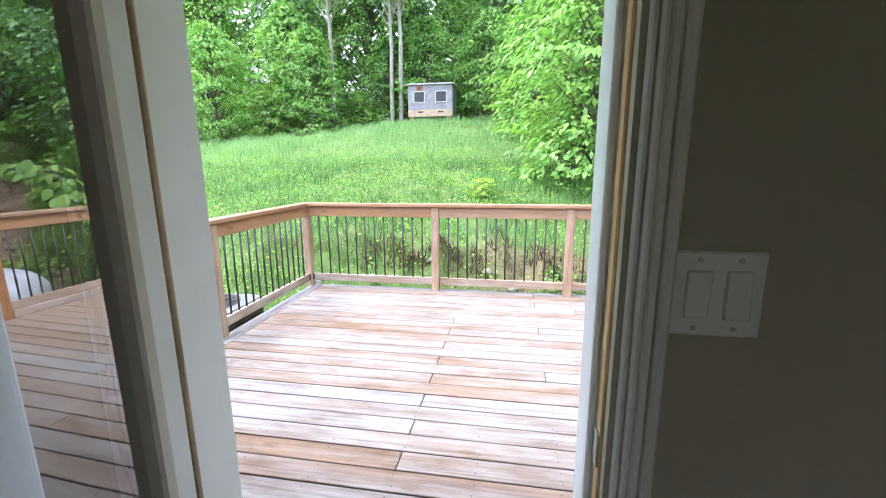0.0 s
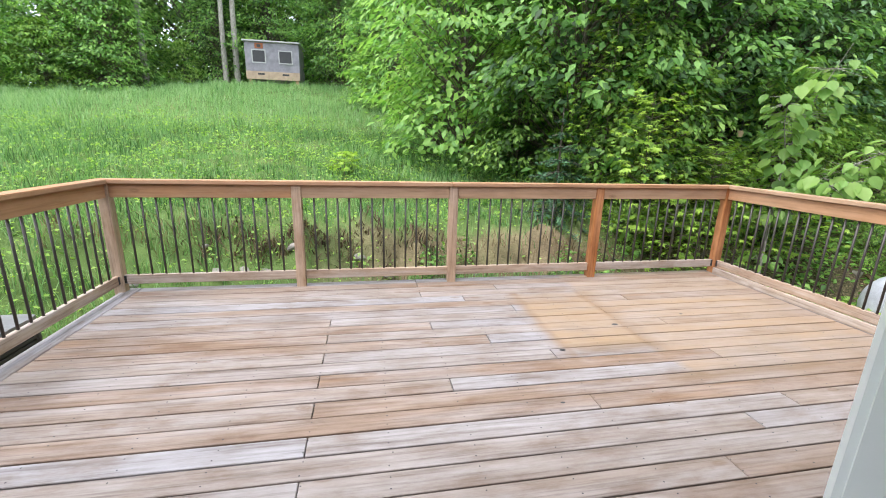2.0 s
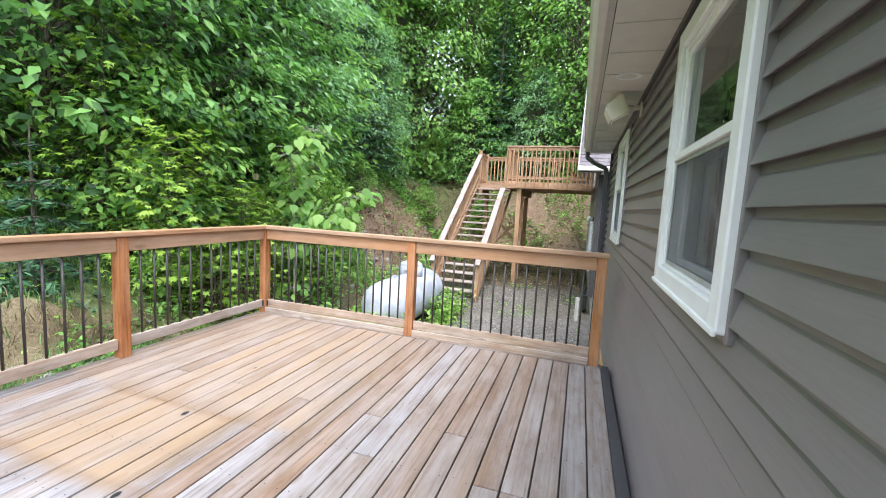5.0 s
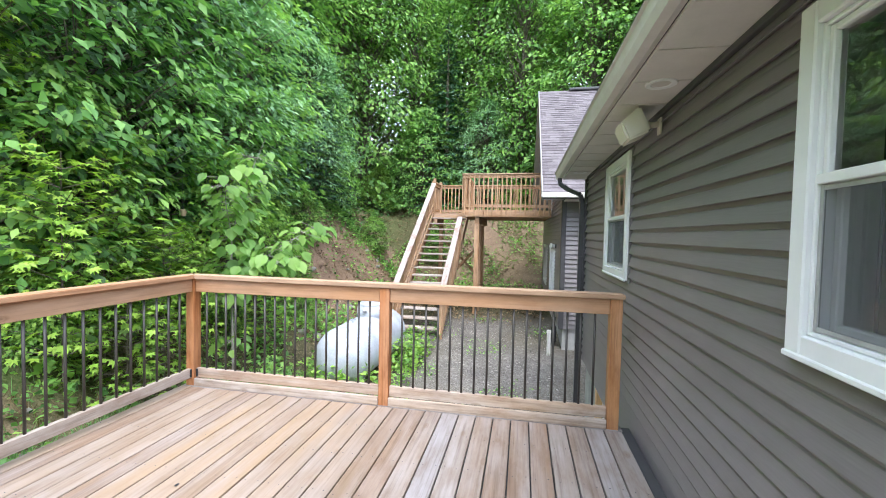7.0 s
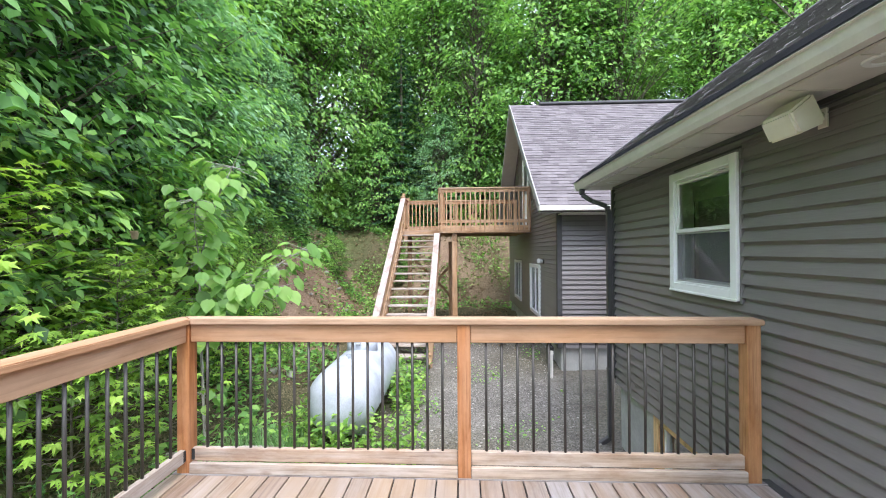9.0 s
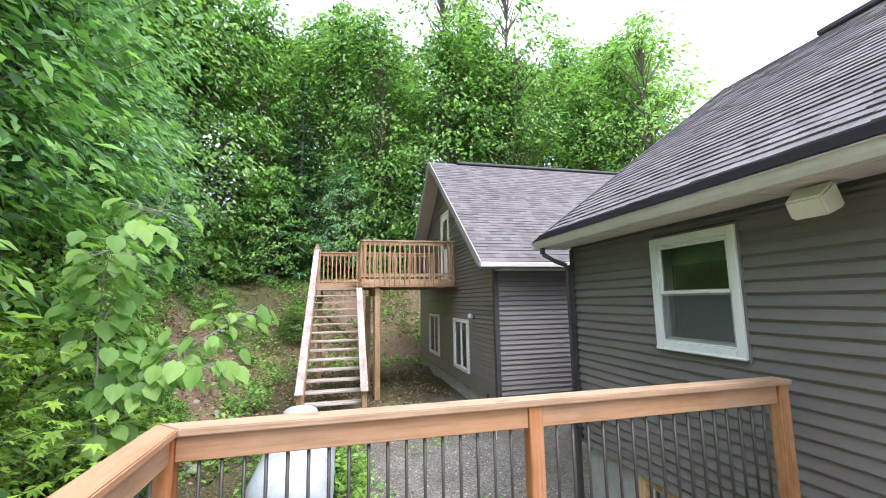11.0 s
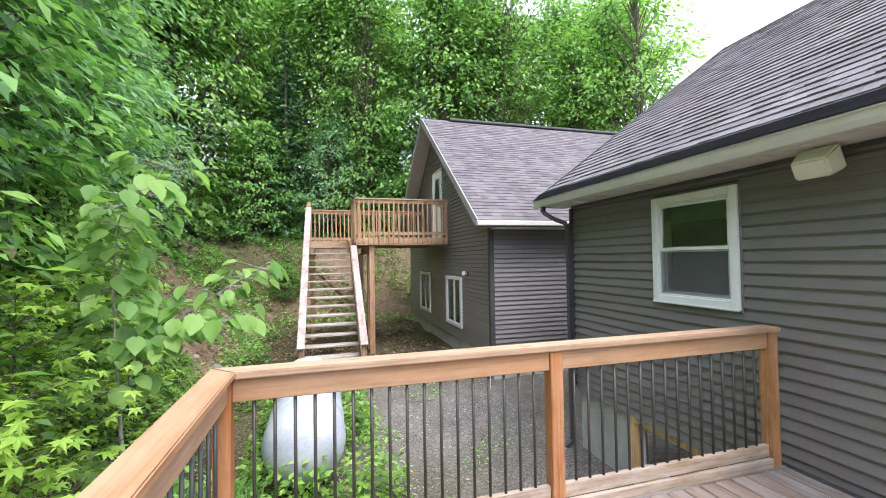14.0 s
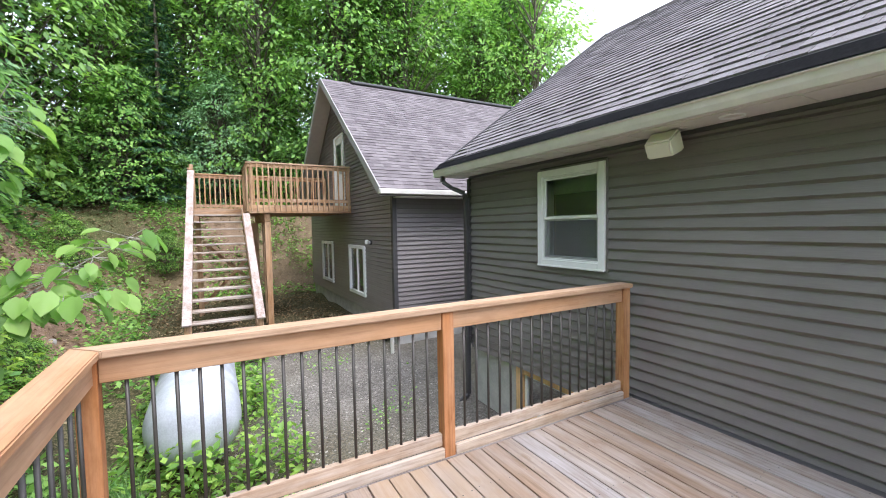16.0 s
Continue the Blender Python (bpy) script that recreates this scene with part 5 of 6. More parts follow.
# ---- loudspeaker-like sensor box under the eave, soffit lights ----
box = thing("wall_speaker", "cream weatherproof wall speaker on a bracket under the eave", "speaker", (4.1, WALL_Y + 0.02, 2.26))
bm = bmesh.new()
bm_box(bm, -0.13, 0.13, 0.12, 0.27, -0.09, 0.09, 0.0)
for v in bm.verts:
    if v.co.y > 0.2:
        v.co.z = v.co.z * 0.75 - 0.025
        v.co.x *= 0.86
bmesh.ops.bevel(bm, geom=list(bm.edges), offset=0.014, segments=2, affect="EDGES")
bmesh.ops.rotate(bm, verts=bm.verts, cent=(0, 0.2, 0), matrix=Matrix.Rotation(radians(-24), 3, "X"))
part("cabinet", bm, M["speaker"], box)
bm = bmesh.new()
bm_box(bm, -0.03, 0.03, 0.0, 0.014, -0.05, 0.06, 0.003)
part("wall_plate", bm, M["speaker"], box)
bm = bmesh.new()
bm_cyl(bm, (0, 0.01, 0.02), (0, 0.15, 0.0), 0.02, seg=12)
bmesh.ops.create_uvsphere(bm, u_segments=12, v_segments=8, radius=0.032, matrix=Matrix.Translation((0, 0.09, 0.01)))
part("bracket_arm", bm, M["speaker"], box, smooth=True)
for i, lx in enumerate((3.6, 6.9)):
    sl_ = thing("soffit_light", "round white recessed light in the soffit", "recessed light", (lx, 2.31, 2.377))
    bm = bmesh.new()
    a0 = [bm.verts.new((0.085 * math.cos(2 * math.pi * j / 24), 0.085 * math.sin(2 * math.pi * j / 24), 0)) for j in range(24)]
    a1 = [bm.verts.new((0.08 * math.cos(2 * math.pi * j / 24), 0.08 * math.sin(2 * math.pi * j / 24), -0.008)) for j in range(24)]
    a2 = [bm.verts.new((0.055 * math.cos(2 * math.pi * j / 24), 0.055 * math.sin(2 * math.pi * j / 24), -0.006)) for j in range(24)]
    a3 = [bm.verts.new((0.05 * math.cos(2 * math.pi * j / 24), 0.05 * math.sin(2 * math.pi * j / 24), -0.0005)) for j in range(24)]
    for u, v in ((a0, a1), (a1, a2), (a2, a3)):
        for j in range(24):
            bm.faces.new((u[j], u[(j + 1) % 24], v[(j + 1) % 24], v[j]))
    part("trim_ring", bm, M["white"], sl_)
    bm = bmesh.new()
    bmesh.ops.create_circle(bm, cap_ends=True, segments=24, radius=0.05, matrix=Matrix.Translation((0, 0, -0.001)))
    part("lens", bm, M["beige"], sl_)

# basement window in its wooden buck
bw = thing("basement_window", "basement window in a bare wooden frame", "window", (5.6, 2.06, -0.9), "structure")
wi = Matrix.Translation(bw.location).inverted()
bm = bmesh.new()
ring(bm, BW[0] + 0.002, BW[1] - 0.002, BW[2] + 0.002, BW[3] - 0.002, 0.09, 1.95, 2.13, 0.004)
part("wooden_buck", bm, M["raw"], bw).matrix_parent_inverse = wi
bm = bmesh.new()
ring(bm, BW[0] + 0.1, BW[1] - 0.1, BW[2] + 0.1, BW[3] - 0.1, 0.045, 2.0, 2.06, 0.004)
part("window_frame", bm, M["white"], bw).matrix_parent_inverse = wi
part("pane", quad(BW[0] + 0.14, BW[1] - 0.14, 2.023, BW[2] + 0.14, BW[3] - 0.14), M["glass"], bw).matrix_parent_inverse = wi

# ---- shed on the hill ----
sz = 4.0
shed = thing("shed", "grey weathered plywood hut with two dark screened windows", "shed", (-4.2, 25.8, sz))
bm = bmesh.new()
bm_box(bm, -1.26, 1.26, -0.8, 0.9, 0.25, 1.95, 0.01)
part("body", bm, plain("grey_plywood", (0.24, 0.23, 0.255), 0.85, 0, 0.25, 3), shed)
bm = bmesh.new()
bm_box(bm, -1.34, 1.34, -0.9, 1.0, 1.952, 2.02, 0.01)
part("roof", bm, M["grey_paint"], shed)
for cx in (-0.62, 0.62):
    bm = bmesh.new()
    ring(bm, cx - 0.33, cx + 0.33, 1.0, 1.62, 0.05, -0.83, -0.802)
    w = part("window", bm, M["grey_paint"], shed)
    bm = bmesh.new()
    bm_box(bm, cx - 0.3, cx + 0.3, -0.815, -0.803, 1.03, 1.59)
    part("window_opening", bm, M["black"], w, "dark screened opening")
bm = bmesh.new()
bm_box(bm, -0.78, -0.4, -0.83, -0.803, 1.66, 1.9, 0.005)
part("vent_box", bm, plain("rust_brown", (0.3, 0.1, 0.04), 0.8), shed)
bm = bmesh.new()
bm_box(bm, -0.68, -0.5, -0.84, -0.832, 1.7, 1.84)
part("vent_hole", bm, M["black"], shed)
bm = bmesh.new()
bm_box(bm, -1.26, 1.26, -0.84, -0.802, 0.25, 0.62, 0.005)
part("lower_panel", bm, M["old_ply"], shed, "tan wooden lower panel")
for cx in (-0.55, 0.6):
    bm = bmesh.new()
    bm_box(bm, cx - 0.16, cx + 0.16, -0.85, -0.842, 0.46, 0.54)
    part("slot", bm, M["black"], shed)
for cx in (-1.1, 1.1):
    for cy in (-0.7, 0.8):
        bm = bmesh.new()
        bm_box(bm, cx - 0.07, cx + 0.07, cy - 0.07, cy + 0.07, -0.6, 0.25)
        part("leg", bm, M["tr_z"], shed)

# ---- plants ----
NR = np.random.RandomState(11)


def leaf_mesh(name, centres, normals, size, material, aspect=0.5, fold=0.18, droop=0.0, seed=1, axes=None, jitter=0.45, full=0):
    """Many leaves as one mesh: each a pointed blade folded along its midrib."""
    rs = np.random.RandomState(seed)
    n = len(centres)
    nv = normals + rs.normal(0, jitter, (n, 3))
    nv /= np.linalg.norm(nv, axis=1, keepdims=True) + 1e-9
    ax = rs.normal(0, 1, (n, 3))
    if axes is not None:
        ax = ax * 0.4 + axes
    ax[:, 2] -= droop
    ax -= nv * np.sum(ax * nv, 1, keepdims=True)
    ax /= np.linalg.norm(ax, axis=1, keepdims=True) + 1e-9
    sd = np.cross(nv, ax)
    s = (size * rs.uniform(0.65, 1.3, n))[:, None]
    base, tip = centres - ax * s * 0.5, centres + ax * s * 0.5
    mid = centres - ax * s * 0.06
    w = s * aspect * 0.5
    if full:
        # outline of a real leaf blade: rounded base, widest low down, drawn-out hanging tip
        lift = nv * w * fold * 2
        prof = ((-0.5 - 0.08 * full, 0.28 * full), (-0.30, 0.92), (0.02, 0.95), (0.28, 0.55))
        tip = tip - nv * s * 0.12
        ring_ = [base] + [centres + ax * s * u - sd * w * v + lift * v for u, v in prof] + [tip] + [centres + ax * s * u + sd * w * v + lift * v for u, v in prof[::-1]]
        k = len(ring_)
        verts = np.stack(ring_, 1).reshape(-1, 3)
        i = np.arange(n)[:, None] * k
        tri = [(0, a, a + 1) for a in range(1, 5)] + [(0, a, a + 1) for a in range(5, 9)]
        faces = np.concatenate([i + np.array([t]) for t in tri], 1).reshape(-1, 3)
    else:
        left, right = mid + sd * w + nv * w * fold * 2, mid - sd * w + nv * w * fold * 2
        verts = np.stack([base, right, tip, left], 1).reshape(-1, 3)
        i = np.arange(n)[:, None] * 4
        faces = np.concatenate([i + np.array([[0, 1, 2]]), i + np.array([[0, 2, 3]])], 1).reshape(-1, 3)
    me = bpy.data.meshes.new(name)
    me.vertices.add(len(verts))
    me.vertices.foreach_set("co", verts.astype(np.float32).ravel())
    me.loops.add(faces.size)
    me.loops.foreach_set("vertex_index", faces.astype(np.int32).ravel())
    me.polygons.add(len(faces))
    me.polygons.foreach_set("loop_start", np.arange(0, faces.size, 3, dtype=np.int32))
    me.update(calc_edges=True)
    me.materials.append(material)
    return me


def limb_mesh(name, segs, material, most=7):
    """Tapered limbs: list of (p, q, r0, r1)."""
    vs, fs = [], []
    for p, q, r0, r1 in segs:
        p, q = Vector(p), Vector(q)
        d = (q - p).normalized()
        u = d.orthogonal().normalized()
        v = d.cross(u)
        i = len(vs)
        sides = most if r0 > 0.045 else 3
        for c, r in ((p, r0), (q, r1)):
            for k in range(sides):
                a = 2 * math.pi * k / sides
                vs.append(c + (u * math.cos(a) + v * math.sin(a)) * r)
        for k in range(sides):
            fs.append((i + k, i + (k + 1) % sides, i + sides + (k + 1) % sides, i + sides + k))
    me = bpy.data.meshes.new(name)
    me.from_pydata([tuple(x) for x in vs], [], fs)
    me.polygons.foreach_set("use_smooth", [True] * len(fs))
    me.materials.append(material)
    return me


def broadleaf(name, height, crown_r, crown_lo, clusters, per, leaf, mat, bark, label, seed, trunk_r=0.12, spread=0.45, lean=0.0, aspect=0.5, full=0):
    """A tree: bent tapered trunk, limbs to each leaf spray, sprays of flat-hung leaves with gaps."""
    rs = np.random.RandomState(seed)
    t = thing(name, label, "tree")
    segs, path = [], []
    p = Vector((0, 0, -0.4))
    for i in range(7):
        q = Vector((lean * height * (i + 1) / 7 + rs.normal(0, 0.02) * height * 0.3, rs.normal(0, 0.02) * height * 0.3, height * 0.93 * (i + 1) / 7))
        segs.append((p, q, trunk_r * (1 - i / 7.6), trunk_r * (1 - (i + 1) / 7.6)))
        path.append(q)
        p = q

    def on_trunk(z):
        f = min(6.999, max(0.0, z / (height * 0.93) * 7))
        k = int(f)
        return (path[k - 1] if k else Vector((0, 0, 0))).lerp(path[k], f - k)
    cs, ns, ds = [], [], []
    for _ in range(clusters):
        f = rs.uniform(0, 1) ** 0.85
        z = height * (crown_lo + (1 - crown_lo) * f)
        prof = math.sin(math.pi * min(1, 0.22 + 0.8 * f)) ** 0.7
        a = rs.uniform(0, 2 * math.pi)
        r = crown_r * prof * (rs.uniform(0.15, 1.0) ** 0.5) * rs.uniform(0.75, 1.15)
        tp = on_trunk(z)
        c = np.array([tp.x + r * math.cos(a), tp.y + r * math.sin(a), z - 0.12 * r])
        root = on_trunk(max(0.1, z - 0.45 * r - 0.1 * height))
        segs.append((root, Vector(c), 0.028 * trunk_r / 0.12, 0.006))
        off = rs.normal(0, 1, (per, 3)) * np.array([spread, spread, spread * 0.3])
        rad = np.linalg.norm(off[:, :2], axis=1)
        off[:, 2] -= 0.35 * rad ** 1.5
        # the spray hangs flat and points away from the trunk
        off[:, 0] += math.cos(a) * spread * 0.5
        off[:, 1] += math.sin(a) * spread * 0.5
        cs.append(c + off)
        dv = off + np.array([math.cos(a), math.sin(a), -0.25]) * spread
        ds.append(dv / (np.linalg.norm(dv, axis=1, keepdims=True) + 1e-6) * 1.4)
        outward = np.array([math.cos(a) * 0.62, math.sin(a) * 0.62, 0.72])
        ns.append(np.repeat(outward[None], per, 0))
    part_mesh("trunk", limb_mesh("trunk", segs, bark), None, t)
    part_mesh("crown", leaf_mesh("crown", np.concatenate(cs), np.concatenate(ns), leaf, mat, aspect, 0.2, 0.35, seed, np.concatenate(ds), 0.36, full), None, t)
    return t


def spruce(name, height, radius, label, seed, size=0.1, per=26):
    """A spruce: straight trunk, whorls of drooping boughs with needle sprays."""
    rs = np.random.RandomState(seed)
    t = thing(name, label, "tree")
    segs = [((0, 0, -0.3), (0, 0, height), 0.018 * height + 0.01, 0.006)]
    cs, ns = [], []
    tiers = max(9, int(height * 3.2))
    for i in range(tiers):
        f = i / tiers
        z = height * (0.05 + 0.93 * f)
        L = radius * (1 - f) ** 0.85 + 0.06
        nb = max(5, int(9 * (1 - f)) + 4)
        for k in range(nb):
            a = 2 * math.pi * (k + rs.uniform(-0.3, 0.3)) / nb + i
            l = L * rs.uniform(0.75, 1.1)
            e = Vector((math.cos(a) * l, math.sin(a) * l, z - 0.22 * l))
            segs.append(((0, 0, z), e, 0.008, 0.003))
            m = max(4, int(per * l / radius))
            s = rs.uniform(0.12, 1.0, m)
            side = rs.normal(0, 0.10 * l + 0.02, m) * (1.1 - s)
            x = math.cos(a) * l * s - math.sin(a) * side
            y = math.sin(a) * l * s + math.cos(a) * side
            zz = z - 0.22 * l * s - np.abs(side) * 0.3 + rs.normal(0, 0.015, m)
            cs.append(np.stack([x, y, zz], 1))
            ns.append(np.repeat(np.array([[math.cos(a) * 0.3, math.sin(a) * 0.3, 0.9]]), m, 0))
    part_mesh("trunk", limb_mesh("trunk", segs, M["bark"], 5), None, t)
    part_mesh("crown", leaf_mesh("crown", np.concatenate(cs), np.concatenate(ns), size, M["needle"], 0.28, 0.1, 0.8, seed), None, t)
    return t


near_lab = "leafy green broadleaf tree at the wood's edge"
far_lab = "tall green broadleaf tree in the wood"
protos = {
    "sky": broadleaf("forest_tree", 17.5, 3.6, 0.36, 120, 30, 0.30, M["leaf_far"], M["bark"], "tall airy broadleaf tree with a dark trunk against the sky", 28, 0.2, 0.5),
    "near_a": broadleaf("broadleaf_tree", 6.5, 2.3, 0.02, 235, 36, 0.20, M["leaf"], M["bark"], near_lab, 21, 0.09, 0.30),
    "near_b": broadleaf("broadleaf_tree", 7.5, 2.1, 0.05, 280, 36, 0.16, M["leaf_blue"], M["bark"], "grey-green leafy tree at the wood's edge", 22, 0.09, 0.28),
    "near_c": broadleaf("broadleaf_tree", 4.2, 1.8, 0.0, 180, 32, 0.19, M["leaf_bright"], M["bark"], "bright green young broadleaf tree at the wood's edge", 23, 0.05, 0.27),
    "far_a": broadleaf("forest_tree", 15.0, 3.4, 0.04, 235, 42, 0.30, M["leaf_far"], M["bark"], far_lab, 24, 0.2, 0.62),
    "far_b": broadleaf("forest_tree", 17.0, 3.0, 0.10, 225, 42, 0.30, M["leaf_far"], M["bark"], far_lab, 25, 0.2, 0.6),
    "far_c": broadleaf("forest_tree", 12.0, 3.2, 0.05, 240, 34, 0.30, M["leaf_dark"], M["bark"], "dark green broadleaf tree with the wood's shade in its colour", 26, 0.16, 0.62),
    "open": broadleaf("forest_tree", 19.0, 3.0, 0.45, 90, 30, 0.36, M["leaf_bright"], M["bark_pale"], "tall sparse broadleaf tree with a pale trunk", 27, 0.17, 0.6),
    "spruce": spruce("spruce_tree", 8.5, 2.0, "dark green spruce in the wood", 31, 0.24, 44),
    "small_spruce": spruce("small_spruce", 1.9, 0.75, "small blue-green spruce at the meadow's edge", 32, 0.11, 40),
}
PLACED = {}


def plant(kind, x, y, s=1.0, rot=0.0, dz=0.0, zs=1.0):
    m = Matrix.Translation((x, y, tz(x, y) + dz)) @ Matrix.Rotation(rot, 4, "Z") @ Matrix.Diagonal((s, s, s * zs, 1))
    if kind not in PLACED:
        PLACED[kind] = 1
        protos[kind].matrix_basis = m
        return
    copy_thing(protos[kind], m)


PR = random.Random(4)
# front row of the wood beside the deck
for kind, x, y, s in (("near_a", 4.4, 10.0, 1.0), ("near_b", 7.6, 10.6, 1.0), ("near_a", 6.2, 9.7, 0.95), ("near_c", 5.2, 8.9, 0.75), ("near_b", 9.6, 10.6, 1.1), ("near_c", 8.3, 9.1, 0.8), ("near_a", 2.6, 12.2, 1.0), ("near_c", 3.4, 10.4, 0.9), ("near_a", 11.6, 11.6, 1.1), ("near_c", 6.6, 8.6, 0.5), ("near_c", 10.4, 9.3, 0.6), ("near_c", 9.2, 8.5, 0.42), ("near_c", 11.4, 10.2, 0.6), ("near_c", 13.2, 10.0, 0.5), ("near_c", 4.6, 8.3, 0.4), ("near_c", 7.4, 8.3, 0.4), ("near_a", 8.6, 10.0, 0.8)):
    plant(kind, x, y, s, PR.uniform(0, 6.28), -0.2)
for x, y, s in ((12.8, 11.6, 1.0), (14.6, 12.2, 1.15), (16.6, 11.8, 1.0), (11.2, 13.5, 1.2), (3.0, 15.5, 0.8), (24.5, 7.5, 1.3)):
    plant("spruce", x, y, s, PR.uniform(0, 6.28))
plant("small_spruce", 3.35, 8.3, 1.0, 0.4, -0.05)
# the wood behind, in loose rows
for i in range(28):
    u = i / 27
    x = 4 + 26 * u + PR.uniform(-1, 1)
    y = 13.5 + PR.uniform(0, 9)
    plant(PR.choice(("far_a", "far_b", "far_b", "far_a")), x, y, PR.uniform(0.8, 1.1), PR.uniform(0, 6.28), -0.3)
for i in range(22):
    x = 23.0 + PR.uniform(0, 11)
    y = -16 + 28 * i / 21 + PR.uniform(-1, 1)
    plant(PR.choice(("far_a", "far_b", "far_a", "far_b")), x, y, PR.uniform(0.75, 1.1), PR.uniform(0, 6.28), -0.3)
for x, y, s in ((26.5, -2.2, 0.95),):
    plant("open", x, y, s, PR.uniform(0, 6.28))
for x, y, s in ((19.8, -10.4, 1.0), (23.6, -4.2, 1.12), (24.6, -0.6, 1.1)):
    plant("sky", x, y, s, PR.uniform(0, 6.28))
plant("far_a", 22.4, -8.3, 0.78, 1.0)
# the wood beyond the meadow
for i in range(30):
    x = -38 + 50 * i / 29 + PR.uniform(-0.8, 0.8)
    y = 27.5 + PR.uniform(0.5, 13) + (0 if x < -7 or x > -1 else 1.5)
    plant(PR.choice(("far_b", "far_c", "far_c", "open", "far_a")), x, y, PR.uniform(0.8, 1.1), PR.uniform(0, 6.28), -0.3)
for x, y, s in ((-11.0, 24.5, 0.9), (-13.5, 24.0, 1.0), (-8.8, 26.5, 0.8), (0.6, 23.5, 0.9), (1.6, 20.0, 1.0), (2.4, 17.2, 1.0), (-16, 23, 1.0), (-19, 24, 1.1), (-22, 23, 1.1), (-26, 24, 1.2), (-30, 23, 1.2), (-7.5, 28, 0.9), (-1.0, 27, 1.0), (-5, 28.5, 1.0), (-13, 26, 1.2)):
    plant(PR.choice(("near_a", "near_c")), x, y, s, PR.uniform(0, 6.28), -0.2)
for x, y, s in ((-10.3, 25.8, 1.0), (-6.8, 26.4, 0.9), (-6.3, 26.6, 1.0)):
    plant("open", x, y, s, PR.uniform(0, 6.28))

# understory along the top of the banks
for i in range(28):
    if i < 16:
        x, y = 8.5 + 12.0 * i / 15 + PR.uniform(-0.4, 0.4), PR.uniform(11.4, 13.8)
    else:
        x, y = PR.uniform(22.4, 24.5), 11.0 - 20.0 * (i - 16) / 11 + PR.uniform(-0.5, 0.5)
    plant(PR.choice(("near_a", "near_b", "near_c", "near_c")), x, y, PR.uniform(0.55, 0.95), PR.uniform(0, 6.28), -0.3)

for kind, x, y, s in (("near_c", 10.9, 8.9, 0.34), ("near_c", 9.7, 8.0, 0.3), ("near_c", 18.6, 9.6, 0.5), ("near_c", 20.6, 7.2, 0.5)):
    plant(kind, x, y, s, PR.uniform(0, 6.28), -0.1)

# sapling with large heart-shaped leaves by the bank
def sapling(base, limbs, label, seed, size):
    """A slender sapling: bent stem, limbs along which big heart-shaped leaves hang on stalks."""
    rs = np.random.RandomState(seed)
    t = thing("sapling", label, "tree", base)
    b0 = Vector(base)
    segs, cs, ns, ax = [], [], [], []
    for pts, r0, count, spread in limbs:
        p = [Vector(q) - b0 for q in pts]
        n = 10
        path = []
        for i in range(n + 1):
            f = i / n * (len(p) - 1)
            k = min(int(f), len(p) - 2)
            path.append(p[k].lerp(p[k + 1], f - k))
        for i in range(n):
            segs.append((path[i], path[i + 1], r0 * (1 - 0.8 * i / n), r0 * (1 - 0.8 * (i + 1) / n)))
        for i in range(count):
            f = 0.12 + 0.88 * (i + rs.uniform(0, 0.6)) / count
            k = min(int(f * n), n)
            a = rs.uniform(0, 2 * math.pi)
            out = Vector((math.cos(a), math.sin(a), rs.uniform(-0.5, 0.35)))
            c = path[k] + out * spread * rs.uniform(0.35, 1.1)
            segs.append((path[k], c, 0.004, 0.0025))
            cs.append(c + Vector((out.x, out.y, -0.5)) * size * 0.35)
            ns.append((out.x * 0.6 - 0.35, out.y * 0.6 - 0.25, 0.75))
            ax.append((out.x, out.y, -0.9))
    part_mesh("trunk", limb_mesh("trunk", segs, M["bark_pale"]), None, t)
    part_mesh("crown", leaf_mesh("crown", np.array([tuple(c) for c in cs]), np.array(ns), size, M["heart"], 0.86, 0.12, 0.3, seed, np.array(ax) * 1.6, 0.24, 1), None, t)
    return t


sb = (6.72, 7.45, tz(6.72, 7.45) - 0.03)
sapling(sb, [
    ([sb, (6.85, 7.6, 0.8), (6.94, 7.66, 1.4), (6.96, 7.45, 2.2), (6.94, 7.06, 2.95)], 0.024, 125, 0.32),
    ([(6.94, 7.66, 1.4), (6.6, 7.5, 1.9), (6.35, 7.3, 2.35)], 0.012, 44, 0.26),
    ([(6.85, 7.58, 0.7), (7.0, 6.9, 1.2), (7.15, 6.2, 1.66)], 0.012, 84, 0.28),
    ([(6.85, 7.58, 0.8), (6.9, 7.0, 0.95), (6.7, 6.5, 1.1)], 0.010, 52, 0.26),
], "slender sapling with large bright green heart-shaped leaves", 41, 0.175)


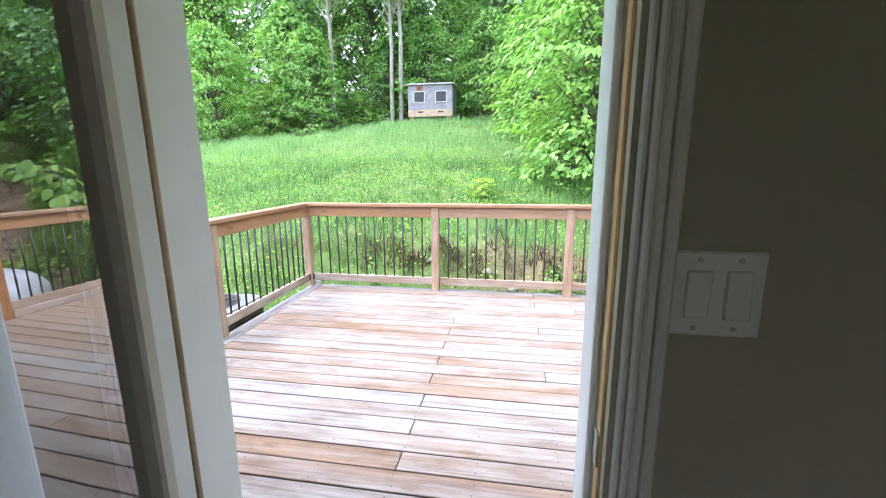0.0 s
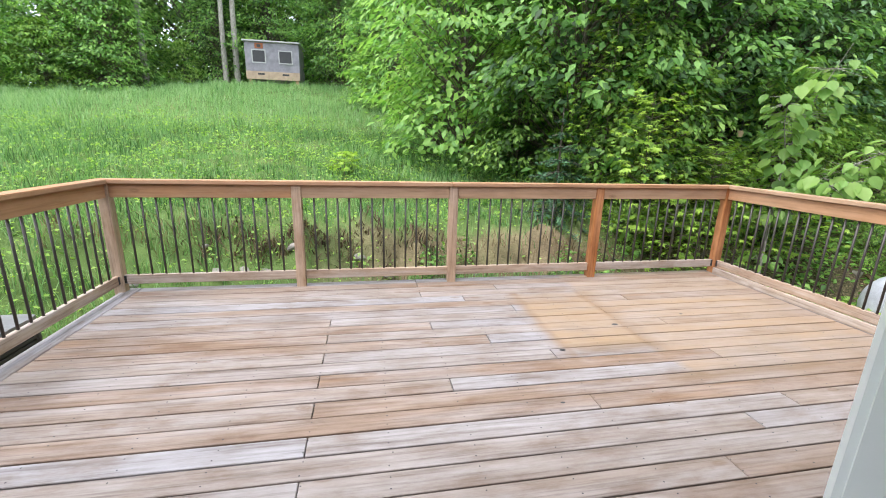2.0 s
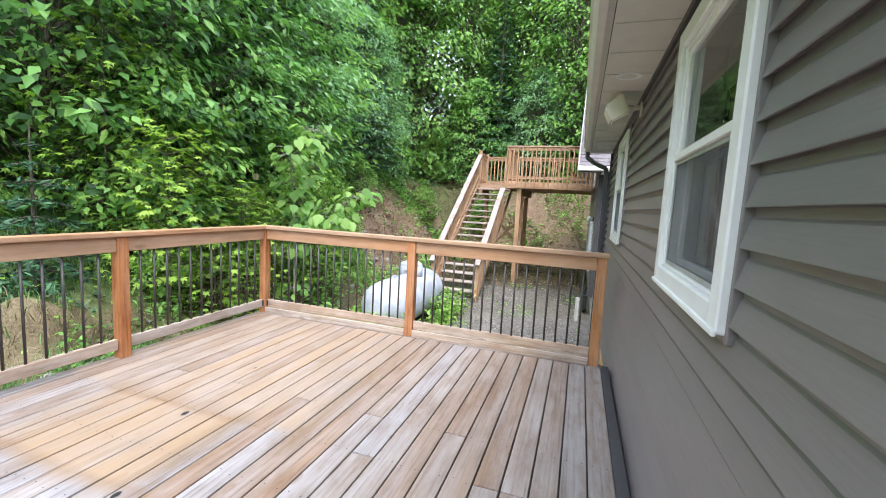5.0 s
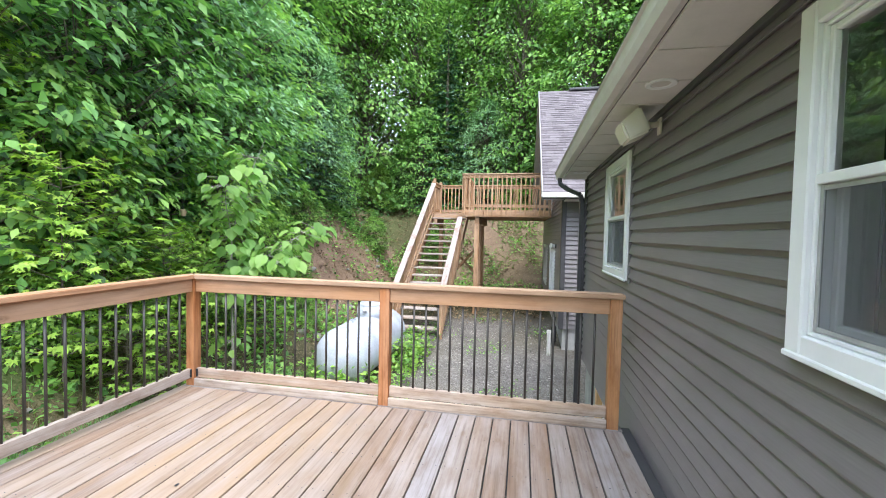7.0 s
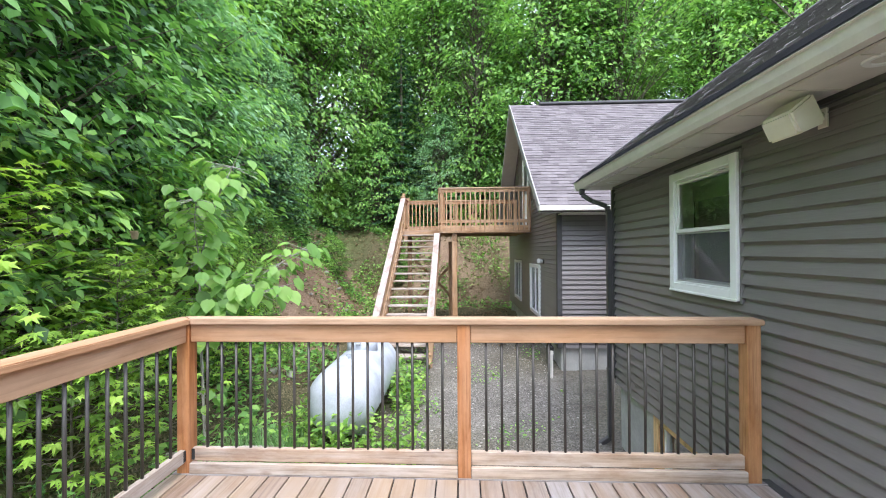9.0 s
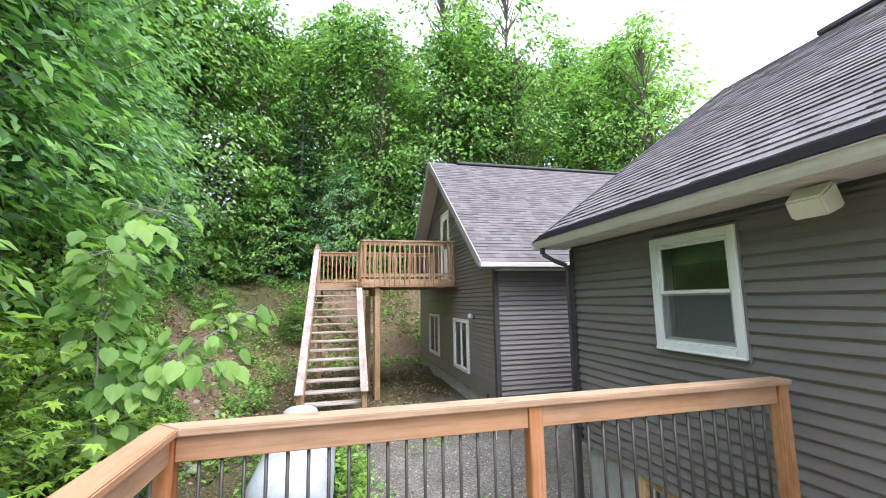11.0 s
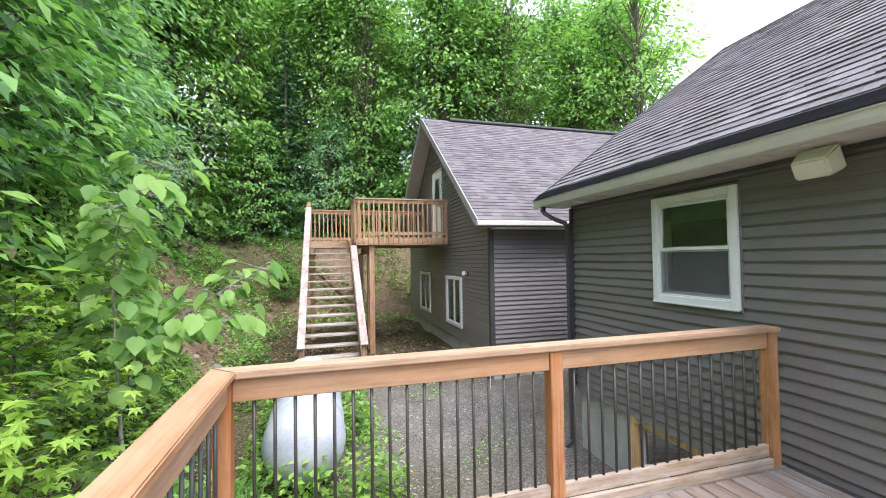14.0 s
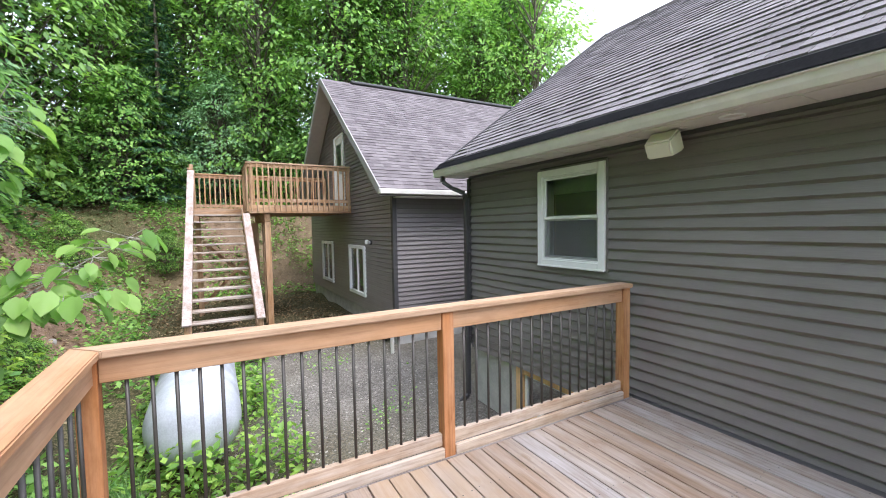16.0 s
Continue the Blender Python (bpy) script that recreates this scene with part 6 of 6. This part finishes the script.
def maple_shoot(x, y, height, radius, tiers, seed, label):
    """A young maple: thin stem, flat tiers of five-lobed leaves on spreading twigs."""
    rs = np.random.RandomState(seed)
    t = thing("young_maple", label, "tree", (x, y, tz(x, y)))
    segs = [((0, 0, -0.1), (0, 0, height), 0.016, 0.004)]
    lobes = [(0, 0.1), (0.55, 0.75), (0.28, 0.95), (1.0, 1.35), (0.5, 1.7), (1.1, 2.35), (0.5, 2.72), (1.25, math.pi)]
    outline = [(r, -a) for r, a in lobes] + [(r, a) for r, a in lobes[-2:0:-1]]
    vs, fs = [], []
    for i in range(tiers):
        z = height * (0.18 + 0.82 * (i + 0.5) / tiers)
        reach = radius * (1.05 - 0.6 * i / tiers)
        for k in range(5):
            a = 2.4 * i + 2 * math.pi * k / 5 + rs.uniform(-0.3, 0.3)
            tip = Vector((math.cos(a) * reach, math.sin(a) * reach, z + 0.12 * reach))
            root = Vector((0, 0, z - 0.25 * reach))
            segs.append((root, tip, 0.006, 0.002))
            for j in range(9):
                f = rs.uniform(0.3, 1.05)
                c = root.lerp(tip, f) + Vector((rs.normal(0, 0.09), rs.normal(0, 0.09), rs.normal(0, 0.025)))
                size = rs.uniform(0.045, 0.085)
                q = Matrix.Rotation(a + rs.normal(0, 0.8), 3, "Z") @ Matrix.Rotation(0.35 + rs.normal(0, 0.22), 3, "Y") @ Matrix.Rotation(rs.normal(0, 0.2), 3, "X")
                b = len(vs)
                vs.append(tuple(c))
                for r, u in outline:
                    p = Vector((-math.cos(u) * r * size, math.sin(u) * r * size, -0.012 * r * r))
                    vs.append(tuple(c + q @ p))
                n = len(outline)
                fs.extend((b, b + 1 + m, b + 1 + (m + 1) % n) for m in range(n))
    me = bpy.data.meshes.new("crown")
    me.from_pydata(vs, [], fs)
    me.materials.append(M["maple"])
    part_mesh("trunk", limb_mesh("trunk", segs, M["bark"]), None, t)
    part_mesh("crown", me, None, t)


for mx, my, mh, mr, mt, ms in ((5.05, 7.55, 1.7, 0.75, 9, 1), (5.75, 7.75, 2.3, 0.85, 11, 2), (4.55, 7.8, 2.5, 0.8, 11, 3), (5.4, 8.3, 3.1, 0.95, 13, 4), (6.3, 8.2, 1.5, 0.7, 8, 5), (7.9, 7.9, 1.4, 0.7, 7, 6), (4.3, 8.6, 3.4, 0.9, 12, 7)):
    maple_shoot(mx, my, mh, mr, mt, 80 + ms, "young maple with flat tiers of yellow-green lobed leaves")
maple_shoot(-0.15, 10.4, 0.45, 0.3, 3, 99, "small bright maple seedling in the meadow grass")


# distant wood that closes the view between the trunks
rs_ = np.random.RandomState(77)
n_ = 9000
ang = np.radians(rs_.uniform(22, 165, n_))
rad = rs_.uniform(46, 60, n_)
fx, fy_ = 3 + rad * np.cos(ang), 4 + rad * np.sin(ang)
top = 19 + 4 * np.sin(ang * 23) + 3 * np.sin(ang * 61)
fz = terrain(fx, fy_) + top * rs_.uniform(0, 1, n_)
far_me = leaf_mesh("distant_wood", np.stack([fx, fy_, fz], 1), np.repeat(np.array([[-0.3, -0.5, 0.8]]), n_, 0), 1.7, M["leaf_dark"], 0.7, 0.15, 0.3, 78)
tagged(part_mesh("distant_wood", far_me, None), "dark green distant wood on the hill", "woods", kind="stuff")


# grass of the meadow and weeds
def blades(name, n, xr, yr, hgt, mat, seed, mask, width=0.012, label="", lean=0.35):
    rs = np.random.RandomState(seed)
    x, y = rs.uniform(*xr, n), rs.uniform(*yr, n)
    keep = rs.uniform(0, 1, n) < mask(x, y)
    x, y = x[keep], y[keep]
    n = len(x)
    z = terrain(x, y)
    h = hgt * rs.uniform(0.5, 1.35, n) * (0.75 + 0.3 * np.sin(x * 0.8) * np.sin(y * 0.6 + 1))
    a = rs.uniform(0, 2 * np.pi, n)
    w = width * (1 + 0.06 * np.clip(y - 8, 0, 40))
    dx, dy = np.cos(a) * w, np.sin(a) * w
    lx, ly = rs.normal(0, lean, n) * h, rs.normal(0, lean, n) * h
    b0 = np.stack([x - dx, y - dy, z - 0.02], 1)
    b1 = np.stack([x + dx, y + dy, z - 0.02], 1)
    m0 = np.stack([x - dx * 0.7 + lx * 0.35, y - dy * 0.7 + ly * 0.35, z + h * 0.6], 1)
    m1 = np.stack([x + dx * 0.7 + lx * 0.35, y + dy * 0.7 + ly * 0.35, z + h * 0.6], 1)
    tp = np.stack([x + lx, y + ly, z + h], 1)
    verts = np.stack([b0, b1, m1, m0, tp], 1).reshape(-1, 3)
    i = np.arange(n)[:, None] * 5
    tris = np.concatenate([i + np.array([[0, 1, 2]]), i + np.array([[0, 2, 3]]), i + np.array([[3, 2, 4]])], 1).reshape(-1, 3)
    me = bpy.data.meshes.new(name)
    me.vertices.add(len(verts))
    me.vertices.foreach_set("co", verts.astype(np.float32).ravel())
    me.loops.add(tris.size)
    me.loops.foreach_set("vertex_index", tris.astype(np.int32).ravel())
    me.polygons.add(len(tris))
    me.polygons.foreach_set("loop_start", np.arange(0, tris.size, 3, dtype=np.int32))
    me.update(calc_edges=True)
    tagged(part_mesh(name, me, mat), label, "grass", kind="stuff")


def meadow_mask(x, y):
    k = smooth(2.6, 6.0, x - 0.12 * np.clip(y - 8, 0, 30))
    bare = smooth(6.8, 7.1, y) * smooth(8.4, 7.7, y) * smooth(-3.0, -0.5, x)
    return (1 - k) * (1 - 0.8 * bare)


blades("meadow_grass", 58000, (-14, 5), (6.5, 14), 0.24, M["grass"], 51, meadow_mask, 0.006, "tall light green meadow grass on the slope")
blades("far_meadow_grass", 58000, (-22, 7), (13, 27), 0.38, M["grass"], 52, meadow_mask, 0.006, "tall light green grass higher on the slope")


def scatter_leaves(name, n, xr, yr, h, size, mat, seed, mask, label, aspect=0.6):
    rs = np.random.RandomState(seed)
    x, y = rs.uniform(*xr, n), rs.uniform(*yr, n)
    keep = rs.uniform(0, 1, n) < mask(x, y)
    x, y = x[keep], y[keep]
    z = terrain(x, y) + h * rs.uniform(0.0, 1.0, len(x)) ** 1.4
    c = np.stack([x, y, z], 1)
    nn = np.repeat(np.array([[0, 0, 1.0]]), len(x), 0)
    me = leaf_mesh(name, c, nn, size, mat, aspect, 0.15, 0.2, seed)
    tagged(part_mesh(name, me, mat), label, "undergrowth", kind="stuff")


def patchy(x, y, f=1.1):
    return np.clip(0.55 + 0.5 * np.sin(x * f + 1.3) * np.sin(y * f * 1.2) + 0.3 * np.sin(x * 2.7 - y * 1.9), 0, 1)


scatter_leaves("bank_undergrowth", 42000, (4.3, 19), (6.6, 12), 0.45, 0.12, M["leaf"], 61, lambda x, y: patchy(x, y) * (smooth(7.0, 7.6, y + 0.4 * np.sin(x * 2)) * (1 - 0.88 * smooth(10.8, 12.2, x) * smooth(18, 16, x) * smooth(10.6, 9.6, y) * smooth(7.6, 8.3, y))), "low leafy weeds and ferns on the wooded bank")
scatter_leaves("meadow_weeds", 46000, (-12, 5), (6.4, 15), 0.32, 0.062, M["leaf_bright"], 62, lambda x, y: patchy(x, y, 1.7) * (1 - 0.85 * smooth(6.8, 7.0, y) * smooth(8.0, 7.6, y) * smooth(0, 1.2, x)), "leafy bright weeds at the foot of the meadow")
scatter_leaves("meadow_flowers", 90, (-13, 2), (8.5, 20), 0.4, 0.03, M["petal"], 68, lambda x, y: patchy(x, y, 0.8), "tiny yellow flowers scattered over the meadow", 0.9)
scatter_leaves("tank_weeds", 6500, (6.6, 10.4), (4.7, 6.6), 0.55, 0.10, M["leaf_bright"], 63, lambda x, y: np.clip(patchy(x, y, 2.1) * np.maximum(smooth(5.6, 5.35, y) * smooth(4.8, 5.0, y), smooth(7.4, 7.0, x)) + smooth(6.3, 6.5, y), 0, 1), "bright green weeds around the propane tank")
scatter_leaves("east_bank_weeds", 20000, (18.6, 25), (-3, 9), 0.3, 0.13, M["leaf"], 64, lambda x, y: patchy(x, y, 1.3), "weeds on the earth bank behind the outbuilding")
scatter_leaves("leaf_litter", 38000, (9, 24), (2.4, 11), 0.03, 0.085, M["litter"], 67, lambda x, y: np.clip(smooth(7.2, 7.8, y) + smooth(19, 19.6, x) + 0.5 * smooth(11.5, 13.5, x), 0, 1) * (0.3 + 0.7 * patchy(x, y, 1.6)), "brown leaf litter on the earth banks")
scatter_leaves("gravel_weeds", 9000, (4.8, 12.5), (2.4, 5.4), 0.12, 0.055, M["leaf"], 65, lambda x, y: smooth(0.68, 0.95, patchy(x, y, 2.3)) * (0.3 + 0.7 * smooth(0.5, 0.8, patchy(y, x, 3.7))), "small weeds growing through the gravel")
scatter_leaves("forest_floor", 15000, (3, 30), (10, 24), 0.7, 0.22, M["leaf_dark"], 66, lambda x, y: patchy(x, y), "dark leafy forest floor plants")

# ---- shingles of the house roof: those nearest the deck singly, the rest joined ----
RS2 = random.Random(8)
rd = Vector((0, -1, SLOPE)).normalized()
rn = Vector((0, SLOPE, 1)).normalized()
EXPO = 0.143
tab_me = {}


def tab(w, t):
    key = (w, t)
    if key not in tab_me:
        me = bpy.data.meshes.new("shingle")
        a, b = Vector((0, 0, 0)) + rn * t, rd * (EXPO + 0.012) + rn * 0.003
        g = w - 0.004
        me.from_pydata([(0, *a.yz), (g, *a.yz), (g, *b.yz), (0, *b.yz), (0, 0, -0.002), (g, 0, -0.002)], [], [(0, 1, 2, 3), (4, 5, 1, 0), (5, 2, 1), (0, 3, 4)])
        me.materials.append(M["shingle"])
        tab_me[key] = me
    return tab_me[key]


vs, fs = [], []
n_rows = int((2.56 - RIDGE_Y) / rd.y * -1 / EXPO)
singles = 0
for r in range(n_rows):
    o0 = Vector((0, 2.47, roof_z(2.47))) + rd * (r * EXPO)
    x = -2.0 + RS2.uniform(0, 0.2)
    while x < ROOF_X1:
        w = RS2.choice((0.12, 0.16, 0.2, 0.26, 0.32))
        t = RS2.choice((0.014, 0.017, 0.021))
        if x + w > ROOF_X1:
            w = max(0.03, round(ROOF_X1 - x, 3))
        if r < 15 and 3.6 < x < 7.7 and singles < 300:
            ob = part_mesh("shingle", tab(w, t), None, roof)
            ob.location = (x, o0.y, o0.z)
            singles += 1
        else:
            i = len(vs)
            for v in tab(w, t).vertices:
                vs.append((x + v.co.x, o0.y + v.co.y, o0.z + v.co.z))
            fs.extend(((i, i + 1, i + 2, i + 3), (i + 4, i + 5, i + 1, i), (i + 5, i + 2, i + 1), (i, i + 3, i + 4)))
        x += w
me = bpy.data.meshes.new("upper_shingles")
me.from_pydata(vs, [], fs)
part_mesh("upper_shingles", me, M["shingle"], roof)["kind"] = "stuff"
bm = bmesh.new()
bm_box(bm, -2.0, 6.15, RIDGE_Y - 0.14, RIDGE_Y + 0.14, roof_z(RIDGE_Y) - 0.05, roof_z(RIDGE_Y) + 0.035, 0.02)
part("ridge_vent", bm, M["trim_dark"], roof)

# ---- earth lip of the bank: dry roots and stones ----
blades("bank_foot_grass", 9000, (0.8, 7.2), (6.32, 7.25), 0.34, M["grass"], 54, lambda x, y: 0.35 + 0.65 * patchy(x, y, 2.0), 0.006, "long green grass at the foot of the earth bank")
scatter_leaves("bank_foot_weeds", 6000, (1.0, 7.0), (6.35, 7.5), 0.3, 0.075, M["leaf"], 69, lambda x, y: smooth(0.45, 0.8, patchy(x, y, 2.6)), "broad green weeds at the foot of the earth bank")
M["straw"] = leaf_mat("dry_grass", (0.06, 0.04, 0.024), (0.13, 0.09, 0.05), (0.26, 0.19, 0.11), 0.2, 0.8)


def lip(x, y):
    s = y - 6.45 - 0.3 * (0.25 * np.sin(x * 0.9 + 1.0) + 0.15 * np.sin(x * 2.3))
    return np.exp(-((s - 1.05) / 0.16) ** 2) * smooth(5.5, 4.5, x) * (0.4 + 0.6 * patchy(x, y, 2.4))


# roots, coloured dark so the band also stands for the undercut's shade
M["root"] = leaf_mat("root_undercut_shade", (0.03, 0.021, 0.014), (0.065, 0.045, 0.03), (0.15, 0.105, 0.07), 0.1, 0.9)
blades("hanging_roots", 5500, (-2.2, 1.9), (6.9, 7.9), 0.13, M["root"], 72, lambda x, y: lip(x, y) * smooth(1.8, 1.0, x) * smooth(-2.2, -1.2, x), 0.009, "tangled roots at the bank's lip, coloured dark for the undercut's shade", 0.8)
blades("dry_roots", 7000, (-3.5, 5.0), (6.9, 8.1), 0.2, M["straw"], 71, lip, 0.005, "dry brown roots and dead grass hanging at the earth bank", 0.9)
st_rng = random.Random(9)
stone_mes = []
for k in range(5):
    bm = bmesh.new()
    bmesh.ops.create_icosphere(bm, subdivisions=2, radius=1.0)
    for v in bm.verts:
        n_ = noise.noise(v.co * 1.3 + Vector((k * 7, 0, 0)))
        v.co *= 1 + 0.35 * n_
        v.co.z *= 0.65
    me = bpy.data.meshes.new("stone")
    bm.to_mesh(me)
    bm.free()
    me.materials.append(M["rock"])
    stone_mes.append(me)
for i in range(46):
    if i < 26:
        x = st_rng.uniform(-2.5, 4.8)
        y = 6.45 + 0.3 * (0.25 * math.sin(x * 0.9 + 1.0) + 0.15 * math.sin(x * 2.3)) + st_rng.uniform(0.6, 1.1)
        s = st_rng.uniform(0.04, 0.11)
    else:
        x, y, s = st_rng.uniform(9, 19), st_rng.uniform(7.6, 9.4), st_rng.uniform(0.05, 0.14)
    o = part_mesh("stone", stone_mes[i % 5], None)
    o.location = (x, y, tz(x, y) + 0.15 * s)
    o.rotation_euler = (st_rng.uniform(-0.4, 0.4), st_rng.uniform(-0.4, 0.4), st_rng.uniform(0, 6.28))
    o.scale = (s, s * st_rng.uniform(0.7, 1.2), s)
    tagged(o, "grey field stone lying in the earth bank", "stone", "stones of the bank")

# ---- small things round the gravel yard ----
pole = thing("wooden_pole", "pale bare pole lying against the bank by the tank", "pole", (6.0, 6.9, 0.0))
bm = bmesh.new()
pa, pb = Vector((6.1, 7.5, tz(6.1, 7.5) + 0.25)), Vector((7.1, 6.3, tz(7.1, 6.3) + 0.02))
mid_ = pa.lerp(pb, 0.5) + Vector((0, 0, 0.03))
bm_cyl(bm, pb, mid_, 0.03, 0.026, 8)
bm_cyl(bm, mid_, pa, 0.026, 0.018, 8)
o = part("shaft", bm, M["bark_pale"], pole)
o.matrix_parent_inverse = Matrix.Translation(pole.location).inverted()

vent = thing("vent_pipe", "white plastic vent pipe rising beside the foundation", "pipe", (9.9, 2.45, tz(9.9, 2.45)))
bm = bmesh.new()
bm_cyl(bm, (0, 0, -0.1), (0, 0, 0.5), 0.04, seg=14)
part("pipe", bm, M["soffit"], vent)
bm = bmesh.new()
bm_cyl(bm, (0, 0, 0.47), (0, 0, 0.53), 0.05, 0.045, 14)
part("collar", bm, M["soffit"], vent)

meter = thing("utility_box", "black utility pipe and box at the outbuilding's foot", "utility box", (10.7, 2.3, tz(10.7, 2.3)))
bm = bmesh.new()
bm_box(bm, -0.1, 0.1, -0.06, 0.06, 0.05, 0.42, 0.02)
part("housing", bm, M["black"], meter)
bm = bmesh.new()
bm_cyl(bm, (0.0, 0, -0.1), (0.0, 0, 0.06), 0.035, seg=10)
part("conduit", bm, M["black"], meter)
bm = bmesh.new()
bm_cyl(bm, (0.0, 0, 0.42), (0.0, -0.03, 0.62), 0.03, 0.02, 10)
part("conduit", bm, M["black"], meter)

# loose stones over the gravel
prs = np.random.RandomState(91)
base_p = [(1, 0, 0), (-1, 0, 0), (0, 1, 0), (0, -1, 0), (0, 0, 0.7), (0, 0, -0.7)]
base_f = [(0, 2, 4), (2, 1, 4), (1, 3, 4), (3, 0, 4), (2, 0, 5), (1, 2, 5), (3, 1, 5), (0, 3, 5)]
pv, pf = [], []
for _ in range(6500):
    px, py = prs.uniform(4.75, 12.5), prs.uniform(2.25, 5.7)
    pr_ = 0.007 + 0.016 * prs.uniform() ** 3
    ca, sa = math.cos(prs.uniform(0, 6.28)), math.sin(prs.uniform(0, 6.28))
    pz, b = tz(px, py) + 0.3 * pr_, len(pv)
    for vx, vy, vz in base_p:
        vx, vy, vz = vx * prs.uniform(0.7, 1.4), vy * prs.uniform(0.6, 1.1), vz * prs.uniform(0.7, 1.1)
        pv.append((px + pr_ * (vx * ca - vy * sa), py + pr_ * (vx * sa + vy * ca), pz + pr_ * vz))
    pf.extend(tuple(b + i for i in f) for f in base_f)
me = bpy.data.meshes.new("gravel_stones")
me.from_pydata(pv, [], pf)
tagged(part_mesh("gravel_stones", me, M["pebble"]), "loose grey and tan stones on the gravel yard", "gravel", kind="stuff")

pot = thing("hanging_pot", "small tan clay cup hanging on a wire among the leaves", "hanging pot", (6.71, 8.35, 1.70))
bm = bmesh.new()
bm_cyl(bm, (0, 0, 0), (0, 0, 0.09), 0.03, 0.05, 14)
bmesh.ops.create_cone(bm, cap_ends=True, segments=14, radius1=0.056, radius2=0.056, depth=0.02, matrix=Matrix.Translation((0, 0, 0.095)))
part("cup", bm, M["clay"], pot)
bm = bmesh.new()
bm_cyl(bm, (0, 0, 0.09), (0.02, 0.05, 0.75), 0.003, seg=5)
part("wire", bm, M["black"], pot)

# ---- small parts of the deck ----
for cx, cy, dx, dy in ((XLL, YR, 1, 0), (XLL, YR, 0, -1), (XRR, YR, -1, 0), (XRR, YR, 0, -1)):
    for za, zb in ((0.925, 1.02), (0.085, 0.16)):
        ex, ey = cx + dx * (H + 0.012), cy + dy * (H + 0.012)
        rl("rail_bracket", (ex - 0.011 - 0.012 * abs(dy), ex + 0.011 + 0.012 * abs(dy), ey - 0.011 - 0.012 * abs(dx), ey + 0.011 + 0.012 * abs(dx), za, zb), M["black"], "black metal rail bracket", 0.002)
for kx, ky, kr in ((2.348, 4.866, 0.022), (1.69, 4.50, 0.018), (1.4, 3.9, 0.011), (3.1, 5.0, 0.012)):
    bm = bmesh.new()
    bmesh.ops.create_circle(bm, cap_ends=True, segments=14, radius=kr, matrix=Matrix.Translation((kx, ky, 0.0024)) @ Matrix.Diagonal((1.35, 0.8, 1, 1)))
    o = part("knot_hole", bm, M["black"], deck)
    o.matrix_parent_inverse = kinv
